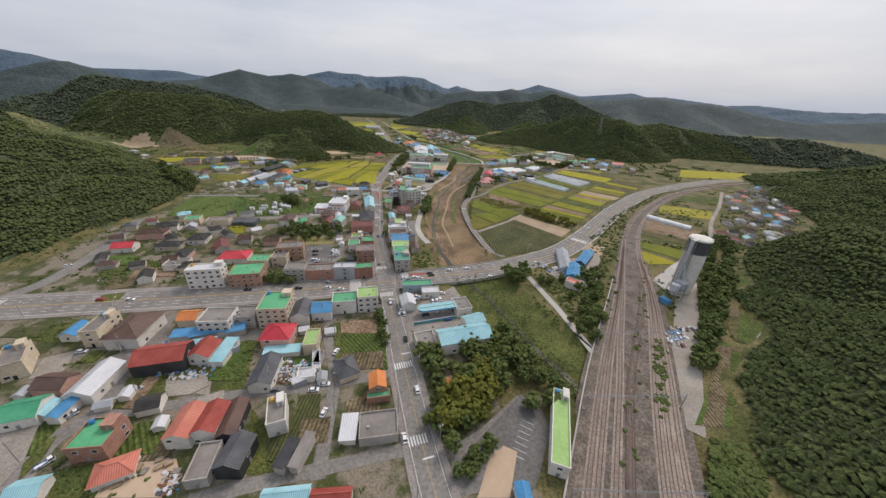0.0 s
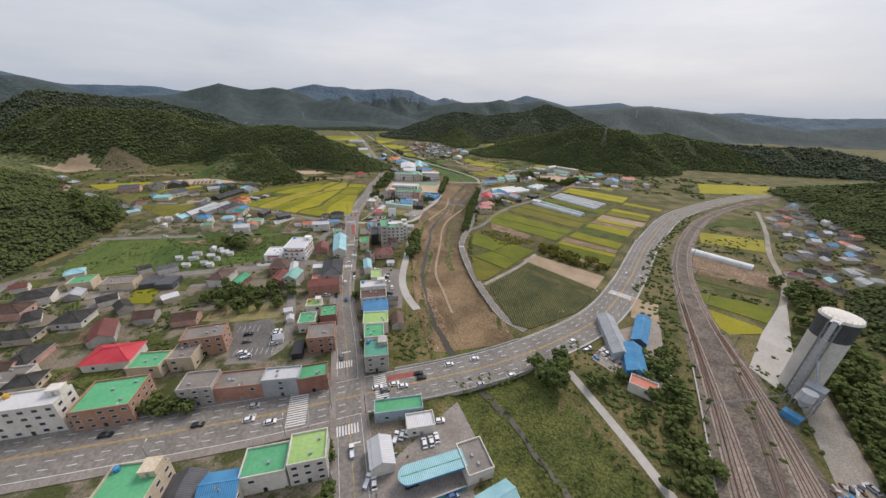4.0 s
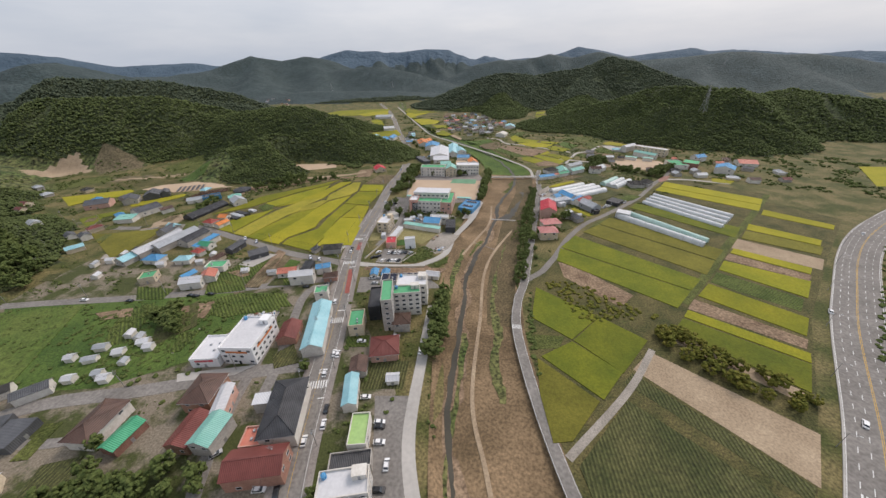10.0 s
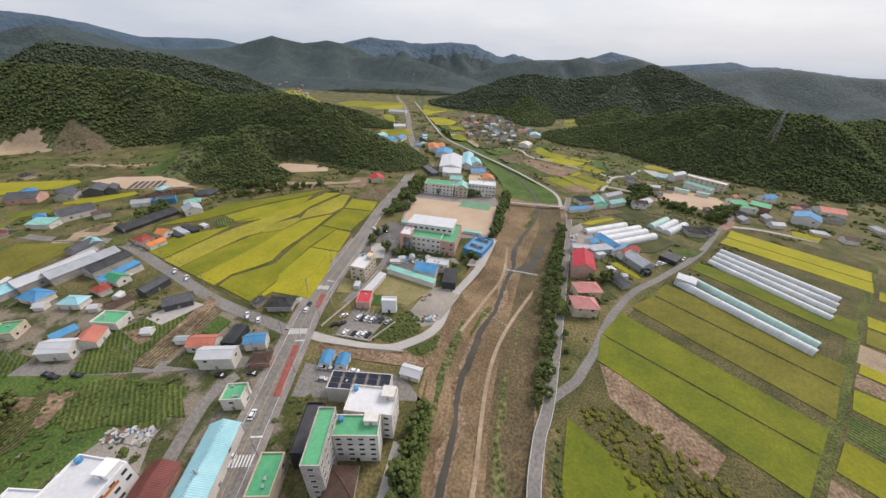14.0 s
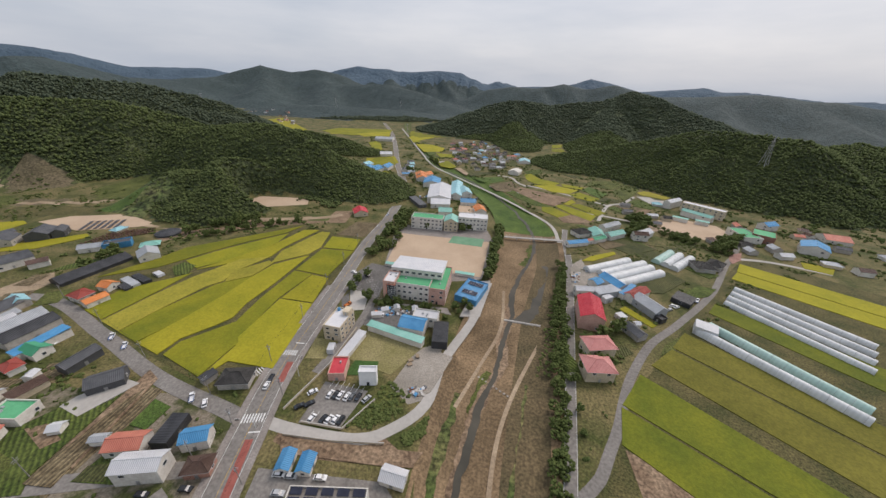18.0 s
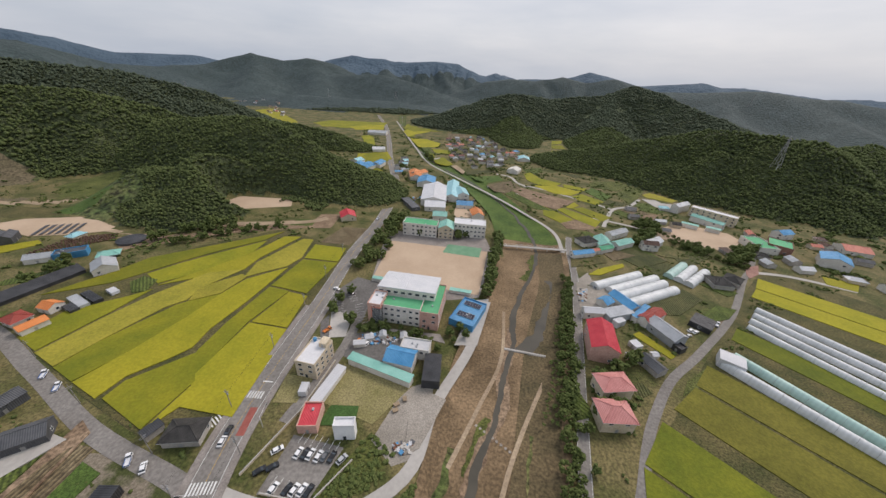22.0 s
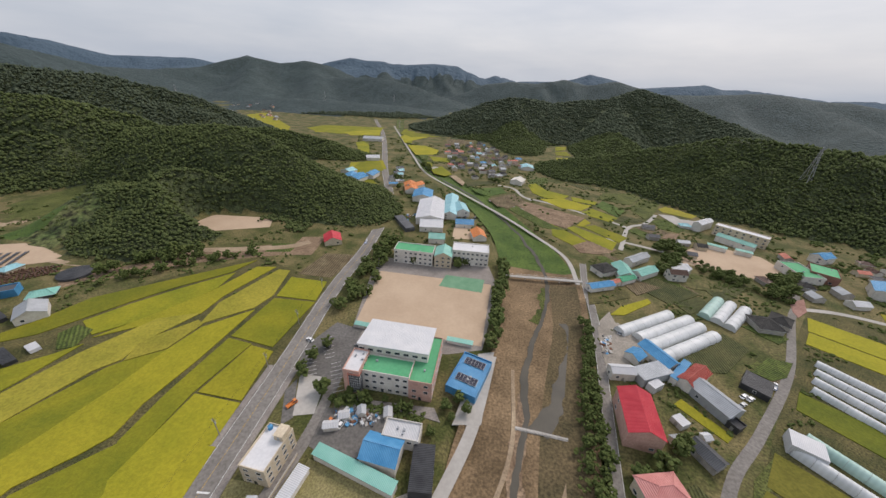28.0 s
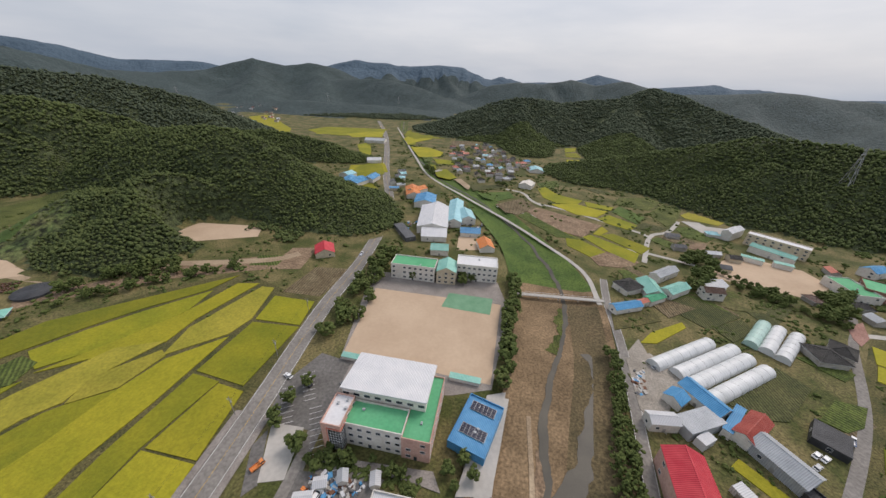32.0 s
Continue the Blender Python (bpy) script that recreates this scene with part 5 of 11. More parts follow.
def undergrowth(poly, count, size):
    """Bushes, saplings and tall weeds on ground that is neither field, yard, road nor house."""
    rr = np.random.RandomState(count)
    p = np.array(poly, float)
    x, y = rr.uniform(p[:, 0].min(), p[:, 0].max(), count * 12), rr.uniform(p[:, 1].min(), p[:, 1].max(), count * 12)
    ok = within(x, y, poly) & (fbm(x, y, 46, 9) > 0.12)
    for q in FIELDS:
        ok &= ~within(x, y, q)
    for x0, x1, y0, y1 in YARDS:
        ok &= ~((x > x0 - 1) & (x < x1 + 1) & (y > y0 - 1) & (y < y1 + 1))
    for a, b, r in PLACED:
        ok &= (x - a) ** 2 + (y - b) ** 2 > (0.75 * r + size) ** 2
    x, y = x[ok], y[ok]
    lines = np.concatenate([curve_pts(q, 6.0) for q in LANES] + [curve_pts(q, 4.0) for q in ROADS])
    wide = np.concatenate([np.full(len(curve_pts(q, 6.0)), 5.0) for q in LANES] + [np.full(len(curve_pts(q, 4.0)), w) for q, w in zip(ROADS, (9.5, 13.5, 4.5))])
    free = np.array([np.all((lines[:, 0] - a) ** 2 + (lines[:, 1] - b) ** 2 > (wide + size) ** 2) for a, b in zip(x, y)], bool)
    rail = np.array([(25, 10), (62, 5), (79, 54), (109, 114), (143, 185), (162, 242), (190, 299), (236, 364), (318, 451), (312, 458), (228, 371), (180, 305), (149, 245), (115, 180), (75, 111), (46, 52)], float).tolist()
    free &= ~within(x, y, rail) & (river_depth(x, y) < 0.01)
    x, y = x[free][:count], y[free][:count]
    n = len(x)
    r = size * (0.35 + 0.9 * rr.uniform(size=n) ** 2)
    cs, rs = [], []
    for k in range(2):
        off = rr.normal(size=(n, 2)) * r[:, None] * 0.6
        cs.append(np.stack([x + off[:, 0], y + off[:, 1], land(x, y) + r * rr.uniform(0.2, 0.7, n)], 1))
        rs.append(r * rr.uniform(0.6, 1.0, n))
    tagged(put("undergrowth", clumps("undergrowth", np.concatenate(cs), np.concatenate(rs), "leaves_street", count, 0.75, 0.4)), "scattered bushes, saplings and tall weeds on open ground", "undergrowth", kind="stuff")


def stalls(x, y, turn, count, width=2.5, depth=5.0):
    """White lines between parking bays in one row."""
    top = tagged(new("parking_bays"), "row of parking bays in white paint on asphalt", "parking bays")
    top.matrix_world = pose(x, y, 0.42, 0, 0, turn)
    me = mesh_of("bay_line", [(-0.08, 0, 0), (0.08, 0, 0), (0.08, depth, 0), (-0.08, depth, 0)], [(0, 1, 2, 3)], "paint_white")
    for k in range(count + 1):
        put("bay_line", me, top, pose(k * width, 0, 0))



def debris(name, poly, count, size=0.9):
    """Stacked and scattered scrap: crates, sheets, sacks and pipes, as one heap."""
    rng = random.Random(count + int(poly[0][1] * 5))
    sh = Shell()
    for x, y in spots(poly, count, size * 0.5, rng):
        w, d, h = (rng.uniform(0.25, 1.3) * size for _ in range(3))
        a, z = rng.uniform(0, 3.14), rng.uniform(0, 0.25)
        c, s = math.cos(a), math.sin(a)
        b = Shell().box(-w, -d, -0.1, w, d, h)
        k = rng.choice((0, 0, 1, 1, 2, 3, 4))
        sh.add([(x + u * c - v * s, y + u * s + v * c, q + z * u + 0.1) for u, v, q in b.v], b.f, k)
    tagged(put("scrap_heap", sh.mesh("scrap_heap", "metal_white", "concrete", "rust", "metal_slate", "metal_blue")), "scattered crates, sheets and building scrap on bare ground", "scrap", kind="stuff")


def canopy(x, y, w, d, turn):
    """A filling station's canopy: a long roof with a rounded end on columns."""
    top = tagged(new("station_canopy"), "long pale blue station canopy with a blue edge on columns", "canopy")
    top.matrix_world = pose(x, y, 0, 0, 0, turn)
    rim = [(w / 2, -d / 2), (w / 2, d / 2)] + [(-w / 2 + d / 2 + d / 2 * math.cos(radians(a)), d / 2 * math.sin(radians(a))) for a in range(90, 271, 18)]
    n = len(rim)
    for nm, z0, z1, k, m in (("fascia", 4.4, 5.2, 1.0, "metal_blue"), ("roof", 5.2, 5.35, 1.01, "metal_paleblue")):
        put(nm, Shell().add([(u * k, v * k, z0) for u, v in rim] + [(u * k, v * k, z1) for u, v in rim], [tuple(reversed(range(n))), tuple(range(n, 2 * n))] + [(i, (i + 1) % n, n + (i + 1) % n, n + i) for i in range(n)]).mesh(nm, m), top)
    put("roof_rib", Shell().box(-w / 2 + 1, -0.15, 5.34, w / 2 - 0.3, 0.15, 5.6).mesh("roof_rib", "metal_teal"), top)
    for u in (-w / 2 + 4, 0, w / 2 - 3):
        put("column", Shell().box(-0.25, -0.25, 0, 0.25, 0.25, 4.4).mesh("column", "frame_white"), top, pose(u, 0, 0))
        put("pump", Shell().box(-0.4, -0.3, 0, 0.4, 0.3, 1.6).box(-0.6, -0.5, 0, 0.6, 0.5, 0.15).mesh("pump", "metal_red"), top, pose(u + 2, 0, 0))


def yard_wall(a, b, height, lower, upper, label):
    """A straight painted wall in two bands."""
    top = tagged(new("yard_wall"), label, "wall")
    for nm, z0, z1, t, m in (("lower_band", -0.2, height * 0.5, 0.16, lower), ("upper_band", height * 0.5, height, 0.15, upper), ("coping", height, height + 0.08, 0.22, "concrete")):
        v = Vector(b) - Vector(a)
        n = Vector((-v.y, v.x)).normalized() * t
        q = [Vector(a) - n, Vector(b) - n, Vector(b) + n, Vector(a) + n]
        put(nm, Shell().add([(p.x, p.y, z) for z in (z0, z1) for p in q], [(3, 2, 1, 0), (4, 5, 6, 7), (0, 1, 5, 4), (1, 2, 6, 5), (2, 3, 7, 6), (3, 0, 4, 7)]).mesh(nm, m), top)


def dome_end(x, y, w, d, h, turn):
    """The white end house of a double greenhouse, round-roofed."""
    house(x, y, w, d, h, turn, "arc", "metal_white", "metal_white", plain=True, name="greenhouse_porch", label="white round-roofed porch house at the greenhouse end")


def play_frame(x, y):
    """A small playground frame with a slide and a swing."""
    top = tagged(new("playground_frame"), "orange and blue playground frame with a slide on sand", "playground")
    top.matrix_world = pose(x, y, 0.2, 0, 0, 25)
    for u, v in ((-1, -1), (1, -1), (1, 1), (-1, 1)):
        put("post", Shell().tube(u, v, 0, 3.0, 0.1, 0.1, 6).mesh("post", "metal_orange"), top)
    put("platform", Shell().box(-1.1, -1.1, 1.4, 1.1, 1.1, 1.55).mesh("platform", "metal_blue"), top)
    put("roof", Shell().add([(-1.4, -1.4, 3.0), (1.4, -1.4, 3.0), (1.4, 1.4, 3.0), (-1.4, 1.4, 3.0), (0, 0, 4.0)], [(0, 1, 4), (1, 2, 4), (2, 3, 4), (3, 0, 4), (3, 2, 1, 0)]).mesh("roof", "metal_orange"), top)
    put("slide", Shell().add([(-0.5, -1.1, 1.5), (0.5, -1.1, 1.5), (0.5, -4.6, 0.2), (-0.5, -4.6, 0.2), (-0.5, -1.1, 1.4), (0.5, -1.1, 1.4), (0.5, -4.6, 0.1), (-0.5, -4.6, 0.1)], [(3, 2, 1, 0), (4, 5, 6, 7), (0, 1, 5, 4), (1, 2, 6, 5), (2, 3, 7, 6), (3, 0, 4, 7)]).mesh("slide", "car_blue"), top)


def storage_jars(name, poly, count):
    """Rows of round-bellied brown earthenware jars standing in the open."""
    rng = random.Random(count)
    sh = Shell()
    for x, y in spots(poly, count, 1.5, rng):
        h = rng.uniform(0.9, 1.3)
        for z0, z1, r0, r1 in ((0.1, 0.45, 0.32, 0.62), (0.45, 0.75, 0.62, 0.6), (0.75, 1.0, 0.6, 0.36)):
            sh.tube(x, y, z0 * h, z1 * h, r0 * h, r1 * h, 8)
    tagged(put("storage_jars", sh.mesh("storage_jars", "jar_glaze")), "rows of round brown glazed earthenware jars on bare ground", "jars", kind="stuff")


def drying_rack(x, y, turn):
    """A long slanting grey panel on short posts."""
    top = tagged(new("drying_rack"), "low grey slanting drying rack on bare ground", "drying rack", group="racks on the sand")
    PLACED.append((x, y, 11))
    top.matrix_world = pose(x, y, float(land(x, y)), 0, 0, turn)
    put("panel", Shell().add([(-1.5, -10, 0.5), (1.5, -10, 1.0), (1.5, 10, 1.0), (-1.5, 10, 0.5), (-1.5, -10, 0.4), (1.5, -10, 0.9), (1.5, 10, 0.9), (-1.5, 10, 0.4)],
                             [(0, 1, 2, 3), (7, 6, 5, 4), (0, 4, 5, 1), (1, 5, 6, 2), (2, 6, 7, 3), (3, 7, 4, 0)]).mesh("panel", "metal_slate"), top)
    for px in (-1.3, 1.3):
        for py in (-9, 0, 9):
            put("post", Shell().box(-0.06, -0.06, -0.2, 0.06, 0.06, 0.65 + px * 0.16 - 0.05).mesh("post", "steel"), top, pose(px, py, 0))


def netted_dome(x, y, r):
    """A round low roof under black netting, with a rim."""
    top = tagged(new("netted_dome"), "round low roof covered in black netting among the farm sheds", "shed")
    PLACED.append((x, y, r))
    top.matrix_world = pose(x, y, float(land(x, y)))
    put("roof", Shell().tube(0, 0, 1.6, 2.5, r, r * 0.72, 28).tube(0, 0, 2.5, 3.0, r * 0.72, r * 0.38, 28).tube(0, 0, 3.0, 3.2, r * 0.38, 0.2, 28).mesh("roof", "metal_black"), top)
    put("wall", Shell().tube(0, 0, -0.3, 1.6, r * 0.97, r * 0.97, 28).mesh("wall", "metal_slate"), top)


def timber(name, poly, count):
    """Stacks of sawn boards and pallets in a builder's yard."""
    rng = random.Random(count)
    for x, y in spots(poly, count, 2.6, rng):
        top = tagged(new("timber_stack"), "stack of pale weathered boards on bare ground", "timber stack", group="stacks in the builder's yard")
        top.matrix_world = pose(x, y, 0.3, 0, 0, rng.choice((10, 100, 40)) + rng.uniform(-8, 8))
        for k in range(rng.randint(2, 4)):
            put("layer", Shell().box(-1.2 + 0.05 * k, -0.9, 0, 1.2, 0.9 - 0.06 * k, 0.32).mesh("layer", rng.choice(("soil_pale", "paving", "soil_pale"))), top, pose(0, 0, k * 0.33, 0, 0, rng.uniform(-4, 4)))
# houses of the old town, south of the highway
house(-122.8, 59.5, 11.7, 11.5, 7.0, 9, 'flat', 'deck_green', 'brick_pink', hut=1)
house(-130.5, 97.4, 19.9, 13.0, 7.0, 17, 'gable', 'metal_red', 'metal_black')
house(-116.4, 103.7, 9.9, 11.3, 5.0, 4, 'gable', 'metal_red', 'plaster_white')
house(-107.8, 105.0, 5.7, 15.1, 3.5, 4, 'shed', 'metal_paleblue', 'plaster_white')
house(-97.0, 66.5, 8.4, 13.7, 6.0, 8, 'gable', 'metal_salmon', 'plaster_white')
house(-89.3, 68.5, 8.4, 12.6, 6.0, 8, 'gable', 'metal_red', 'plaster_white')
house(-81.9, 69.8, 6.4, 15.6, 5.0, 13, 'gable', 'metal_brown', 'metal_black')
house(-72.8, 56.7, 8.4, 11.6, 6.0, 3, 'gable', 'metal_slate', 'metal_black')
house(-82.3, 54.1, 7.0, 12.8, 4.0, 13, 'flat', 'deck_grey', 'plaster_grey')
house(-56.1, 58.2, 3.8, 9.8, 4.0, -10, 'shed', 'metal_black', 'plaster_grey')
house(-51.4, 59.7, 3.1, 11.9, 4.0, -7, 'shed', 'deck_grey', 'plaster_grey')
house(-66.2, 72.4, 6.6, 12.3, 7.0, 24, 'flat', 'deck_grey', 'plaster_white', hut=1)
house(-81.7, 93.2, 9.1, 17.1, 5.0, 10, 'gable', 'metal_slate', 'plaster_white')
house(-86.8, 116.0, 13.5, 11.7, 7.0, 6, 'hip', 'metal_crimson', 'plaster_pink')
house(-81.4, 107.8, 16.4, 4.8, 3.0, 12, 'shed', 'metal_paleblue', 'plaster_white')
house(-69.2, 114.0, 6.5, 11.8, 6.0, 11, 'flat', 'deck_lime', 'plaster_cream')
house(-159.1, 114.8, 15.0, 20.1, 7.0, 8, 'hip', 'metal_brown', 'plaster_white')
house(-187.8, 112.5, 7.3, 9.7, 4.0, 8, 'gable', 'metal_blue', 'plaster_white')
house(-173.9, 112.9, 7.6, 15.5, 9.0, 11, 'flat', 'deck_grey', 'plaster_cream', hut=1)
house(-190.4, 90.7, 8.1, 15.7, 8.0, 40, 'flat', 'deck_grey', 'plaster_cream', hut=1)
house(-163.8, 81.8, 11.7, 8.8, 4.0, 4, 'gable', 'metal_brown', 'plaster_pink')
house(-148.3, 83.6, 10.2, 18.1, 5.0, 8, 'gable', 'metal_white', 'plaster_white')
house(-160.1, 68.4, 11.3, 10.5, 5.0, 21, 'gable', 'metal_green', 'plaster_white')
house(-148.1, 70.2, 4.5, 8.6, 4.0, 4, 'gable', 'metal_blue', 'plaster_white')
house(-154.3, 70.3, 4.6, 6.7, 3.5, 4, 'gable', 'metal_paleblue', 'plaster_white')
house(-138.0, 124.6, 8.9, 8.8, 7.0, 11, 'gable', 'metal_orange', 'plaster_cream')
house(-121.9, 123.3, 15.1, 12.1, 9.0, 8, 'flat', 'deck_grey', 'plaster_white')
house(-121.8, 118.3, 15.6, 4.1, 3.5, 10, 'shed', 'metal_blue', 'plaster_white')
house(-135.0, 114.6, 9.8, 5.4, 3.5, 14, 'shed', 'metal_blue', 'plaster_white')
house(-111.1, 129.4, 11.7, 10.4, 7.0, 12, 'flat', 'deck_grey', 'plaster_grey')
house(-96.3, 134.5, 14.8, 16.9, 12.0, 9, 'flat', 'deck_green', 'plaster_cream', hut=1)
house(-83.7, 136.5, 9.6, 14.6, 6.0, 11, 'gable', 'metal_slate', 'plaster_white')
house(-73.0, 139.4, 10.8, 10.5, 6.0, 11, 'gable', 'metal_blue', 'plaster_white')
house(-62.5, 146.8, 13.5, 10.1, 8.0, 13, 'flat', 'deck_green', 'plaster_white')
house(-49.6, 150.2, 11.8, 11.0, 10.0, 14, 'flat', 'deck_lime', 'plaster_white')
house(-31.1, 90.1, 6.8, 8.1, 6.0, 14, 'gable', 'metal_orange', 'brick_pink')
house(-29.7, 85.1, 9.3, 3.5, 3.0, 14, 'flat', 'deck_green', 'brick_pink')
house(-37.8, 69.7, 5.7, 10.1, 3.0, 8, 'shed', 'metal_white', 'plaster_white')
house(-64.2, 94.2, 7.5, 5.9, 3.0, 14, 'flat', 'metal_white', 'plaster_white')
house(-63.1, 103.3, 3.4, 13.8, 3.0, 21, 'flat', 'metal_white', 'plaster_white')
house(-26.7, 71.0, 14.3, 10.9, 4.0, 12, 'flat', 'deck_grey', 'plaster_grey')
house(-50.7, 45.9, 14.0, 3.7, 4.0, 9, 'gable', 'metal_paleblue', 'plaster_white')
house(-36.5, 46.3, 12.2, 3.7, 4.0, 7, 'gable', 'metal_red', 'plaster_white')
# yard and halls beside the river
house(7.3, 122.4, 27.4, 11.8, 7.0, 18, 'gable', 'metal_paleblue', 'plaster_white')
house(-12.3, 118.2, 9.6, 11.6, 5.0, 19, 'flat', 'deck_grey', 'plaster_white')
house(13.1, 137.4, 11.7, 8.4, 5.0, 27, 'gable', 'metal_paleblue', 'plaster_white')
house(6.9, 151.3, 9.3, 11.7, 5.0, 19, 'flat', 'deck_grey', 'plaster_white')
house(-22.0, 171.8, 19.2, 6.4, 5.0, 10, 'flat', 'deck_green', 'plaster_bluegrey')
house(-25.9, 152.3, 8.1, 10.2, 5.0, 17, 'gable', 'metal_white', 'plaster_white')
house(-12.9, 165.7, 10.9, 6.7, 4.0, 12, 'flat', 'metal_white', 'plaster_white')
house(43.6, 73.9, 6.5, 33.5, 6.0, -17, 'flat', 'deck_lime', 'plaster_white', hut=1)
house(24.8, 50.2, 4.5, 5.8, 4.0, 3, 'gable', 'metal_blue', 'plaster_white')
# north side of the highway
house(-155.4, 163.8, 20.0, 9.0, 13.0, 14, 'flat', 'deck_white', 'plaster_white', floors=4, hut=1)
house(-133.8, 170.9, 18.8, 15.3, 9.0, 14, 'flat', 'deck_green', 'brick_orange', floors=3)
house(-105.0, 178.2, 12.8, 9.6, 9.0, 10, 'flat', 'deck_grey', 'plaster_grey', floors=3)
house(-89.3, 181.5, 19.4, 9.4, 7.0, 10, 'flat', 'deck_grey', 'brick_pink')
house(-73.0, 182.7, 14.6, 7.2, 9.0, 9, 'flat', 'metal_white', 'metal_silver')
house(-61.1, 185.5, 12.2, 8.0, 8.0, 16, 'flat', 'deck_green', 'brick_red')
house(-121.6, 207.4, 17.9, 10.3, 10.0, 16, 'flat', 'deck_grey', 'brick_orange', floors=3)
house(-125.0, 197.7, 10.3, 11.6, 7.0, 10, 'flat', 'deck_grey', 'plaster_cream')
house(-137.4, 192.0, 13.3, 10.2, 6.0, 8, 'flat', 'deck_green', 'plaster_cream')
house(-158.6, 197.3, 18.7, 13.0, 5.0, 12, 'hip', 'metal_crimson', 'plaster_white')
house(-247.1, 204.0, 13.5, 10.4, 4.0, 17, 'gable', 'metal_crimson', 'plaster_white')
house(-217.7, 209.7, 16.1, 8.8, 4.0, 15, 'hip', 'tile_dark', 'plaster_cream')
house(-199.3, 188.5, 9.5, 7.8, 4.0, 10, 'gable', 'tile_brown', 'plaster_pink')
house(-190.7, 183.1, 14.0, 10.4, 4.0, 13, 'flat', 'deck_grey', 'plaster_white')
house(-246.4, 228.6, 19.4, 11.0, 5.0, 16, 'hip', 'tile_brown', 'plaster_pink')
house(-246.8, 243.9, 14.6, 12.6, 5.0, 33, 'hip', 'tile_dark', 'plaster_white')
house(-213.5, 262.6, 18.4, 10.1, 5.0, 14, 'flat', 'deck_grey', 'plaster_cream')
house(-197.8, 267.2, 10.2, 11.6, 3.5, 24, 'arc', 'metal_slate', 'metal_slate')
house(-179.7, 214.1, 10.1, 16.8, 4.0, 35, 'gable', 'metal_darkred', 'plaster_grey')
house(-197.0, 196.2, 8.9, 14.7, 4.0, 13, 'hip', 'tile_dark', 'plaster_pink')
house(-206.0, 225.4, 13.4, 12.7, 4.0, 13, 'hip', 'tile_dark', 'plaster_white')
house(-236.8, 262.0, 12.3, 10.3, 5.0, 20, 'flat', 'deck_green', 'plaster_cream')
house(-169.8, 228.9, 9.6, 9.0, 4.0, 18, 'gable', 'tile_brown', 'plaster_grey')
house(-147.3, 228.2, 11.9, 8.6, 4.0, 15, 'gable', 'tile_brown', 'plaster_pink')
house(-181.4, 181.5, 10.4, 8.3, 4.0, 18, 'hip', 'tile_dark', 'plaster_cream')
# main street, east side
house(-36.0, 200.0, 11.0, 12.0, 9.0, 10, 'flat', 'deck_teal', 'plaster_grey', floors=3, hut=1)
house(-39.7, 214.2, 9.8, 10.9, 8.0, 11, 'flat', 'deck_green', 'plaster_white')
house(-41.3, 226.8, 13.4, 10.6, 7.0, 9, 'flat', 'deck_lime', 'plaster_white')
house(-43.5, 238.7, 13.8, 12.0, 7.0, 12, 'gable', 'metal_blue', 'plaster_white')
house(-48.9, 260.0, 16.0, 8.2, 9.0, 13, 'flat', 'deck_white', 'plaster_white', floors=3, hut=1)
house(-47.0, 250.6, 15.6, 10.0, 7.5, 13, 'flat', 'metal_brown', 'plaster_white', floors=3)
house(-50.6, 279.3, 6.8, 12.3, 6.0, 9, 'flat', 'deck_lime', 'plaster_white')
house(-60.3, 296.5, 5.6, 15.0, 5.0, 14, 'gable', 'metal_paleblue', 'plaster_white')
house(-61.5, 310.0, 7.4, 9.0, 4.0, 13, 'gable', 'metal_brown', 'plaster_grey')
house(-50.7, 269.3, 14.5, 5.6, 4.0, 13, 'flat', 'metal_black', 'plaster_grey')
house(-35.2, 251.0, 6.3, 3.6, 4.0, 8, 'shed', 'metal_black', 'plaster_grey')
house(-29.8, 231.0, 6.3, 10.7, 4.0, 9, 'gable', 'metal_brown', 'plaster_grey')
house(-52.1, 321.8, 12.9, 11.8, 5.0, 12, 'hip', 'metal_darkred', 'plaster_pink')
house(-44.4, 305.5, 5.4, 4.2, 3.0, 9, 'gable', 'metal_white', 'plaster_white')
# main street, west side
house(-66.0, 212.0, 13.1, 12.0, 9.0, 12, 'flat', 'deck_grey', 'brick_pink', floors=3)
house(-78.9, 226.3, 8.7, 9.6, 6.0, 12, 'flat', 'deck_green', 'plaster_white')
house(-69.0, 232.4, 8.6, 10.6, 7.0, 14, 'flat', 'deck_green', 'brick_red')
house(-80.4, 241.0, 8.8, 7.7, 6.0, 11, 'flat', 'deck_lime', 'plaster_white', hut=1)
house(-76.5, 206.3, 5.1, 10.7, 3.5, 14, 'arc', 'metal_black', 'metal_black')
house(-82.1, 264.3, 19.2, 10.2, 7.0, 13, 'gable', 'metal_darkred', 'brick_pink')
house(-82.6, 284.7, 12.7, 24.6, 8.0, 14, 'hip', 'metal_black', 'plaster_white')
house(-89.5, 274.1, 8.6, 7.8, 4.0, 11, 'flat', 'metal_salmon', 'plaster_pink')
house(-93.6, 288.3, 8.2, 4.4, 6.0, 13, 'shed', 'metal_white', 'plaster_grey')
house(-122.0, 290.3, 11.7, 13.8, 7.0, 6, 'hip', 'metal_brown', 'brick_orange')
house(-111.5, 287.1, 5.0, 13.1, 6.0, 18, 'gable', 'metal_white', 'plaster_pink')
house(-116.3, 274.2, 8.6, 13.8, 5.0, 1, 'gable', 'metal_darkred', 'brick_orange')
house(-106.3, 273.7, 8.6, 12.3, 7.0, -2, 'gable', 'metal_teal', 'plaster_grey')
house(-154.7, 273.8, 10.3, 17.0, 6.0, 2, 'hip', 'metal_brown', 'plaster_white')
house(-141.2, 270.6, 6.8, 12.1, 4.0, -6, 'gable', 'metal_green', 'brick_red')
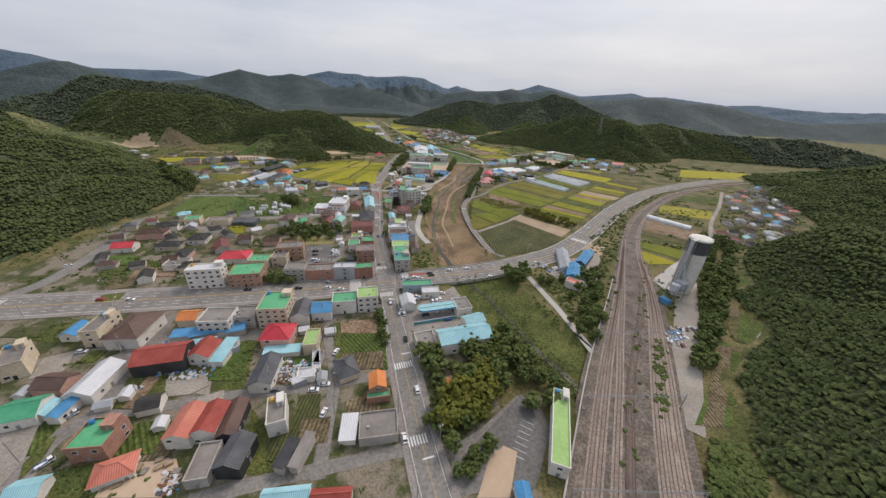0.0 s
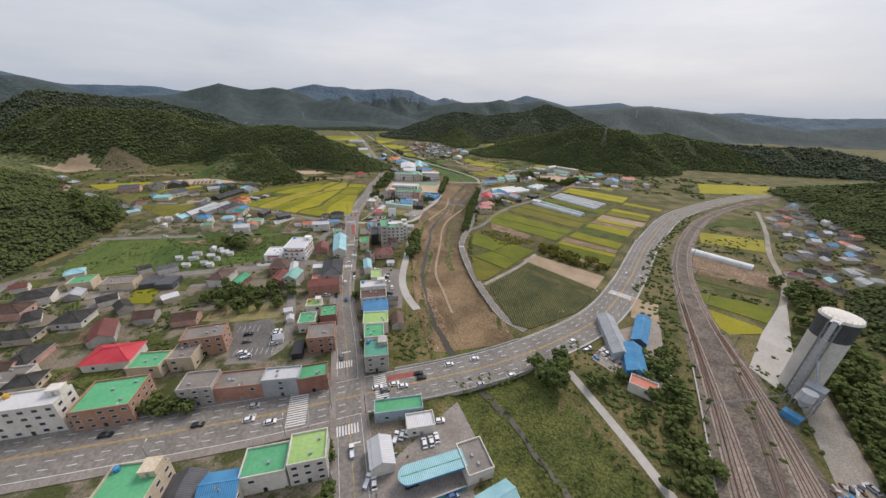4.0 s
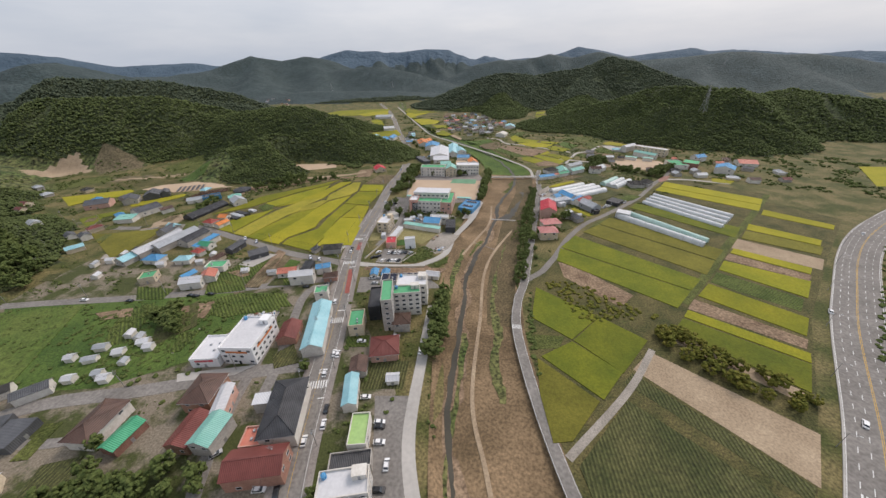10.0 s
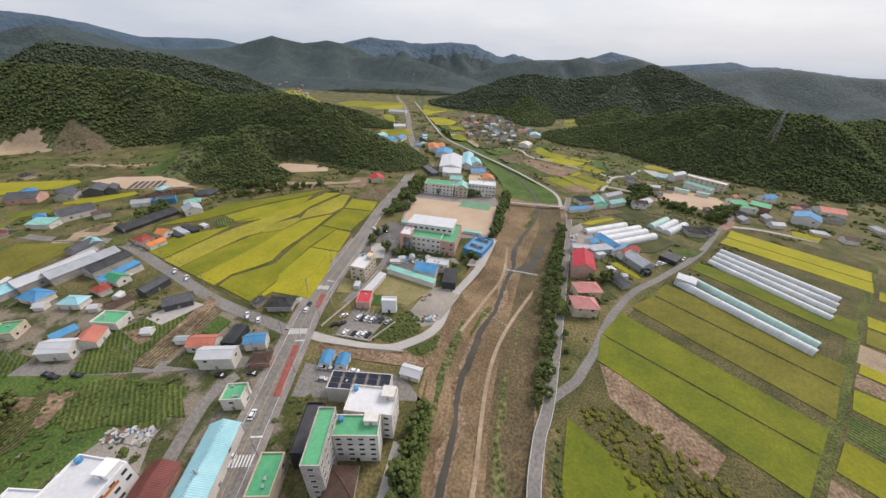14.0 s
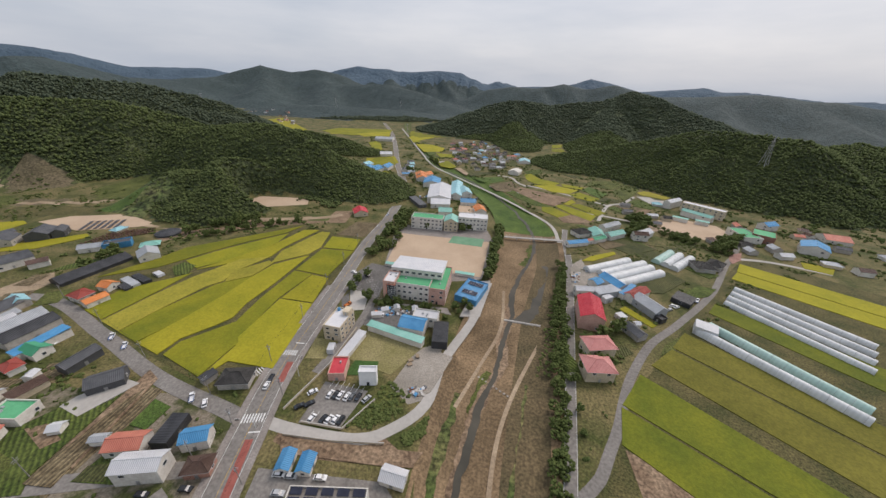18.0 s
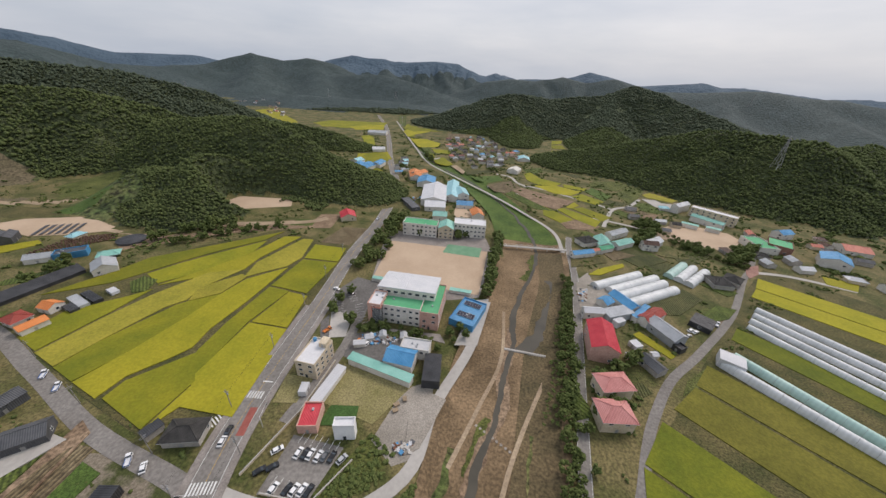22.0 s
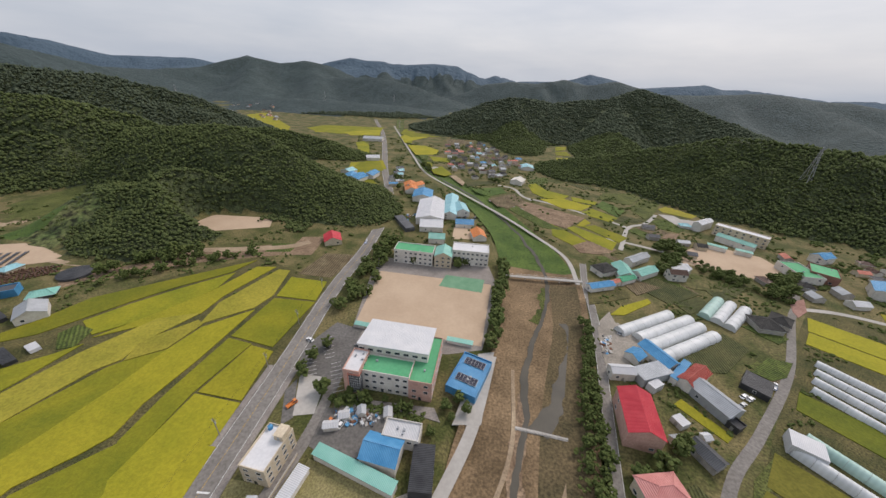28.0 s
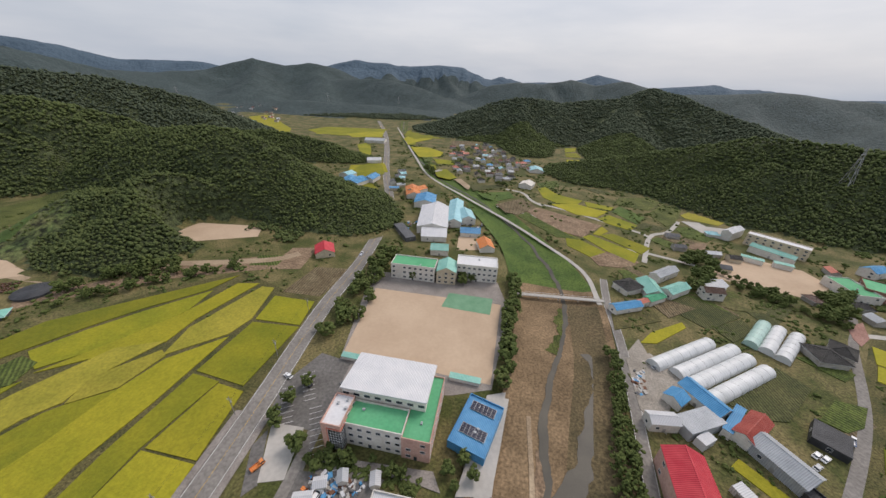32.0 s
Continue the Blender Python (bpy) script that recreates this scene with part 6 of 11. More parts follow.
house(-186.3, 266.8, 10.2, 12.2, 4.0, 9, 'arc', 'metal_slate', 'metal_slate')
house(-120.7, 319.9, 16.2, 21.9, 10.0, 3, 'flat', 'deck_white', 'plaster_bright', floors=3, hut=1, accent='panel_orange')
house(-136.6, 313.4, 13.2, 15.6, 5.0, 8, 'flat', 'deck_white', 'plaster_bright', accent='metal_crimson')
house(-91.5, 333.0, 10.0, 35.0, 6.0, 15, 'gable', 'metal_paleblue', 'plaster_white')
house(-105.4, 328.9, 9.4, 13.0, 4.0, 12, 'gable', 'metal_darkred', 'brick_pink')
# inn and its neighbours
house(-55.5, 345.7, 5.6, 18.2, 20.0, 11, 'flat', 'deck_green', 'plaster_grey', floors=6)
house(-46.8, 353.5, 14.9, 7.3, 15.0, 11, 'flat', 'deck_green', 'plaster_white', floors=5, hut=1)
house(-45.7, 364.2, 17.3, 10.6, 14.0, 5, 'flat', 'deck_white', 'plaster_white', floors=4, hut=1)
house(-55.0, 374.7, 24.9, 8.4, 8.0, 7, 'flat', 'solar', 'plaster_white', floors=2)
house(-71.3, 337.5, 7.5, 12.7, 7.0, 12, 'flat', 'deck_green', 'plaster_cream')
house(-47.7, 340.4, 8.6, 8.5, 6.0, 10, 'hip', 'tile_brown', 'plaster_grey')
house(-65.3, 353.1, 6.4, 18.2, 9.0, 11, 'flat', 'metal_black', 'metal_black')
house(-37.1, 388.3, 8.7, 5.6, 3.0, -7, 'gable', 'metal_white', 'plaster_white')
house(-76.6, 387.5, 4.8, 7.2, 3.0, 7, 'gable', 'metal_blue', 'plaster_white')
house(-69.0, 387.7, 4.9, 6.6, 3.0, 5, 'gable', 'metal_blue', 'plaster_white')
# corner by the rice fields
house(-122.2, 377.0, 14.8, 7.1, 7.0, 14, 'gable', 'metal_white', 'plaster_white')
house(-113.2, 389.6, 9.2, 6.2, 5.0, 21, 'gable', 'metal_blue', 'plaster_white')
house(-136.2, 384.0, 12.1, 7.3, 4.0, 15, 'gable', 'metal_salmon', 'plaster_white')
house(-125.8, 391.0, 6.5, 12.4, 4.0, 8, 'arc', 'metal_black', 'metal_black')
house(-104.7, 380.8, 8.2, 5.5, 4.0, 17, 'hip', 'tile_brown', 'brick_pink')
house(-101.9, 361.8, 7.7, 7.4, 6.0, 16, 'flat', 'deck_green', 'plaster_white')
house(-118.3, 417.4, 12.9, 8.6, 4.0, 13, 'hip', 'tile_dark', 'plaster_grey')
house(-131.4, 416.3, 6.1, 3.7, 3.0, 70, 'shed', 'metal_black', 'plaster_grey')
house(-193.3, 367.5, 12.6, 8.5, 5.0, 17, 'gable', 'metal_white', 'plaster_white')
house(-188.2, 375.5, 9.2, 9.7, 4.0, 25, 'gable', 'metal_salmon', 'plaster_white')
house(-191.2, 387.5, 13.0, 8.6, 4.0, 8, 'flat', 'deck_green', 'plaster_white')
house(-172.4, 407.0, 12.7, 8.8, 4.0, 40, 'gable', 'metal_slate', 'metal_slate')
house(-229.0, 371.4, 9.0, 9.1, 4.0, 25, 'flat', 'deck_green', 'plaster_cream')
house(-261.3, 414.3, 37.3, 10.0, 5.0, 79, 'gable', 'metal_white', 'plaster_grey')
house(-298.9, 520.8, 17.0, 9.0, 4.0, 41.6, 'flat', 'metal_slate', 'metal_blue')
house(-310.8, 511.0, 13.6, 8.0, 3.6, 33, 'gable', 'metal_silver', 'plaster_white')
for k in range(6):
    drying_rack(-363.5 + 4.5 * k, 548.4 + 1.95 * k, 29)
netted_dome(-283.0, 549.0, 9.5)
house(-276.0, 526.0, 12.0, 8.0, 2.2, 40, 'hip', 'metal_teal', 'metal_slate')
house(-239.8, 477.2, 16.0, 4.6, 2.0, -20, 'arc', 'metal_silver', 'metal_silver')
house(-237.0, 482.2, 16.0, 4.4, 2.0, -19, 'arc', 'metal_black', 'metal_black')
house(-237.4, 471.6, 9.5, 4.2, 1.8, -17, 'arc', 'metal_black', 'metal_black')
house(-231.6, 489.5, 7.0, 4.0, 1.8, -20, 'arc', 'metal_white', 'metal_white')
# farm sheds and yards west of the rice fields
house(-263.6, 424.5, 6.0, 24.5, 5.0, -1, 'gable', 'metal_silver', 'plaster_grey')
house(-253.9, 422.7, 10.2, 34.2, 5.0, -12, 'gable', 'metal_silver', 'plaster_grey')
house(-241.0, 426.3, 10.2, 21.2, 5.0, -9, 'gable', 'metal_black', 'plaster_grey')
house(-226.0, 421.0, 6.4, 20.2, 4.0, -11, 'shed', 'metal_blue', 'plaster_white')
house(-222.2, 416.1, 10.1, 7.4, 4.0, -7, 'gable', 'metal_green', 'plaster_white')
house(-221.1, 406.2, 8.2, 5.4, 3.5, -15, 'hip', 'metal_red', 'plaster_white')
house(-196.6, 415.0, 6.9, 14.0, 4.0, -7, 'gable', 'metal_slate', 'metal_slate')
house(-266.8, 392.7, 9.4, 12.7, 4.0, -8, 'gable', 'metal_paleblue', 'plaster_grey')
house(-266.3, 403.5, 10.2, 6.8, 4.0, -9, 'gable', 'metal_slate', 'plaster_grey')
house(-246.2, 393.8, 12.3, 8.1, 4.0, -1, 'hip', 'metal_blue', 'plaster_white')
house(-222.9, 394.5, 10.4, 6.6, 4.0, 10, 'hip', 'metal_paleblue', 'plaster_white')
house(-277.3, 439.3, 10.2, 13.1, 4.0, -0, 'gable', 'metal_slate', 'plaster_grey')
house(-277.4, 445.7, 10.3, 7.8, 4.0, -20, 'gable', 'metal_paleblue', 'plaster_grey')
house(-338.1, 480.8, 14.6, 21.1, 5.0, -20, 'gable', 'metal_slate', 'plaster_white')
house(-340.1, 460.6, 15.8, 10.1, 4.0, 15, 'shed', 'metal_teal', 'plaster_white')
house(-406.7, 494.1, 20.5, 15.5, 5.0, 30, 'gable', 'metal_slate', 'plaster_pink')
house(-381.4, 506.3, 13.0, 14.3, 5.0, 34, 'gable', 'metal_slate', 'plaster_grey')
house(-371.8, 522.8, 14.5, 17.4, 5.0, 34, 'gable', 'metal_slate', 'metal_slate')
house(-362.6, 529.3, 7.8, 13.5, 5.0, 39, 'gable', 'metal_slate', 'metal_slate')
house(-278.0, 486.0, 40.0, 12.0, 2.4, 79, 'gable', 'metal_black', 'metal_black', plain=True, name='shade_house', label='long low shade house under black netting beside the fields')
house(-250.4, 457.6, 10.0, 7.8, 4.0, -10, 'hip', 'metal_red', 'plaster_white')
house(-238.4, 455.4, 6.3, 10.8, 3.5, -15, 'gable', 'metal_orange', 'plaster_white')
house(-246.5, 469.7, 8.1, 7.4, 3.5, -4, 'gable', 'metal_orange', 'plaster_white')
house(-260.6, 510.2, 14.5, 12.5, 4.0, -38, 'gable', 'metal_silver', 'plaster_white')
# school neighbours
house(-47.2, 465.6, 13.9, 10.5, 6.0, -6, 'gable', 'metal_blue', 'plaster_white')
house(-41.5, 473.9, 14.5, 7.5, 6.0, -2, 'flat', 'metal_white', 'plaster_white')
house(-31.3, 462.3, 8.3, 16.6, 5.0, 4, 'arc', 'metal_black', 'metal_black')
house(-55.7, 458.7, 33.2, 4.0, 4.0, -15, 'shed', 'metal_teal', 'plaster_white')
house(-75.3, 446.7, 20.5, 4.0, 3.0, 80, 'shed', 'metal_white', 'plaster_white')
house(-87.1, 458.2, 9.9, 15.9, 9.0, -5, 'flat', 'deck_white', 'plaster_cream', floors=3, hut=1)
house(-59.8, 427.2, 7.9, 3.6, 8.0, 10, 'flat', 'deck_white', 'plaster_bright', floors=2)
house(-75.6, 430.7, 7.5, 10.6, 4.0, 10, 'flat', 'metal_crimson', 'plaster_pink')
house(-85.3, 443.2, 3.4, 5.4, 3.0, 9, 'arc', 'metal_white', 'metal_white')
# houses on the far bank
house(55.6, 495.6, 13.5, 22.3, 9.0, -8, 'gable', 'metal_crimson', 'plaster_pink', floors=2)
house(52.6, 466.6, 14.7, 9.6, 7.0, 13, 'hip', 'metal_pink', 'plaster_cream')
house(47.9, 450.9, 13.6, 10.4, 7.0, 6, 'hip', 'metal_pink', 'plaster_cream')
house(89.7, 568.6, 45.5, 7.5, 4.0, 31, 'arc', 'film_white', 'film_white')
house(99.7, 565.1, 47.7, 7.5, 4.0, 31, 'arc', 'film_white', 'film_white')
house(103.6, 559.1, 46.6, 7.5, 4.0, 31, 'arc', 'film_white', 'film_white')
house(107.6, 551.7, 47.1, 7.5, 4.0, 31, 'arc', 'film_white', 'film_white')
house(142.6, 593.6, 31.1, 7.0, 4.0, 45, 'arc', 'film_green', 'film_green')
house(148.1, 589.5, 31.8, 7.0, 4.0, 45, 'arc', 'film_white', 'film_white')
house(153.6, 584.6, 33.7, 7.0, 4.0, 43, 'arc', 'film_white', 'film_white')
house(97.6, 629.9, 12.4, 19.1, 4.0, -0, 'gable', 'metal_teal', 'plaster_white')
house(165.8, 579.6, 13.9, 13.3, 4.0, -2, 'hip', 'tile_dark', 'plaster_grey')
house(245.7, 657.9, 16.5, 26.4, 6.0, 0, 'flat', 'deck_green', 'plaster_white')
house(147.2, 474.5, 65.8, 5.0, 4.0, -53, 'arc', 'film_green', 'film_green')
house(139.4, 468.1, 67.8, 5.0, 4.0, -50, 'arc', 'film_white', 'film_white')
house(193.9, 524.3, 67.9, 4.0, 3.0, -50, 'arc', 'film_white', 'film_white')
house(187.3, 517.1, 67.8, 4.0, 3.0, -51, 'arc', 'film_white', 'film_white')
house(180.8, 510.3, 67.8, 4.0, 3.0, -52, 'arc', 'film_white', 'film_white')
house(174.2, 503.1, 67.5, 4.0, 3.0, -53, 'arc', 'film_white', 'film_white')
house(82.8, 537.6, 18.1, 8.9, 5.0, -61, 'gable', 'metal_blue', 'plaster_white')
house(71.1, 536.6, 7.5, 7.8, 4.0, -52, 'gable', 'metal_blue', 'plaster_white')
house(74.5, 525.2, 8.6, 19.0, 5.0, -66, 'arc', 'metal_silver', 'metal_silver')
house(73.2, 517.5, 3.9, 7.0, 4.0, -58, 'arc', 'metal_white', 'metal_white')
house(59.0, 523.0, 5.9, 11.6, 5.0, -85, 'gable', 'metal_white', 'plaster_white')
house(94.5, 525.1, 7.4, 18.2, 5.0, -52, 'gable', 'metal_red', 'plaster_white')
house(89.3, 528.0, 3.0, 17.1, 4.5, -45, 'shed', 'metal_blue', 'plaster_white')
house(178.7, 585.2, 10.1, 12.9, 4.0, -44, 'hip', 'tile_dark', 'plaster_grey')
house(263.7, 658.8, 21.6, 17.1, 7.0, -125, 'flat', 'deck_green', 'brick_red')
house(291.1, 692.3, 10.4, 16.2, 6.0, -68, 'gable', 'metal_blue', 'plaster_white')
house(143.5, 639.0, 9.7, 19.2, 5.0, -49, 'gable', 'metal_white', 'plaster_white')
house(113.7, 630.3, 8.4, 20.7, 5.0, -56, 'gable', 'metal_teal', 'plaster_white')
house(72.7, 604.1, 6.6, 20.1, 4.0, -67, 'gable', 'metal_blue', 'plaster_white')
house(86.3, 611.8, 3.9, 11.4, 4.0, -60, 'gable', 'metal_salmon', 'plaster_white')
house(83.1, 629.5, 12.2, 15.8, 4.5, -61, 'hip', 'tile_dark', 'plaster_white')
house(116.4, 652.8, 7.7, 24.7, 5.0, -53, 'gable', 'metal_silver', 'plaster_white')
house(97.5, 512.8, 17.9, 10.7, 5.0, -62, 'gable', 'metal_silver', 'metal_silver')
house(125.8, 527.1, 11.3, 12.9, 3.5, -42, 'arc', 'metal_black', 'metal_black')
house(78.8, 485.4, 11.3, 7.1, 3.5, -61, 'gable', 'metal_slate', 'plaster_grey')
house(76.2, 499.6, 5.3, 5.0, 3.0, -64, 'arc', 'metal_white', 'metal_white')
house(100.0, 501.6, 4.7, 5.4, 2.8, -59, 'flat', 'metal_black', 'metal_black')
house(290.8, 635.9, 20.1, 19.0, 7.0, -127, 'gable', 'metal_blue', 'plaster_white')
house(337.8, 671.2, 17.6, 20.5, 4.0, -103, 'gable', 'metal_salmon', 'plaster_white')
# workshops beside the river, upstream
house(-86.8, 767.3, 22.7, 29.3, 6.0, 6, 'gable', 'metal_blue', 'plaster_white')
house(-68.8, 716.3, 27.5, 55.7, 7.0, 6, 'gable', 'metal_white', 'plaster_white')
house(-49.9, 737.9, 14.5, 61.7, 6.0, 3, 'gable', 'metal_paleblue', 'plaster_white')
house(-38.5, 729.5, 15.0, 24.7, 6.0, 14, 'gable', 'metal_paleblue', 'plaster_white')
house(-69.5, 735.9, 16.8, 32.5, 6.0, 4, 'gable', 'metal_white', 'plaster_white')
house(-63.1, 682.8, 21.8, 20.6, 5.0, 8, 'gable', 'metal_white', 'plaster_white')
house(-53.7, 654.5, 13.9, 11.1, 5.0, 5, 'gable', 'metal_teal', 'plaster_white')
house(-17.3, 671.0, 12.2, 17.0, 4.0, 13, 'gable', 'metal_orange', 'plaster_white')
house(-31.8, 695.1, 17.7, 11.4, 4.0, 6, 'gable', 'metal_blue', 'plaster_white')
house(-107.6, 795.3, 16.4, 33.8, 5.0, 16, 'gable', 'metal_orange', 'plaster_white')
house(-90.0, 682.5, 32.7, 9.0, 4.0, -56, 'arc', 'metal_slate', 'metal_slate')
house(-141.1, 633.4, 13.8, 15.4, 4.0, 28, 'gable', 'metal_crimson', 'plaster_cream')
house(-196.5, 818.9, 17.2, 32.1, 4.0, 17, 'gable', 'metal_blue', 'plaster_white')
# workshop by the highway and the rail side
house(91.4, 202.0, 8.7, 21.2, 5.0, -22, 'gable', 'metal_blue', 'metal_blue')
house(90.7, 222.3, 8.8, 34.3, 4.0, -11, 'gable', 'metal_silver', 'metal_silver')
house(108.5, 225.6, 7.5, 27.3, 5.0, -35, 'gable', 'metal_blue', 'metal_slate')
house(240.4, 331.9, 43.5, 9.0, 4.0, -48, 'arc', 'film_white', 'film_white')
# the school and its halls
school(-72.0, 498.0)
house(-16.6, 507.9, 14.8, 23.4, 3.8, -19, 'flat', 'solar_blue', 'metal_blue', name='canopy', plain=True)
house(-65.8, 616.5, 30.3, 13.0, 11.0, -1, 'flat', 'deck_green', 'plaster_white', floors=3)
house(-43.0, 617.0, 13.0, 15.0, 10.0, 2, 'gable', 'metal_teal', 'plaster_cream', floors=3)
house(-22.5, 624.4, 28.2, 14.0, 12.0, 1, 'flat', 'deck_white', 'plaster_white', floors=3)
house(243.6, 726.2, 42.9, 11.0, 10.0, -43, 'flat', 'deck_white', 'plaster_cream', floors=3)
house(229.3, 709.9, 30.3, 8.0, 6.0, -50, 'gable', 'metal_teal', 'plaster_white')
house(205.0, 696.2, 14.6, 4.0, 4.0, -29, 'shed', 'metal_teal', 'plaster_white')
house(224.5, 690.0, 12.1, 4.0, 4.0, -24, 'shed', 'metal_teal', 'plaster_white')
# cars
park(-80.5, 167.1, 17, 'white')
park(-71.7, 166.3, 17, 'white')
park(-98.5, 164.5, 13, 'black')
park(-128.9, 159.7, 13, 'black')
park(12.2, 203.6, 18, 'white')
park(-0.7, 199.3, 18, 'white')
park(28.7, 193.3, 26, 'white')
park(13.3, 187.5, 18, 'silver')
park(-33.0, 184.3, 17, 'white')
park(-29.5, 182.8, 17, 'grey')
park(-25.7, 186.4, 17, 'white')
park(-21.8, 185.5, 17, 'white')
park(-15.2, 193.1, 17, 'black')
park(-13.7, 190.4, 17, 'black')
park(-53.9, 202.7, 106, 'grey')
park(-81.7, 173.6, 17, 'silver')
park(-77.0, 306.7, 102, 'white')
park(-68.8, 289.4, 102, 'black')
park(-67.2, 282.9, 102, 'white')
park(-71.9, 276.0, 102, 'white')
park(-65.6, 253.9, 108, 'blue')
park(-77.3, 318.7, 102, 'white')
park(-79.4, 258.9, 10, 'white')
park(-73.1, 258.5, 110, 'black')
park(-54.2, 296.2, 10, 'white')
park(-45.2, 285.8, 5, 'white')
park(-44.8, 284.1, 5, 'black')
park(-43.2, 278.1, 5, 'white')
park(-39.1, 262.6, 5, 'black')
park(-38.1, 258.5, 5, 'grey')
park(-38.5, 270.6, 95, 'white')
park(-102.4, 268.4, 45, 'silver')
park(-94.1, 221.6, 20, 'white')
park(-93.7, 219.2, 20, 'white')
park(-93.0, 216.4, 20, 'grey')
park(-91.9, 213.6, 20, 'white')
park(-91.4, 211.4, 20, 'white')
park(-108.0, 218.1, 20, 'black')
park(-105.8, 212.4, 20, 'grey')
park(-103.7, 204.1, 20, 'white')
park(-100.2, 201.3, 20, 'truck_white')
park(-74.1, 417.7, 80, 'white')
park(-71.6, 417.8, 80, 'black')
park(-69.5, 417.9, 80, 'white')
park(-66.4, 417.7, 80, 'white')
park(-64.2, 418.2, 80, 'grey')
park(-61.5, 418.3, 80, 'black')
park(-57.6, 418.0, 60, 'silver')
park(-76.4, 405.4, 75, 'white')
park(-71.8, 405.9, 75, 'black')
park(-69.3, 406.1, 75, 'white')
park(-66.7, 406.5, 75, 'white')
park(-64.5, 406.6, 75, 'black')
park(-84.3, 409.9, 45, 'black')
park(-80.7, 411.7, 45, 'black')
park(-82.3, 417.5, 45, 'white')
park(-104.7, 421.5, 100, 'black')
park(-104.1, 417.3, 100, 'white')
park(-77.1, 383.6, 5, 'white')
park(-72.8, 383.7, 5, 'silver')
park(-74.1, 378.1, 5, 'silver')
park(-62.5, 384.8, 5, 'white')
park(-42.6, 378.6, 80, 'white')
park(-131.0, 406.0, 125, 'truck_white')
park(-123.8, 404.7, 125, 'white')
park(-200.3, 431.8, 125, 'truck_white')
park(-187.7, 427.3, 125, 'truck_white')
park(-117.4, 370.9, 5, 'black')
park(-104.9, 374.5, 5, 'black')
park(-221.2, 348.6, 5, 'black')
park(-183.1, 356.3, 5, 'black')
park(-174.9, 359.0, 5, 'black')
park(-92.6, 357.7, 102, 'white')
park(-75.3, 318.3, 102, 'white')
park(-66.3, 327.5, 5, 'white')
park(-56.0, 329.3, 5, 'white')
park(-49.5, 332.5, 5, 'silver')
park(-34.6, 323.6, 80, 'white')
park(-88.7, 341.2, 102, 'truck_white')
park(-103.3, 519.0, 160, 'white')
park(-92.3, 516.2, 160, 'black')
park(-76.4, 519.1, 160, 'grey')
park(-112.7, 636.7, 89, 'truck_white')
park(-92.2, 481.2, 60, 'truck_orange')
park(76.5, 559.1, 30, 'white')
park(71.3, 556.3, 30, 'silver')
park(115.8, 519.9, 30, 'white')
park(118.0, 518.7, 30, 'white')
park(111.9, 514.6, 30, 'silver')
park(135.8, 528.7, 50, 'truck_white')
park(-67.7, 475.8, 75, 'white')
park(-72.9, 475.2, 70, 'truck_orange')
park(-131.4, 82.5, 60, 'silver')
park(-174.6, 101.6, 15, 'white')
park(-145.7, 69.7, 60, 'truck_white')
park(-135.7, 52.2, 60, 'truck_white')
park(-13.9, 90.7, 108, 'white')
park(-16.4, 68.4, 108, 'white')
park(-23.2, 122.7, 107, 'black')
park(-54.9, 90.9, 10, 'white')
park(-50.4, 77.1, 85, 'white')
park(-52.0, 99.2, 80, 'white')
park(-56.4, 110.9, 80, 'white')
park(-58.6, 87.6, 10, 'white')
park(-79.1, 86.7, 10, 'white')
park(-74.6, 86.5, 10, 'grey')
park(-189.2, 143.2, 12, 'white')
park(-205.2, 141.6, 12, 'red')
park(-262.2, 176.4, 60, 'white')
park(-88.0, 127.3, 10, 'white')
park(-97.2, 138.0, 80, 'white')
park(-5.4, 168.3, 10, 'white')
park(-21.9, 160.7, 80, 'truck_white')
park(-19.5, 161.9, 80, 'white')
park(-17.5, 163.1, 80, 'white')
park(-29.4, 145.0, 80, 'truck_white')
park(-36.9, 154.9, 108, 'truck_white')
park(73.3, 212.7, 20, 'truck_white')
park(82.6, 210.0, 20, 'white')
park(59.2, 203.2, 26, 'truck_orange')
park(67.4, 219.0, 34, 'white')
park(140.8, 301.3, 48, 'white')
park(293.5, 470.6, 45, 'white')
park(186.2, 369.8, 52, 'white')
park(-224.1, 422.9, 10, 'white')
park(-251.4, 347.4, 5, 'white')
park(-186.9, 356.8, 5, 'black')
# the town's own ground
area('town_ground', [(-300, 95), (-285, 190), (-305, 300), (-300, 392), (-130, 408), (-108, 402), (-42, 300), (-36, 205), (-14, 178), (8, 130), (30, 60), (42, 0), (-200, -30), (-290, 40)], z=0.02)
# rice fields west of the main street
area('bund', [(-239.4, 448.9), (-272.4, 485.6), (-257.2, 513.6), (-219.6, 562.3), (-183.5, 596.6), (-148.1, 583.1), (-118.1, 576.7), (-112.2, 503.0), (-104.7, 427.0), (-133.5, 413.4), (-167.4, 423.4)], z=0.05)
area('rice_green', [(-266.2, 480.4), (-251.6, 507.9), (-246.1, 528.6), (-215.7, 556.8), (-182.5, 589.3), (-189.7, 572.0), (-210.4, 549.3), (-223.0, 531.6), (-234.2, 512.7), (-242.5, 498.8)], z=0.4)
area('rice_green', [(-229.2, 510.9), (-219.3, 527.1), (-206.7, 544.3), (-185.9, 570.2), (-185.3, 551.5), (-199.9, 521.1), (-215.3, 503.8)], z=0.4)
area('rice_green', [(-237.5, 449.3), (-237.3, 468.5), (-217.8, 487.3), (-213.0, 494.8), (-216.5, 472.7), (-221.2, 444.0)], z=0.4)
area('crop_green', [(-232.1, 500.2), (-229.9, 507.9), (-218.1, 505.9), (-214.6, 493.6), (-220.9, 490.7)], z=0.4)
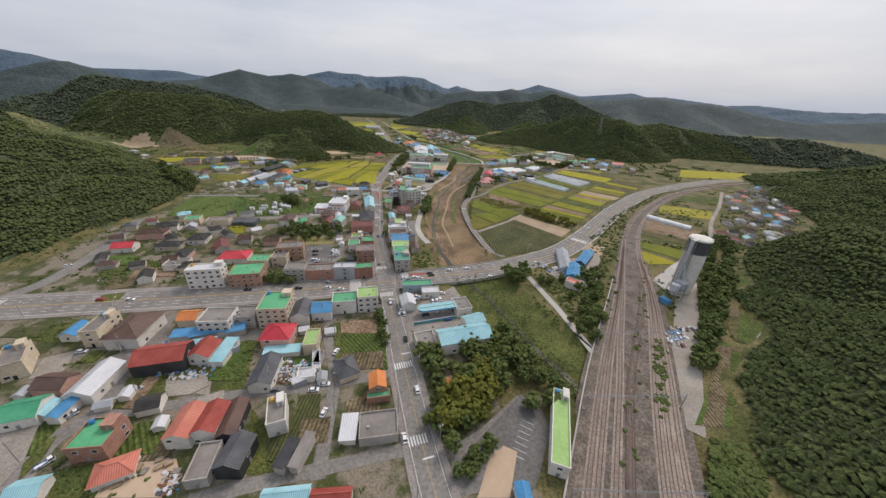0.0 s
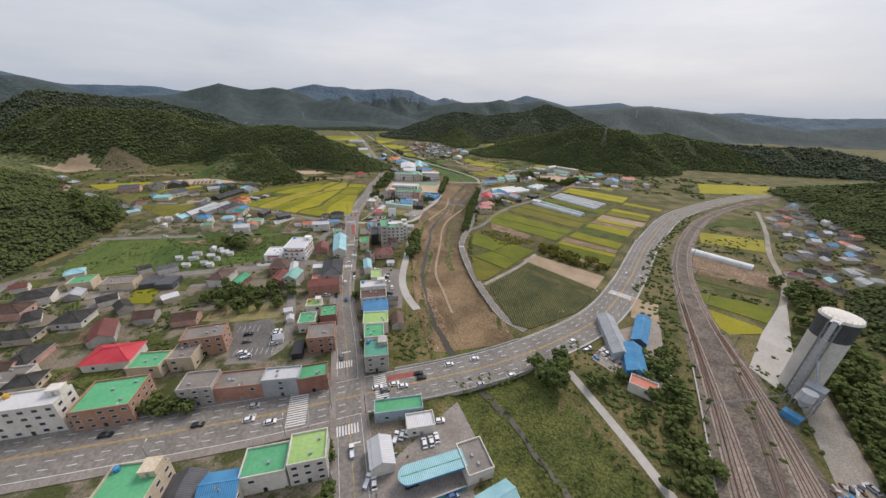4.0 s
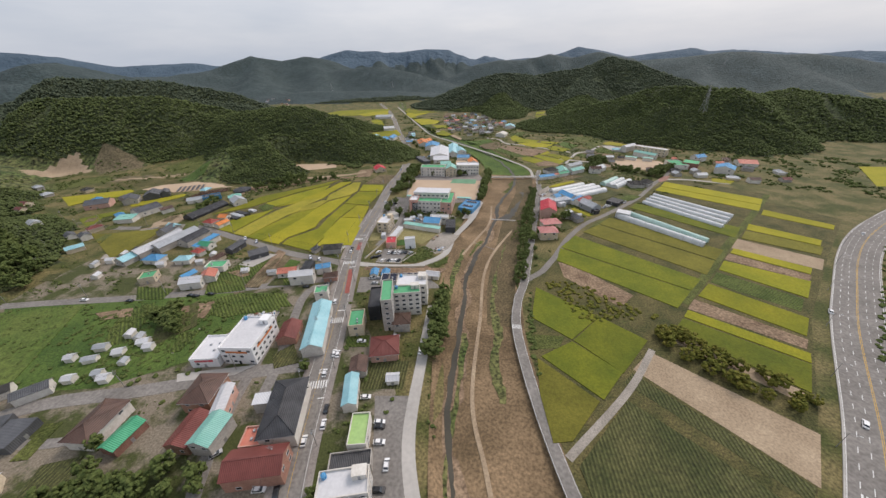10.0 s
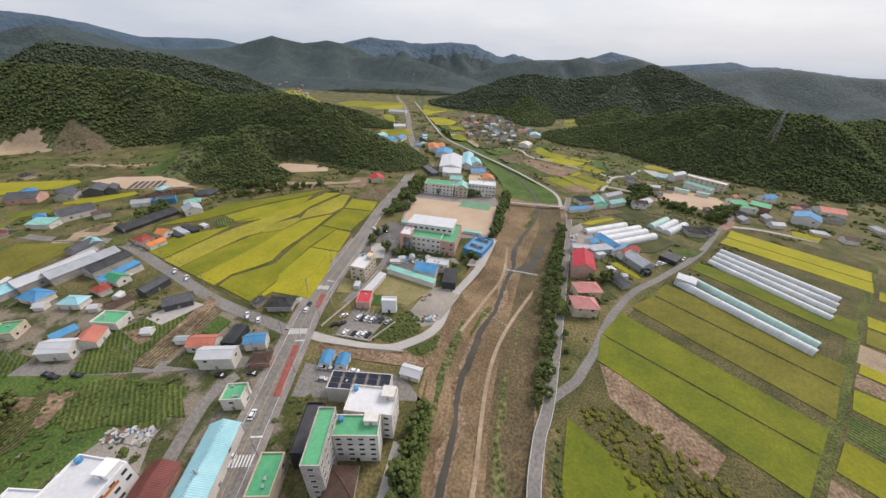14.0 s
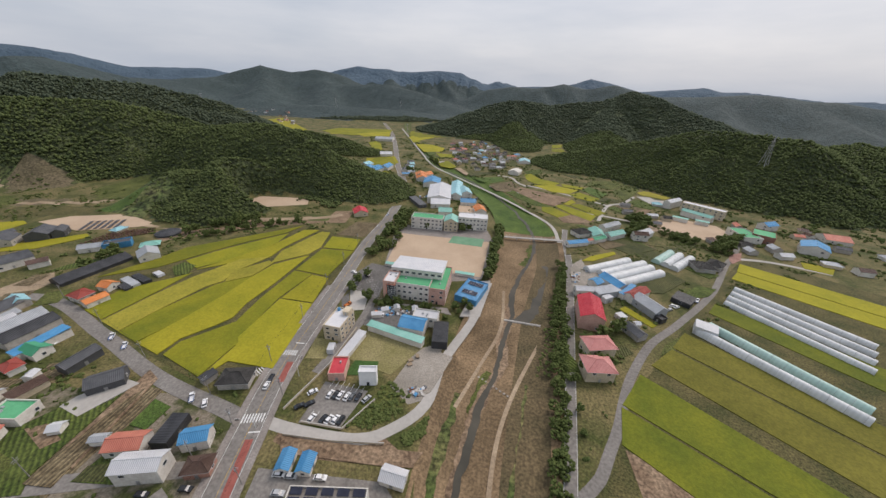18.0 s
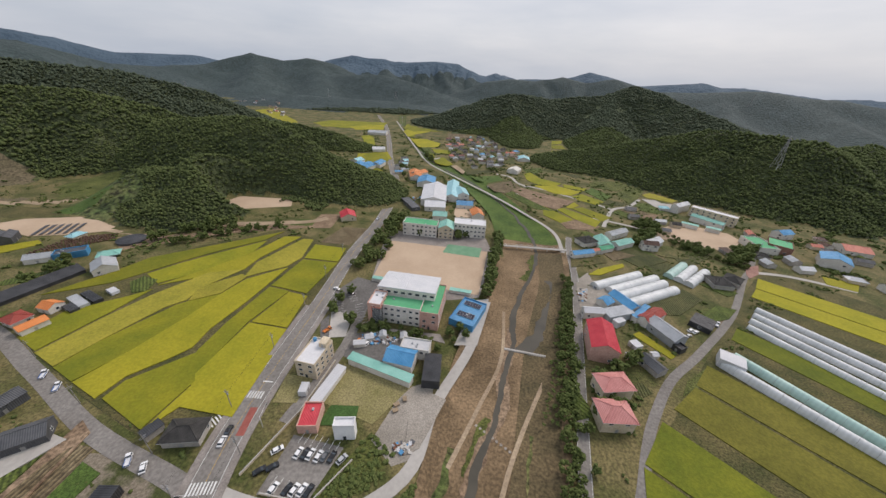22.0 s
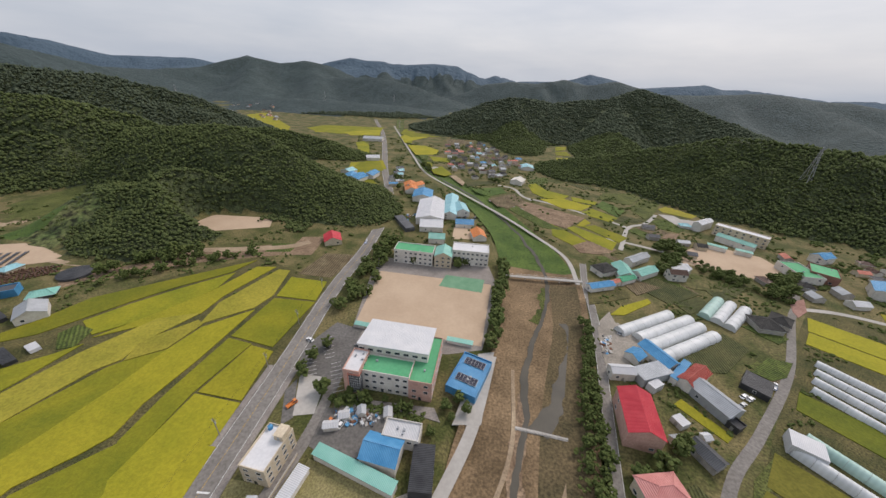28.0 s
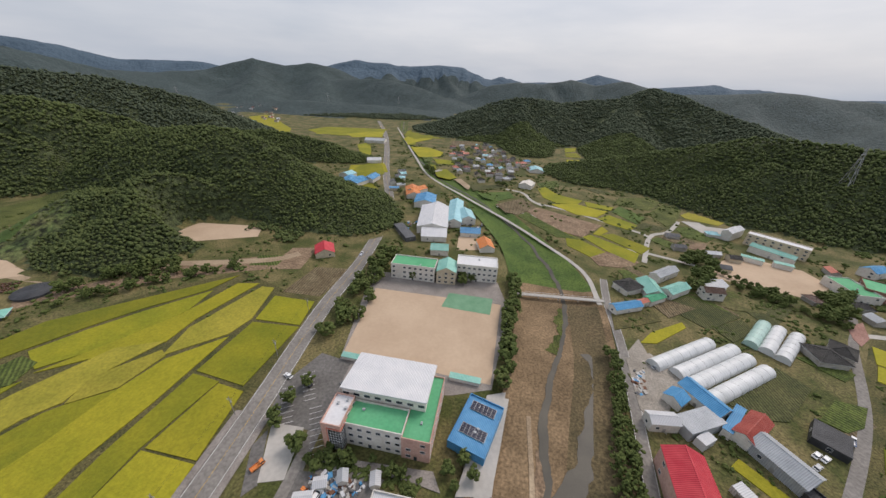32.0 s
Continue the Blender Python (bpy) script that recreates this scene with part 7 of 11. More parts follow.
area('rice_pale', [(-217.9, 442.4), (-212.6, 468.7), (-206.5, 490.5), (-193.3, 518.7), (-176.1, 527.3), (-186.8, 503.7), (-185.8, 490.9), (-192.1, 482.8), (-199.5, 455.6), (-202.8, 437.6)], z=0.4)
area('rice_gold', [(-211.8, 501.9), (-197.0, 523.8), (-183.4, 548.4), (-175.1, 580.9), (-164.0, 583.5), (-175.5, 545.6), (-175.8, 528.4), (-192.7, 517.9)], z=0.4)
area('rice_green', [(-200.2, 436.6), (-197.0, 453.2), (-185.3, 484.9), (-181.9, 488.6), (-170.0, 498.9), (-172.8, 479.6), (-178.4, 453.4), (-186.3, 432.1)], z=0.4)
area('rice_pale', [(-182.5, 491.6), (-185.5, 503.1), (-171.4, 521.5), (-168.1, 519.4), (-171.5, 501.1)], z=0.4)
area('rice_pale', [(-168.0, 521.3), (-170.5, 539.0), (-158.2, 580.7), (-151.5, 580.9), (-146.4, 552.1), (-149.9, 539.3)], z=0.4)
area('rice_gold', [(-183.6, 431.2), (-176.7, 451.5), (-170.9, 477.2), (-168.2, 500.1), (-164.1, 517.4), (-147.9, 535.5), (-151.1, 496.5), (-154.6, 471.2), (-153.1, 457.8), (-157.5, 450.4), (-167.5, 437.5), (-168.5, 426.5)], z=0.4)
area('rice_green', [(-141.8, 553.1), (-144.2, 573.3), (-119.8, 572.5), (-117.5, 553.0)], z=0.4)
area('rice_green', [(-144.5, 515.3), (-141.7, 548.7), (-117.2, 549.7), (-120.5, 511.8)], z=0.4)
area('rice_green', [(-146.5, 456.3), (-147.0, 477.3), (-144.8, 511.8), (-132.4, 510.1), (-138.9, 479.6), (-137.9, 443.6)], z=0.4)
area('rice_gold', [(-134.7, 481.1), (-130.0, 508.9), (-118.7, 507.2), (-115.4, 480.3)], z=0.4)
area('rice_gold', [(-136.7, 441.9), (-135.4, 478.3), (-115.0, 477.2), (-113.8, 461.0), (-118.0, 460.2), (-120.1, 440.0), (-134.9, 439.0)], z=0.4)
area('rice_green', [(-163.7, 426.6), (-162.9, 434.6), (-147.0, 454.0), (-136.4, 439.6), (-138.5, 417.8)], z=0.4)
area('rice_gold', [(-136.4, 416.8), (-133.7, 437.8), (-118.7, 438.9), (-116.5, 458.8), (-111.5, 458.7), (-108.6, 427.8), (-132.1, 428.7)], z=0.4)
area('soil_rows', [(-142.4, 580.3), (-136.6, 611.1), (-110.9, 614.1), (-119.4, 580.3)], z=0.1)
# fields of the east bank
area('bund', [(21.1, 379.4), (45.0, 413.5), (63.3, 441.3), (112.5, 497.3), (190.8, 583.7), (220.7, 613.3), (288.3, 559.0), (226.2, 490.8), (174.9, 437.7), (138.9, 400.6), (93.4, 358.3), (45.7, 349.6)], z=0.05)
area('bund', [(19.7, 340.8), (29.0, 388.3), (71.3, 351.4), (143.4, 401.8), (268.9, 538.3), (303.0, 498.3), (240.8, 435.9), (172.4, 364.2), (130.9, 308.9), (84.2, 251.1), (27.1, 246.5), (19.4, 290.5)], z=0.04)
area('rice_gold', [(205.2, 596.6), (272.3, 544.8), (260.0, 529.3), (193.3, 581.2)], z=0.35, grow=0.0)
area('rice_gold', [(192.7, 579.9), (259.4, 528.3), (248.0, 514.0), (181.4, 567.8)], z=0.35, grow=0.0)
area('rice_deep', [(146.7, 527.9), (208.7, 476.7), (192.9, 458.3), (136.6, 516.5)], z=0.35, grow=0.0)
area('rice_olive', [(109.9, 492.3), (171.9, 436.9), (158.1, 422.4), (96.7, 477.7)], z=0.35, grow=0.0)
area('rice_olive', [(95.5, 476.1), (156.9, 421.3), (141.4, 402.9), (78.9, 461.7)], z=0.35, grow=0.0)
area('rice_deep', [(70.6, 454.2), (134.6, 397.3), (122.6, 384.8), (55.3, 434.3)], z=0.35, grow=0.0)
area('rice_deep', [(54.5, 433.0), (121.7, 384.0), (106.1, 367.1), (48.6, 414.9)], z=0.35, grow=0.0)
area('soil', [(49.5, 412.5), (60.4, 406.5), (85.6, 377.3), (74.7, 366.2), (49.7, 394.4)], z=0.1, grow=0.3)
area('rice_deep', [(29.3, 381.4), (59.6, 356.1), (41.0, 337.6), (23.0, 352.9)], z=0.35, grow=0.0)
area('rice_deep', [(60.2, 356.1), (78.4, 339.8), (59.0, 318.2), (41.7, 337.1)], z=0.35, grow=0.0)
area('rice_deep', [(40.7, 336.3), (58.8, 318.6), (46.0, 303.8), (23.8, 325.3)], z=0.35, grow=0.0)
area('weeds', [(19.0, 340.1), (38.0, 339.7), (33.4, 331.5), (21.6, 329.5)], z=0.1, grow=0.0)
area('rice_olive', [(21.8, 324.0), (44.1, 302.8), (29.0, 285.1), (21.7, 283.7), (19.9, 304.9)], z=0.35, grow=0.0)
area('rice_gold', [(254.0, 517.1), (286.5, 485.8), (278.2, 477.0), (244.0, 505.4)], z=0.35, grow=0.0)
area('rice_gold', [(220.3, 484.9), (253.5, 457.4), (245.2, 448.2), (211.2, 473.6)], z=0.35, grow=0.0)
area('rice_olive', [(209.1, 471.4), (245.8, 446.6), (233.9, 434.2), (197.0, 457.5)], z=0.35, grow=0.0)
area('soil_pale', [(193.7, 456.0), (230.8, 428.1), (218.4, 414.4), (180.5, 441.5)], z=0.1, grow=0.3)
area('rice_gold', [(180.9, 440.5), (213.9, 416.0), (207.0, 408.2), (174.3, 433.5)], z=0.35, grow=0.0)
area('soil', [(173.1, 432.3), (205.9, 406.9), (199.9, 400.4), (165.3, 424.1)], z=0.1, grow=0.3)
area('rice_green', [(163.2, 422.0), (200.4, 399.7), (184.7, 381.9), (152.9, 410.0)], z=0.35, grow=0.0)
area('crop_green', [(149.9, 407.1), (181.9, 381.0), (171.3, 369.1), (138.9, 394.7)], z=0.1, grow=0.0)
area('rice_green', [(136.8, 392.9), (170.5, 363.4), (158.5, 349.4), (123.6, 379.6)], z=0.35, grow=0.0)
area('soil', [(119.7, 375.9), (156.8, 346.9), (151.4, 340.7), (111.8, 367.1)], z=0.1, grow=0.3)
area('rice_green', [(110.7, 365.8), (150.7, 337.4), (146.3, 331.3), (105.6, 359.7)], z=0.35, grow=0.0)
area('rice_deep', [(104.5, 358.4), (145.6, 330.4), (133.0, 314.5), (94.5, 348.0)], z=0.35, grow=0.0)
area('soil_pale', [(92.4, 345.7), (131.4, 314.3), (124.6, 310.5), (89.5, 341.7)], z=0.1, grow=0.3)
area('soil_pale', [(65.0, 321.0), (76.2, 331.7), (120.4, 295.8), (105.7, 277.4)], z=0.1)
area('crop_rows', [(57.7, 313.5), (63.1, 318.9), (104.4, 276.8), (99.7, 271.7)], z=0.1)
area('crop_rows', [(29.2, 276.3), (55.6, 304.3), (98.7, 265.0), (80.8, 246.7), (46.5, 229.2), (37.6, 232.8)], z=0.4)
# fields beyond the railway and up the valley
area('rice_gold', [(170.1, 254.5), (187.6, 235.2), (185.4, 230.9), (163.5, 229.0), (163.2, 238.1)], z=0.3)
area('rice_deep', [(178.0, 276.6), (216.1, 257.8), (197.9, 240.6), (172.8, 262.5)], z=0.3)
area('crop_green', [(196.7, 306.8), (237.4, 278.1), (226.9, 267.9), (185.3, 289.1)], z=0.1)
area('soil', [(217.9, 341.4), (251.6, 302.5), (241.4, 282.2), (198.9, 309.8)], z=0.1)
area('rice_pale', [(274.1, 402.7), (327.7, 384.7), (300.2, 352.1), (255.0, 373.1)], z=0.3)
area('crop_green', [(339.1, 454.4), (388.8, 450.7), (364.4, 422.9), (300.2, 426.5)], z=0.1)
area('rice_gold', [(466.2, 665.5), (594.5, 661.5), (542.5, 594.4), (414.3, 588.7)], z=0.3)
area('rice_gold', [(-233.4, 913.2), (-188.9, 941.4), (-166.9, 887.3), (-214.9, 851.6)], z=0.3)
area('rice_gold', [(-465.2, 1252.6), (-411.8, 1269.4), (-376.9, 1190.7), (-426.1, 1176.1)], z=0.3)
area('rice_gold', [(-406.8, 1272.1), (-353.5, 1276.8), (-323.6, 1197.4), (-372.3, 1193.0)], z=0.3)
area('rice_green', [(-348.4, 1279.5), (-298.6, 1305.6), (-277.6, 1200.8), (-320.1, 1199.2)], z=0.3)
area('rice_green', [(-285.8, 1084.0), (-265.9, 1092.5), (-228.7, 992.5), (-236.1, 964.8)], z=0.3)
area('rice_gold', [(-219.1, 1192.1), (-223.4, 1410.0), (-157.2, 1220.6), (-194.8, 1130.4)], z=0.3)
area('rice_green', [(-220.8, 1439.8), (-188.1, 1429.4), (-126.3, 1244.1), (-150.9, 1223.6)], z=0.3)
area('sand_field', [(173.2, 686.5), (199.7, 707.5), (239.4, 689.1), (242.2, 666.5), (211.5, 643.0), (156.3, 660.8)], z=0.1)
area('sand_field', [(-278.0, 640.0), (-274.0, 662.0), (-217.0, 668.0), (-208.0, 648.0), (-252.0, 628.0)], z=0.1)
area('rice_gold', [(79.7, 509.7), (83.8, 512.7), (96.3, 497.1), (92.7, 494.3)], z=0.3)
area('soil_rows', [(130.2, 526.3), (154.0, 548.5), (153.7, 539.1)], z=0.1)
area('rice_gold', [(264.0, 611.2), (283.8, 604.7), (271.9, 592.7), (257.2, 599.5)], z=0.3)
# plots and yards in the town
area('crop_green', [(-52.1, 101.6), (-60.9, 134.4), (-37.8, 139.0), (-29.2, 101.5)], z=0.3)
area('crop_rows', [(-59.4, 69.7), (-64.2, 84.9), (-55.0, 86.4), (-49.5, 68.0)], z=0.07)
area('crop_green', [(-115.3, 54.8), (-118.4, 68.3), (-107.4, 70.9), (-100.2, 56.6)], z=0.3)
area('gravel', [(-118.9, 84.0), (-119.8, 94.8), (-107.3, 94.8), (-100.9, 82.4)], z=0.07)
area('gravel', [(-110.0, 45.4), (-109.7, 55.1), (-97.3, 56.8), (-88.6, 48.2), (-95.2, 43.0)], z=0.07)
area('gravel', [(-18.2, 123.9), (-22.2, 145.7), (1.4, 151.8), (11.0, 133.3)], z=0.07)
area('weeds', [(-131.1, 74.9), (-136.8, 93.6), (-122.2, 94.7), (-116.8, 81.3)], z=0.07)
area('weeds', [(-99.2, 85.4), (-115.0, 115.9), (-98.5, 115.2), (-88.7, 86.1)], z=0.07)
area('weeds', [(-68.2, 52.8), (-80.6, 78.2), (-66.7, 66.9), (-55.2, 51.7)], z=0.07)
area('asphalt', [(1.7, 66.7), (12.9, 74.2), (30.5, 91.3), (41.6, 90.6), (28.8, 54.5), (1.8, 49.7)], z=0.1)
area('sand_field', [(10.2, 50.1), (16.5, 65.4), (25.3, 68.1), (21.4, 50.7)], z=0.13)
area('weeds', [(-208.5, 108.2), (-215.1, 116.2), (-188.3, 128.0), (-186.4, 106.0)], z=0.07)
area('gravel', [(-148.7, 41.7), (-166.5, 60.8), (-154.7, 64.9), (-143.6, 64.5), (-134.0, 45.7)], z=0.07)
area('asphalt_dark', [(-108.1, 200.5), (-120.4, 226.6), (-102.9, 232.6), (-89.0, 215.8), (-89.8, 199.2)], z=0.12)
area('grass_lush', [(-275.5, 277.1), (-290.7, 325.3), (-260.8, 333.6), (-187.5, 295.6), (-231.8, 275.6)], z=0.07)
area('crop_green', [(-183.4, 182.7), (-171.3, 194.8), (-152.6, 197.2), (-161.7, 180.3)], z=0.3)
area('lawn', [(-140.2, 228.8), (-140.3, 240.3), (-114.0, 245.9), (-94.8, 235.3), (-120.9, 229.1)], z=0.15)
area('grass_lush', [(-225.1, 283.2), (-294.4, 337.2), (-218.6, 349.9), (-168.3, 360.8), (-130.7, 364.0), (-146.9, 308.6), (-175.7, 290.7)], z=0.07)
area('crop_green', [(-164.2, 357.8), (-130.7, 364.0), (-116.8, 352.0), (-157.5, 345.5)], z=0.3)
area('crop_rows', [(-61.0, 300.1), (-61.6, 315.6), (-39.4, 317.4), (-39.3, 301.9)], z=0.07)
area('asphalt', [(-37.3, 246.1), (-50.5, 297.5), (-33.3, 298.9), (-29.0, 246.8)], z=0.1)
area('gravel', [(-74.4, 246.5), (-77.5, 261.0), (-67.3, 262.9), (-66.8, 247.2)], z=0.07)
area('lawn', [(-140.6, 236.2), (-135.9, 247.1), (-119.0, 249.4), (-114.2, 238.3)], z=0.15)
area('crop_green', [(-73.5, 323.4), (-75.3, 330.5), (-63.5, 332.4), (-61.7, 324.4)], z=0.3)
area('crop_green', [(-178.2, 345.3), (-162.5, 360.0), (-126.9, 363.5), (-121.4, 353.3), (-151.0, 338.9)], z=0.3)
area('soil_rows', [(-156.9, 366.6), (-159.0, 407.6), (-147.7, 407.2), (-147.6, 366.6)], z=0.07)
area('crop_green', [(-179.2, 358.4), (-187.8, 374.4), (-169.2, 382.7), (-155.4, 365.0)], z=0.3)
area('gravel', [(-138.1, 322.2), (-148.8, 339.3), (-124.1, 346.9), (-114.7, 330.9)], z=0.07)
area('crop_green', [(-218.9, 350.5), (-231.2, 363.3), (-203.8, 362.9), (-202.2, 352.0)], z=0.3)
area('soil_rows', [(-160.1, 360.6), (-159.3, 382.6), (-154.6, 406.2), (-144.3, 400.2), (-152.1, 369.4)], z=0.07)
area('crop_green', [(-144.4, 370.7), (-143.0, 379.5), (-127.4, 383.3), (-129.9, 372.1)], z=0.3)
area('asphalt', [(-83.0, 368.0), (-85.9, 384.7), (-40.5, 387.0), (-29.6, 376.7)], z=0.1)
area('asphalt', [(-81.2, 403.2), (-79.6, 424.2), (-58.7, 422.4), (-63.7, 403.5)], z=0.1)
area('turf', [(-72.5, 429.1), (-71.0, 438.7), (-59.3, 440.1), (-58.1, 431.7)], z=0.25)
area('lawn', [(-75.9, 439.5), (-74.4, 461.2), (-38.9, 454.2), (-51.2, 433.0)], z=0.15)
area('weeds', [(-62.9, 404.4), (-50.4, 430.2), (-41.8, 418.3), (-46.9, 408.6)], z=0.07)
area('soil', [(-85.5, 395.3), (-85.6, 399.7), (-44.6, 401.0), (-31.3, 393.9), (-71.5, 391.6)], z=0.07)
area('gravel', [(-49.5, 426.8), (-42.2, 451.8), (-29.2, 458.9), (-29.7, 423.6), (-39.3, 418.7)], z=0.07)
area('asphalt_dark', [(-76.7, 465.6), (-77.4, 482.6), (-46.5, 481.2), (-47.5, 464.9), (-69.1, 462.7)], z=0.12)
area('lawn', [(-95.7, 435.8), (-97.9, 450.5), (-85.0, 450.6), (-85.9, 437.2)], z=0.15)
area('asphalt_dark', [(-100.2, 497.5), (-103.7, 514.8), (-95.2, 535.3), (-78.5, 532.1), (-78.3, 496.5)], z=0.12)
area('concrete', [(-89.2, 476.4), (-97.2, 497.2), (-83.9, 497.4), (-81.0, 478.7)], z=0.14)
area('asphalt_dark', [(-91.9, 471.7), (-99.1, 487.4), (-97.0, 494.4), (-88.7, 475.7)], z=0.12)
area('asphalt', [(-74.9, 474.5), (-73.7, 487.5), (-47.3, 484.3), (-48.9, 477.2)], z=0.1)
area('paving', [(-79.1, 513.2), (-28.0, 522.3), (-10.6, 528.5), (-7.9, 546.0), (0.8, 583.5), (-7.4, 619.5), (-96.3, 615.5), (-84.7, 531.7)], z=0.08)
area('sand_field', [(-84.9, 537.6), (-87.5, 595.4), (-5.4, 593.5), (-11.1, 530.9)], z=0.13)
area('court_green', [(-41.9, 584.4), (-38.9, 599.7), (-10.4, 598.6), (-12.0, 582.0)], z=0.17)
area('concrete', [(-22.5, 483.1), (-12.6, 525.1), (-4.2, 528.1), (-10.2, 485.1)], z=0.14)
area('sand_field', [(-40.5, 661.6), (-41.4, 689.6), (-23.1, 691.6), (-22.0, 665.9)], z=0.13)
area('gravel', [(54.2, 557.5), (71.3, 577.5), (72.2, 540.3), (60.5, 519.2), (51.4, 530.7)], z=0.07)
# lanes and tracks
lane('lane', [(-158.0, 94.8), (-154.2, 100.7), (-148.7, 109.7), (-129.1, 115.2), (-104.0, 119.3), (-74.4, 127.5), (-67.3, 139.9)], 8)
lane('lane', [(-66.4, 125.3), (-55.8, 104.9), (-50.4, 88.7), (-47.0, 70.4), (-43.6, 52.4)], 5)
lane('lane', [(-133.0, 71.0), (-113.1, 76.6), (-87.5, 84.1), (-58.3, 89.7), (-27.6, 99.9)], 5)
lane('lane', [(-139.0, 43.8), (-142.2, 61.3), (-138.1, 73.9), (-145.7, 90.6), (-149.5, 111.0), (-156.2, 130.9)], 7)
lane('lane', [(-81.6, 43.7), (-66.9, 49.0), (-45.2, 55.5), (-19.0, 63.3), (-2.5, 66.4)], 5)
lane('lane', [(-200.2, 90.5), (-185.0, 95.1), (-164.0, 105.9), (-149.6, 111.8)], 5)
lane('lane', [(-190.0, 171.1), (-192.6, 182.5), (-195.7, 195.8), (-203.9, 216.1), (-212.8, 241.9), (-221.3, 266.1)], 5)
lane('lane', [(-221.3, 266.1), (-174.7, 265.7), (-139.6, 276.8)], 4)
lane('lane', [(-108.3, 198.6), (-91.6, 203.0), (-88.0, 220.5), (-107.3, 274.7), (-114.7, 320.8)], 5)
lane('hill_road', [(-258.1, 121.7), (-259.7, 137.3), (-255.6, 163.2), (-272.6, 224.7), (-318.4, 327.2), (-338.8, 393.2), (-375.0, 459.2)], 9)
lane('side_street', [(-212.1, 263.3), (-208.1, 271.4), (-191.3, 281.6), (-158.0, 290.4), (-125.5, 300.3), (-100.5, 307.9), (-80.0, 312.4)], 7)
lane('side_street', [(-308.5, 336.0), (-271.1, 343.6), (-221.0, 352.3), (-170.2, 363.5), (-113.9, 379.3), (-98.8, 382.9)], 6)
lane('lane', [(-99.1, 290.2), (-102.8, 312.2), (-114.4, 358.6), (-111.1, 372.8)], 5)
lane('farm_road', [(-413.4, 455.2), (-330.5, 445.8), (-270.8, 453.6), (-209.6, 433.8), (-156.4, 413.9), (-113.2, 403.5), (-98.8, 399.7)], 6.5)
lane('farm_road', [(21.1, 385.6), (28.5, 393.0), (36.0, 400.0), (43.0, 411.3), (49.5, 422.0), (58.5, 440.0), (67.5, 455.0), (85.5, 478.4), (110.5, 500.5), (153.1, 542.2), (191.7, 591.8), (210.1, 612.0), (233.4, 643.2)], 4.2)
lane('bank_lane', [(-19.5, 245.9), (-27.5, 261.8), (-32.8, 283.3), (-33.5, 317.9), (-33.8, 358.9)], 5, material='concrete')
lane('bank_track', [(-97.3, 402.0), (-80.8, 400.0), (-56.2, 400.1), (-43.7, 406.1), (-31.7, 420.1), (-27.4, 445.9), (-14.0, 482.6), (-5.4, 525.1)], 5, material='concrete')
lane('gravel_track', [(420.0, 492.8), (357.4, 413.3), (301.7, 349.7), (252.8, 286.0), (193.1, 231.2)], 4, material='gravel')
lane('bank_lane', [(57.6, 197.1), (68.6, 156.9), (74.9, 126.3), (78.1, 107.0)], 4, material='concrete')
lane('bank_lane', [(58.5, 606.6), (57.0, 649.1), (33.1, 693.1), (4.9, 736.8), (-47.3, 806.5), (-103.5, 884.5), (-144.5, 989.2), (-217.9, 1192.6), (-283.9, 1376.7)], 3.4, material='concrete')
lane('farm_track', [(-6.2, 780.4), (35.3, 755.8), (84.9, 705.4), (123.2, 692.1), (152.8, 679.1)], 4, material='concrete')
lane('farm_track', [(205.4, 606.7), (235.9, 605.6), (271.9, 592.7)], 4, material='concrete')
lane('farm_track', [(26.0, 278.6), (58.0, 309.3), (78.0, 333.8)], 3, material='gravel')
lane('ditch_track', [(111.5, 371.8), (146.8, 408.8), (182.4, 448.4), (230.1, 498.1), (285.8, 558.4)], 5, material='weeds')
lane('school_lane', [(-86.2, 428.2), (-79.6, 463.7), (-78.8, 485.9), (-81.0, 524.9)], 5)
lane('silo_yard', [(182.7, 210.7), (128.7, 127.1), (97.9, 79.4)], 13, material='gravel')
lane('farm_track', [(256.0, 227.7), (219.3, 183.8), (212.5, 164.2)], 3, material='gravel')
sandpath('footpath', [(2.3, 246.1), (-3.3, 272.7), (-8.8, 300.9), (-5.7, 349.4), (0.9, 415.6), (35.3, 495.3)])
sandpath('footpath', [(5.5, 519.5), (2.7, 480.2), (-8.3, 449.5), (-19.0, 422.3)])
# woods, hedges and street trees
grove('tree', [(-12.2, 91.4), (-15.9, 115.7), (23.5, 132.0), (51.2, 102.3), (45.5, 86.6), (27.2, 94.1), (-2.5, 66.4)], 34, 'street', 4.2)
grove('tree', [(-7.2, 72.9), (1.6, 89.4), (24.6, 93.9), (15.6, 79.3)], 14, 'gold', 5)
grove('tree', [(60.0, 189.5), (91.2, 218.3), (102.4, 179.2), (82.3, 115.4), (73.7, 131.5)], 12, 'street', 3.0)
grove('tree', [(-149.6, 244.1), (-146.6, 258.8), (-103.2, 262.3), (-97.5, 256.2), (-120.1, 248.3)], 14, 'street', 3.6)
grove('tree', [(-154.6, 244.6), (-152.5, 272.2), (-111.6, 266.8), (-97.7, 235.5), (-136.0, 233.9)], 9, 'street', 3.6)
grove('tree', [(-104.7, 548.1), (-102.0, 563.0), (-101.7, 631.3), (-94.5, 652.2), (-87.4, 643.8), (-85.8, 556.4), (-91.2, 546.3)], 38, 'street', 3.8)
grove('tree', [(-82.4, 610.8), (-82.7, 626.7), (-15.3, 621.5), (-13.1, 609.7)], 14, 'street', 3.5)
grove('tree', [(-6.7, 529.2), (-2.6, 582.9), (2.5, 621.6), (6.5, 622.4), (-0.1, 563.8), (-2.9, 529.9)], 22, 'street', 4)
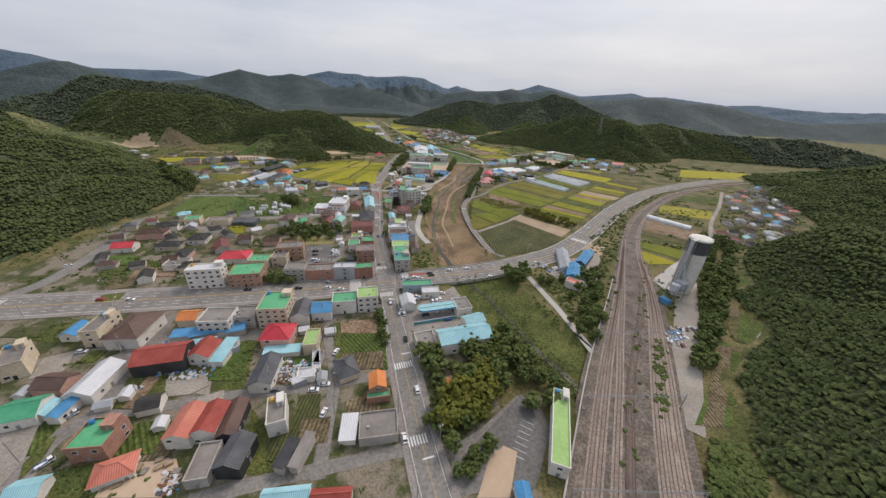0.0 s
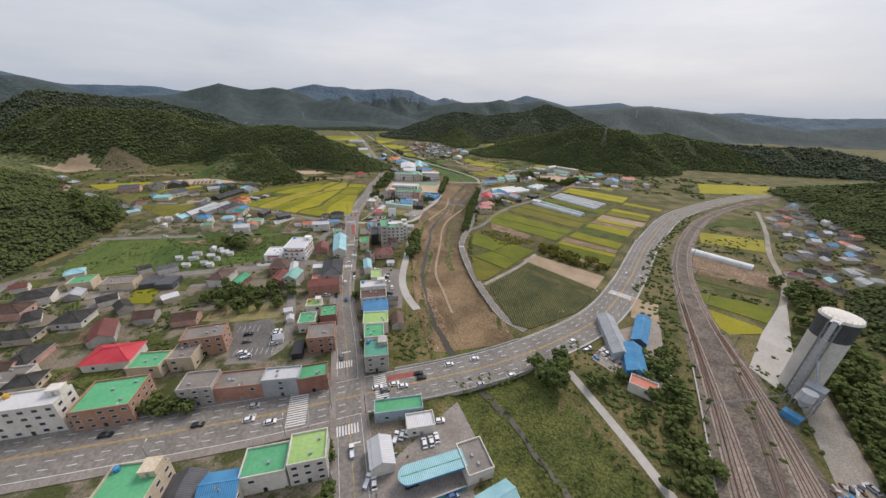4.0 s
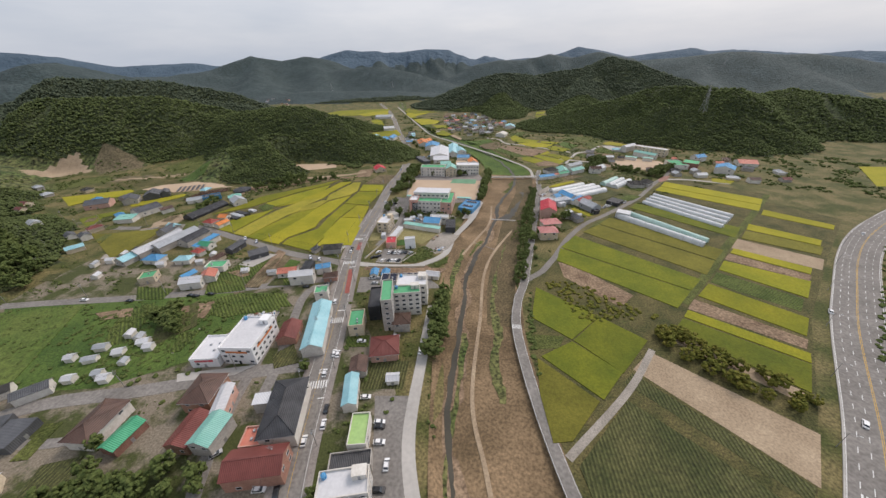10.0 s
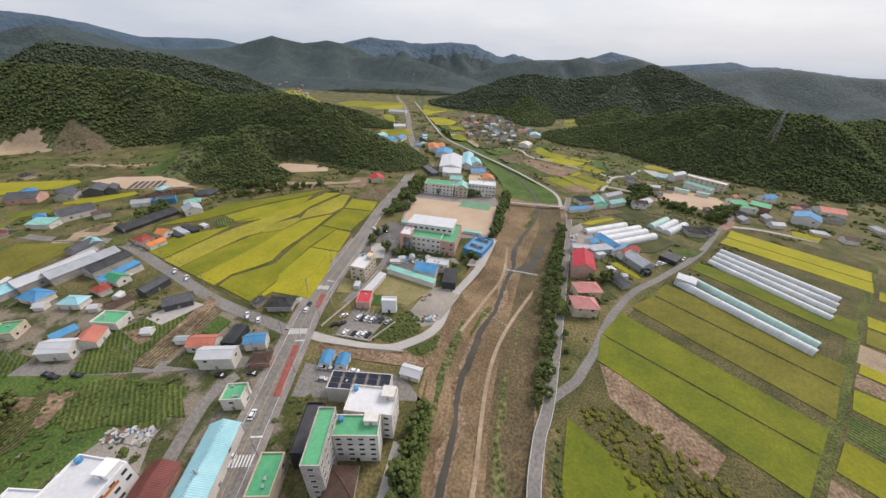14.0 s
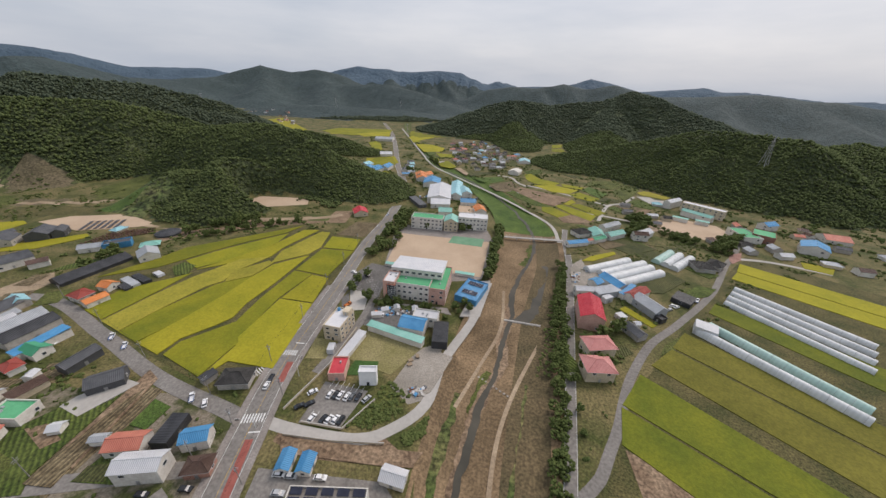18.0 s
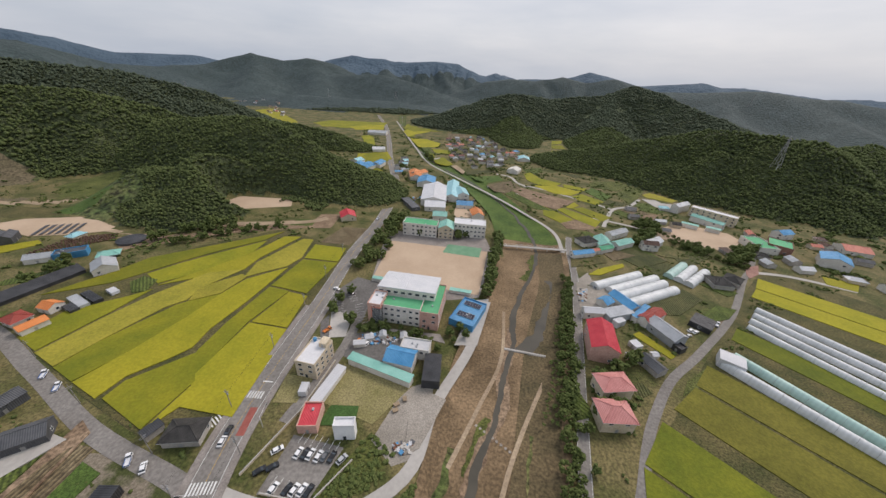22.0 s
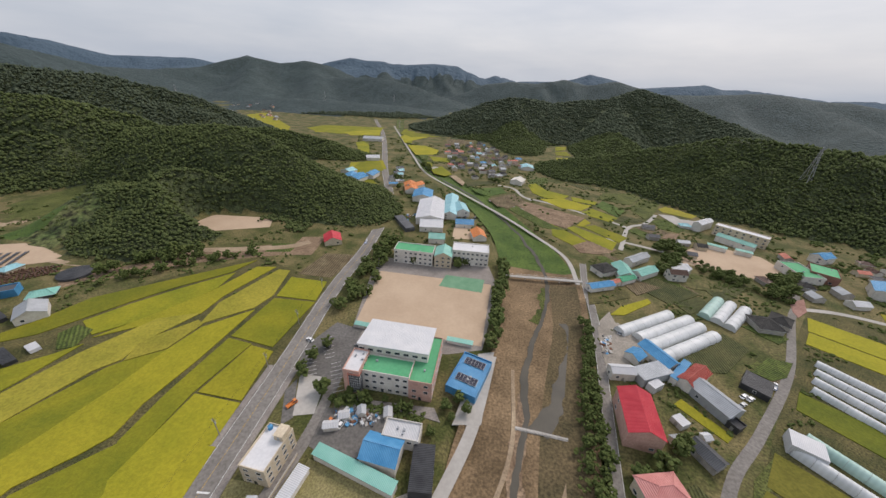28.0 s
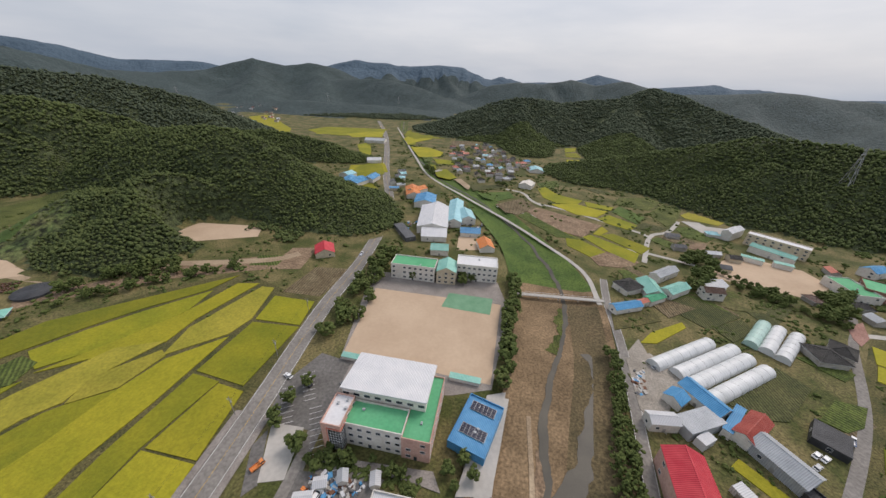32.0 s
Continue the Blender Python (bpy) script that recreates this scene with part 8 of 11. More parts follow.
grove('tree', [(-71.7, 487.9), (-69.5, 492.4), (-32.5, 490.5), (-33.1, 483.1)], 7, 'street', 2.2)
grove('tree', [(19.8, 445.6), (40.1, 518.7), (46.5, 519.9), (30.0, 447.1)], 7, 'street', 2.0)
grove('tree', [(-30.7, 322.9), (-30.9, 356.4), (-28.5, 374.5), (-26.0, 368.7), (-25.6, 338.7), (-26.6, 322.0)], 26, 'street', 4)
grove('tree', [(22.6, 376.8), (28.0, 449.4), (47.9, 505.7), (46.4, 476.1), (28.3, 377.3)], 5, 'street', 2.2)
grove('tree', [(79.1, 338.4), (94.3, 352.2), (116.4, 326.1), (130.9, 308.9), (124.6, 302.1), (97.5, 316.7)], 34, 'gold', 3)
grove('tree', [(158.1, 654.8), (166.8, 663.0), (190.2, 633.4), (179.9, 623.9)], 9, 'street', 3.2)
grove('tree', [(121.7, 632.5), (152.8, 679.1), (161.8, 672.1), (138.2, 635.9)], 8, 'street', 4.5)
grove('tree', [(193.9, 616.5), (221.3, 646.3), (245.8, 658.3), (213.1, 620.2)], 9, 'street', 4.5)
grove('tree', [(71.6, 143.7), (98.9, 184.0), (96.5, 205.1), (117.1, 214.1), (98.4, 167.2), (85.9, 142.2)], 26, 'street', 3.4)
grove('tree', [(40.5, 182.5), (39.8, 199.4), (58.2, 203.9), (55.7, 189.3)], 9, 'street', 4)
grove('tree', [(-102.7, 170.5), (-115.7, 172.9), (-126.9, 169.9), (-119.5, 166.3)], 7, 'street', 3)
grove('tree', [(143.3, 137.3), (252.3, 296.2), (272.3, 285.2), (198.7, 188.8), (150.1, 137.8)], 30, 'street', 5)
grove('tree', [(-94.8, 297.3), (-105.7, 312.0), (-90.0, 317.6), (-78.6, 298.7)], 1, 'street', 2.5)
grove('tree', [(-260.5, 568.4), (-227.8, 591.1), (-220.9, 585.4), (-253.4, 563.6)], 9, 'street', 3)
grove('tree', [(-292.9, 469.2), (-310.2, 500.3), (-284.0, 521.0), (-269.0, 498.3)], 5, 'street', 4)
grove('tree', [(-318.2, 348.3), (-368.4, 393.9), (-346.0, 395.8), (-296.5, 357.2)], 18, 'street', 5)
grove('tree', [(-190.8, 328.6), (-200.4, 351.4), (-177.3, 347.0), (-167.1, 325.4)], 8, 'street', 4)
grove('tree', [(-32.7, 111.1), (-43.0, 144.1), (-39.8, 144.2), (-30.1, 111.1)], 7, 'street', 2.6)
grove('tree', [(-40.4, 143.9), (-50.4, 159.5), (-46.2, 159.6), (-37.0, 143.9)], 4, 'street', 2.4)
grove('tree', [(-43.7, 200.6), (-66.7, 276.9), (-64.0, 277.0), (-42.1, 200.7)], 3, 'street', 2)
grove('tree', [(37.3, 448.2), (54.3, 485.6), (74.4, 488.9), (70.0, 460.9), (63.5, 452.1)], 10, 'street', 3.5)
grove('tree', [(-80.2, 489.4), (-69.2, 491.3), (-61.5, 485.4), (-74.8, 483.1)], 4, 'street', 2.2)
grove('tree', [(-51.7, 480.3), (-30.2, 480.8), (-23.7, 495.5), (-15.0, 493.4), (-24.3, 475.7)], 6, 'street', 2.4)
grove('tree', [(-99.2, 486.0), (-97.2, 521.8), (-80.6, 505.6), (-80.2, 489.4)], 5, 'street', 3.5)
grove('tree', [(16, 385), (37, 505), (49, 562), (55, 562), (44.5, 508), (22.5, 385)], 110, 'street', 2.3)
grove('tree', [(-260, 545), (-228, 573), (-190, 606), (-186, 602), (-226, 567), (-256, 541)], 18, 'street', 2.6)
area('rice_deep', [(-394.4, 462.0), (-385.6, 474.1), (-372.3, 484.9), (-362.1, 480.6), (-373.8, 466.3), (-366.2, 452.1), (-368.3, 445.9)], z=0.3, grow=0.0)
area('rice_gold', [(-483.9, 517.2), (-425.0, 545.8), (-415.7, 541.6), (-414.9, 522.0), (-436.4, 509.4), (-444.2, 492.7)], z=0.3, grow=0.0)
area('rice_olive', [(-319.0, 415.5), (-327.5, 435.7), (-294.1, 445.8), (-286.8, 438.0), (-284.1, 409.2), (-285.7, 394.9)], z=0.34, grow=0.0)
area('rice_olive', [(-346.5, 432.4), (-328.1, 435.5), (-321.3, 416.9)], z=0.3, grow=0.0)
area('soil_pale', [(-309.6, 445.2), (-308.8, 455.9), (-306.5, 467.9), (-300.3, 477.7), (-288.8, 468.7), (-288.2, 457.7), (-299.1, 451.3)], z=0.14)
area('crop_green', [(-306.0, 478.3), (-304.2, 488.3), (-295.0, 499.2), (-287.2, 506.2), (-293.3, 486.0)], z=0.2)
area('sand_field', [(-411.4, 546.5), (-400.1, 563.3), (-358.5, 579.6), (-307.6, 564.4), (-332.5, 548.7), (-360.9, 538.2)], z=0.2)
area('gravel', [(58.6, 560.7), (72.8, 566.6), (85.2, 550.7), (70.9, 535.2), (56.5, 524.0), (54.1, 530.3)], z=0.32)
area('crop_rows', [(95.5, 539.5), (134.9, 568.2), (142.3, 555.9), (116.9, 534.4), (103.9, 533.1)], z=0.42)
area('crop_green', [(131.4, 537.8), (148.0, 550.7), (159.6, 548.6), (147.8, 536.9), (138.2, 533.1)], z=0.42)
area('rice_gold', [(70.8, 574.1), (81.0, 584.6), (103.7, 597.9), (103.9, 592.9), (79.9, 575.2)], z=0.36, grow=0.0)
area('crop_rows', [(135.9, 592.6), (169.3, 625.8), (187.1, 627.4), (136.2, 583.6)], z=0.36)
area('crop_green', [(101.5, 618.0), (129.2, 636.4), (143.2, 611.1), (120.5, 596.2)], z=0.36)
area('paving_red', [(207.7, 614.5), (222.0, 620.8), (210.6, 603.8), (198.7, 595.4), (200.1, 601.8)], z=0.3)
area('weeds', [(86.3, 469.2), (93.3, 479.2), (110.3, 491.8), (97.4, 476.3)], z=0.3)
for tx, ty in [(163.5, 669.1), (166.1, 666.0), (168.2, 662.3), (172.1, 660.6), (174.6, 656.7), (178.1, 654.5), (182.1, 653.5), (185.4, 649.1), (194.2, 644.6)]:
    tree(tx, ty, 1.9, 'street', random.Random(int(tx * 7)))
grove('tree', [(221.0, 651.1), (234.0, 645.1), (224.5, 633.0), (206.6, 631.3), (196.7, 635.4)], 9, 'street', 3.6)
grove('tree', [(169.8, 661.6), (188.4, 635.7), (210.8, 615.5), (206.1, 609.4), (181.3, 628.2), (162.6, 652.7)], 30, 'street', 1.9)
# hamlets and villages
hamlet('house', [(-76.3, 936.0), (-98.0, 1121.7), (-28.4, 1179.3), (18.1, 1087.1), (70.5, 985.8), (40.1, 956.0), (15.3, 903.1), (-28.9, 868.1), (-58.5, 889.2)], 80)
hamlet('house', [(260.1, 283.6), (419.9, 478.6), (503.4, 527.2), (445.8, 394.5), (341.3, 294.2), (285.1, 274.0)], 56)
hamlet('house', [(-233.7, 229.7), (-287.6, 264.7), (-257.6, 282.4), (-195.5, 295.1), (-178.7, 256.3), (-196.6, 211.8)], 10)
hamlet('house', [(-574.7, 527.5), (-609.7, 575.6), (-490.5, 572.5), (-370.0, 570.1), (-288.8, 531.0), (-263.7, 478.6), (-377.8, 453.5), (-458.7, 446.5)], 16)
hamlet('house', [(-232.4, 355.1), (-268.7, 383.8), (-256.5, 424.5), (-227.6, 438.9), (-199.7, 410.4), (-199.3, 369.9)], 12)
hamlet('house', [(253.1, 660.0), (295.8, 703.4), (362.6, 684.2), (306.0, 627.2)], 14)
hamlet('house', [(-143.6, 819.4), (-170.5, 943.6), (-121.7, 853.9), (-114.4, 791.7)], 6)
hamlet('house', [(-114.3, 380.1), (-111.1, 415.8), (-97.2, 402.6), (-95.5, 374.1)], 2)
hamlet('house', [(122.6, 664.6), (170.6, 757.5), (259.7, 742.7), (400.8, 638.1), (368.4, 575.6), (241.3, 615.1)], 26)
hamlet('house', [(-873.4, 1454.5), (-774.9, 1551.8), (-503.5, 1213.3), (-662.4, 1240.8)], 12)
hamlet('hut', [(-202.6, 288.5), (-214.2, 303.0), (-192.8, 323.2), (-172.6, 320.0), (-175.7, 290.7)], 12)
hamlet('hut', [(-56.6, 61.1), (-58.2, 72.1), (-51.9, 70.1), (-47.3, 55.8)], 6)
hamlet('hut', [(47.9, 493.9), (57.1, 505.8), (69.0, 494.2), (58.3, 486.3)], 3)
hamlet('house', [(-238.0, 172.2), (-279.2, 216.4), (-276.8, 259.0), (-223.9, 274.1), (-177.7, 272.8), (-154.5, 232.7), (-197.0, 222.0), (-200.9, 189.5), (-193.0, 156.8)], 26)
hamlet('house', [(-138.8, 42.3), (-182.6, 76.8), (-155.8, 97.3), (-98.2, 117.3), (-58.1, 120.6), (-25.4, 87.5), (-21.0, 51.8)], 22)
hamlet('house', [(-409.3, 411.9), (-404.8, 451.1), (-322.6, 490.0), (-165.6, 411.2), (-162.2, 376.0), (-250.3, 361.1)], 24)
hamlet('house', [(-129.0, 265.0), (-143.2, 286.5), (-121.2, 302.6), (-99.4, 277.9)], 5)
hamlet('hut', [(-138.8, 42.3), (-204.1, 93.6), (-142.5, 113.7), (-61.0, 129.5), (-25.4, 87.5), (-21.0, 51.8)], 26)
hamlet('hut', [(-336.9, 361.3), (-313.0, 420.2), (-160.3, 401.9), (-114.3, 380.1)], 14)
hamlet('hut', [(-81.7, 199.4), (-104.2, 235.3), (-72.9, 293.5), (-27.2, 201.2)], 12)
hamlet('hut', [(-73.6, 473.5), (-72.8, 481.7), (-49.7, 483.3), (-50.1, 474.4)], 14)
hamlet('hut', [(50.5, 512.3), (65.6, 553.1), (95.6, 528.6), (96.2, 492.5), (69.0, 488.0)], 10)
gardens('garden', [(-182.0, 124.4), (-305.6, 229.8), (-265.6, 270.4), (-104.9, 273.7), (-80.7, 202.2), (-152.4, 176.4)], 36)
gardens('garden', [(-138.8, 42.3), (-212.3, 100.1), (-120.4, 124.4), (-62.5, 134.3), (-25.4, 87.5), (-21.0, 51.8)], 40)
gardens('garden', [(-336.9, 361.3), (-404.8, 451.1), (-322.6, 490.0), (-117.7, 387.8)], 34)
gardens('garden', [(30.0, 447.1), (61.8, 552.4), (138.6, 567.1), (154.0, 548.5), (71.3, 467.6)], 18)
gardens('garden', [(61.5, 595.6), (79.1, 654.0), (193.9, 698.0), (179.8, 619.3)], 14)
shrubs('shrubs', [(18.4, 443.6), (35.2, 509.6), (51.5, 550.4), (50.6, 529.6), (25.5, 444.6)], 150, 0.8)
shrubs('shrubs', [(13.7, 306.2), (18.7, 340.8), (25.3, 377.0), (23.0, 341.1), (19.0, 287.6), (23.3, 272.5)], 90, 1.0)
shrubs('shrubs', [(7.2, 175.8), (0.6, 194.6), (29.3, 202.9), (44.9, 166.1), (55.2, 141.8), (26.8, 141.4)], 170, 0.7)
shrubs('shrubs', [(53.3, 182.8), (48.9, 211.8), (74.0, 221.8), (86.5, 197.1), (91.3, 167.1), (80.1, 142.1), (59.0, 141.8)], 170, 0.8)
shrubs('shrubs', [(-26.7, 338.5), (-28.5, 374.5), (-25.9, 375.0), (-22.8, 335.1)], 60, 1.3)
shrubs('shrubs', [(118.9, 244.8), (163.6, 307.7), (214.9, 370.0), (182.8, 308.9), (129.8, 223.8), (111.5, 205.6)], 120, 1.3)
shrubs('shrubs', [(120.5, 271.7), (175.7, 335.1), (288.6, 449.8), (325.2, 474.8), (187.7, 336.1), (139.1, 273.2)], 160, 1.3)
shrubs('shrubs', [(45.8, 389.0), (60.2, 385.4), (81.4, 367.4), (93.4, 358.3), (50.0, 350.4), (34.9, 386.9)], 140, 1.2, 'leaves_gold')
shrubs('shrubs', [(-229.5, 286.3), (-301.5, 336.6), (-200.4, 351.4), (-138.2, 363.4), (-152.7, 308.1), (-177.5, 292.4)], 200, 0.9)
shrubs('shrubs', [(88.3, 54.2), (105.2, 75.1), (122.3, 71.6), (110.4, 55.4)], 120, 1.5)
shrubs('shrubs', [(-62.9, 404.4), (-50.4, 430.2), (-38.7, 422.0), (-46.9, 408.6)], 60, 1.0)
shrubs('shrubs', [(-299.6, 546.2), (-252.7, 575.0), (-191.5, 610.9), (-180.0, 600.3), (-238.5, 559.9), (-277.5, 535.3)], 110, 1.5)
lane('hill_track', [(-322.0, 562.0), (-300.0, 561.0), (-281.0, 563.0), (-257.0, 577.0), (-236.0, 594.0), (-212.0, 602.0), (-173.5, 615.3), (-159.4, 628.5)], 7, material='soil_pale')
for tx, ty in ((-266.7, 552.5), (-263.9, 557.7), (-255.8, 570.7), (-252.2, 575.1), (-245.6, 578.2), (-241.3, 583.5), (-236.3, 587.4), (-228.0, 590.6)):
    tree(tx, ty, 4.6, 'street', random.Random(int(-tx)))
area('soil', [(-296.7, 551.1), (-229.2, 592.9), (-176.4, 620.6), (-171.3, 602.4), (-219.6, 580.8), (-277.5, 535.3)])
area('soil', [(-169.0, 603.5), (-168.2, 635.0), (-151.2, 639.0), (-148.2, 608.1)])
area('crop_green', [(-184.6, 604.1), (-186.4, 619.3), (-166.3, 623.9), (-165.6, 608.3)])
stalls(-97.5, 521.0, -60, 6)
stalls(-102.0, 512.0, -62, 7)
stalls(-85.7, 505.1, -62, 9)
stalls(-78.0, 503.1, -62, 12)
stalls(-78.1, 404.5, -8, 5)
stalls(-76.3, 421.3, -8, 6)
stalls(-106.9, 201.7, 8, 7)
stalls(-114.8, 219.5, 8, 4)
area('rice_gold', [(-383.1, 503.2), (-368.0, 511.0), (-345.8, 533.2), (-337.8, 530.1), (-354.3, 504.5), (-371.5, 495.9)], z=0.3)
storage_jars('jars', [(-330, 514), (-329, 542), (-304, 557), (-296, 548), (-312, 530), (-320, 517)], 300)
# strips and paths east of the railway
area('grass_lush', [(102.7, 81.5), (122.5, 101.5), (146.1, 129.5), (155.2, 136.6), (159.9, 126.8), (132.1, 97.3), (120.7, 81.8)], z=0.2)
area('soil_rows', [(106, 81.6), (124, 99.5), (146, 125), (147.2, 122), (127, 97.5), (113.7, 81.7)], z=0.24)
area('crop_green', [(147.2, 123.3), (157.1, 126.7), (131.0, 97.3), (119.7, 81.8), (115.7, 81.7), (127.8, 97.2)], z=0.28)
area('crop_green', [(207.0, 186.0), (222.5, 185.9), (194.1, 153.5), (168.0, 133.6), (166.2, 140.6)], z=0.44)
area('crop_green', [(222.4, 215.9), (243.0, 213.6), (222.7, 192.7), (202.9, 191.7)], z=0.46)
lane('farm_track', [(248.3, 221.2), (217.7, 186.7), (212.1, 167.9), (200.7, 153.8), (175.3, 141.0), (158.5, 126.7)], 2.6, material='gravel')
shrubs('shrubs', [(88, 84), (100, 107), (113, 130), (117, 137), (119, 134), (104, 104), (92, 82)], 50, 1.3)
shrubs('shrubs', [(60, 60), (118, 160), (150, 215), (154, 212), (122, 152), (74, 66)], 26, 1.2)
# upstream fields
area('rice_gold', [(-754.1, 1391.5), (-747.0, 1478.6), (-518.0, 1224.1), (-476.3, 1141.8), (-502.4, 1128.9)], z=0.3)
area('rice_green', [(-473.5, 1225.1), (-455.0, 1295.2), (-300.9, 1328.6), (-281.6, 1217.8), (-369.9, 1175.0), (-434.2, 1192.0)], z=0.3)
area('rice_gold', [(-366.4, 1205.7), (-295.1, 1284.3), (-272.6, 1193.9), (-332.0, 1165.8)], z=0.3)
area('rice_green', [(-288.9, 1082.6), (-277.8, 1101.7), (-252.6, 1057.8), (-230.6, 991.8), (-241.0, 977.7)], z=0.3)
area('rice_green', [(-216.8, 854.2), (-220.0, 934.5), (-189.6, 928.6), (-168.8, 876.4), (-187.5, 857.3), (-197.9, 841.7)], z=0.3)
area('rice_green', [(-192.8, 809.7), (-174.3, 831.7), (-154.9, 803.4), (-149.6, 775.0), (-138.5, 753.7), (-143.1, 734.0), (-161.3, 757.1)], z=0.3)
area('rice_green', [(-144.8, 730.1), (-133.2, 751.3), (-116.7, 694.4), (-127.9, 691.6)], z=0.3)
area('rice_green', [(-241.4, 1323.6), (-223.4, 1410.0), (-197.2, 1453.1), (-152.2, 1232.0), (-194.7, 1203.3), (-230.4, 1242.6)], z=0.3)
area('rice_green', [(-213.5, 1186.0), (-194.7, 1203.3), (-178.5, 1130.0), (-191.6, 1117.2)], z=0.3)
area('rice_gold', [(-181.6, 1100.5), (-142.9, 1103.2), (-109.4, 1066.5), (-109.4, 1022.3), (-144.6, 1009.0)], z=0.3)
area('crop_green', [(-141.7, 1015.3), (-122.2, 1017.5), (-115.9, 980.9), (-127.1, 972.3)], z=0.3)
area('rice_green', [(-117.8, 1004.0), (-83.5, 997.3), (-76.3, 968.4), (-103.9, 967.3)], z=0.3)
area('rice_green', [(-119.5, 957.5), (-106.5, 953.6), (-100.5, 927.8), (-106.4, 925.7)], z=0.3)
area('rice_green', [(-102.7, 919.5), (-85.0, 933.0), (-64.1, 887.5), (-73.3, 875.1), (-91.1, 885.2)], z=0.3)
area('soil_pale', [(-65.5, 877.6), (-57.9, 883.1), (-41.9, 850.2), (-43.7, 833.9)], z=0.3)
area('crop_rows', [(-43.7, 855.1), (-5.6, 866.8), (13.3, 858.7), (-27.7, 836.1), (-36.2, 831.1)], z=0.3)
area('grass_lush', [(-30.7, 822.9), (8.8, 839.4), (16.2, 817.9), (-6.1, 796.5), (-23.1, 806.7)], z=0.3)
area('soil_rows', [(-7.5, 785.9), (25.0, 815.9), (38.8, 786.8), (14.7, 758.8), (2.8, 762.6)], z=0.3)
area('soil', [(25.1, 775.7), (38.8, 786.8), (98.3, 748.4), (72.1, 714.6), (58.0, 721.5), (39.8, 745.8)], z=0.3)
area('crop_green', [(15.6, 754.0), (24.5, 768.3), (51.4, 729.5), (67.9, 707.4), (47.9, 708.7)], z=0.3)
area('crop_green', [(50.7, 892.7), (82.4, 917.9), (81.2, 887.5), (54.1, 857.8)], z=0.3)
area('rice_green', [(49.7, 864.3), (60.2, 875.6), (70.4, 845.1), (98.2, 827.7), (88.0, 812.2), (64.6, 809.8), (51.7, 828.0)], z=0.3)
area('rice_gold', [(57.1, 803.7), (88.0, 812.2), (109.8, 796.5), (118.7, 795.2), (100.3, 772.7), (80.2, 776.0)], z=0.3)
area('rice_green', [(100.7, 824.1), (129.9, 811.5), (123.3, 800.1), (99.9, 807.3)], z=0.3)
area('rice_green', [(100.8, 767.8), (116.6, 782.1), (136.9, 758.2), (125.1, 743.5), (107.4, 756.8)], z=0.3)
area('grass_lush', [(123.5, 794.6), (138.4, 817.8), (155.3, 787.0), (138.8, 761.7)], z=0.3)
area('weeds', [(134.1, 824.8), (149.9, 853.6), (192.7, 865.7), (203.4, 854.9), (169.4, 810.5)], z=0.3)
area('weeds', [(162.4, 797.6), (207.0, 853.6), (222.2, 840.6), (183.3, 777.6), (168.2, 763.0)], z=0.3)
area('rice_pale', [(201.7, 804.3), (239.9, 837.3), (266.7, 828.8), (251.7, 803.3), (227.2, 780.9), (202.7, 794.1)], z=0.3)
area('crop_rows', [(148.2, 768.7), (166.0, 758.0), (153.5, 747.7), (129.7, 749.0)], z=0.3)
area('rice_green', [(58.0, 721.5), (67.9, 707.4), (84.3, 686.3), (69.7, 674.8), (55.0, 692.6)], z=0.3)
area('rice_green', [(73.2, 714.8), (81.3, 720.6), (113.1, 689.8), (102.9, 671.7), (87.4, 689.2)], z=0.3)
area('rice_green', [(90.7, 722.9), (104.4, 728.9), (128.0, 704.0), (115.6, 690.4)], z=0.3)
area('rice_gold', [(84.8, 724.1), (98.6, 745.6), (100.9, 734.8), (89.6, 722.6)], z=0.3)
area('crop_green', [(175.3, 760.3), (190.1, 768.5), (208.4, 747.5), (188.7, 730.0), (173.1, 739.0)], z=0.3)
area('soil_rows', [(147.2, 732.7), (166.3, 746.7), (177.4, 727.4), (164.4, 716.0)], z=0.3)
area('soil', [(174.6, 726.7), (187.2, 727.2), (175.3, 709.5), (165.2, 712.7)], z=0.3)
area('crop_green', [(135.8, 723.6), (147.2, 732.7), (159.8, 711.5), (150.4, 701.6)], z=0.3)
area('soil', [(69.7, 674.8), (86.8, 686.9), (107.1, 673.6), (94.2, 661.6), (72.8, 661.3)], z=0.3)
area('rice_green', [(152.0, 1225.0), (183.2, 1253.2), (176.1, 1192.3), (140.8, 1165.1)], z=0.3)
area('rice_green', [(138.2, 1151.4), (169.7, 1163.6), (170.1, 1116.3), (133.4, 1113.8)], z=0.3)
area('rice_gold', [(127.8, 1084.5), (158.7, 1090.5), (156.7, 1059.8), (123.0, 1043.1)], z=0.3)
area('rice_green', [(114.9, 1026.6), (142.3, 1040.7), (125.7, 1008.7), (111.8, 999.8)], z=0.3)
area('crop_rows', [(105.9, 895.0), (119.9, 905.0), (139.4, 877.6), (128.3, 864.2)], z=0.3)
area('soil_rows', [(-108.1, 1208.1), (-49.9, 1234.2), (-40.8, 1174.1), (-101.2, 1148.5)], z=0.3)
area('soil', [(-37.7, 1094.8), (-24.3, 1100.1), (-16.9, 1046.6), (-30.1, 1031.4)], z=0.3)
area('concrete', [(192.4, 784.8), (209.3, 784.2), (212.4, 774.1), (237.0, 771.2), (225.2, 751.6), (211.2, 739.1), (197.2, 755.7)], z=0.35)
house(-187.9, 818.6, 22.4, 24.9, 5.0, -17, 'gable', 'metal_blue', 'plaster_white', plain=True)
house(-174.4, 839.2, 14.3, 24.7, 5.0, -5, 'gable', 'metal_blue', 'plaster_white', plain=True)
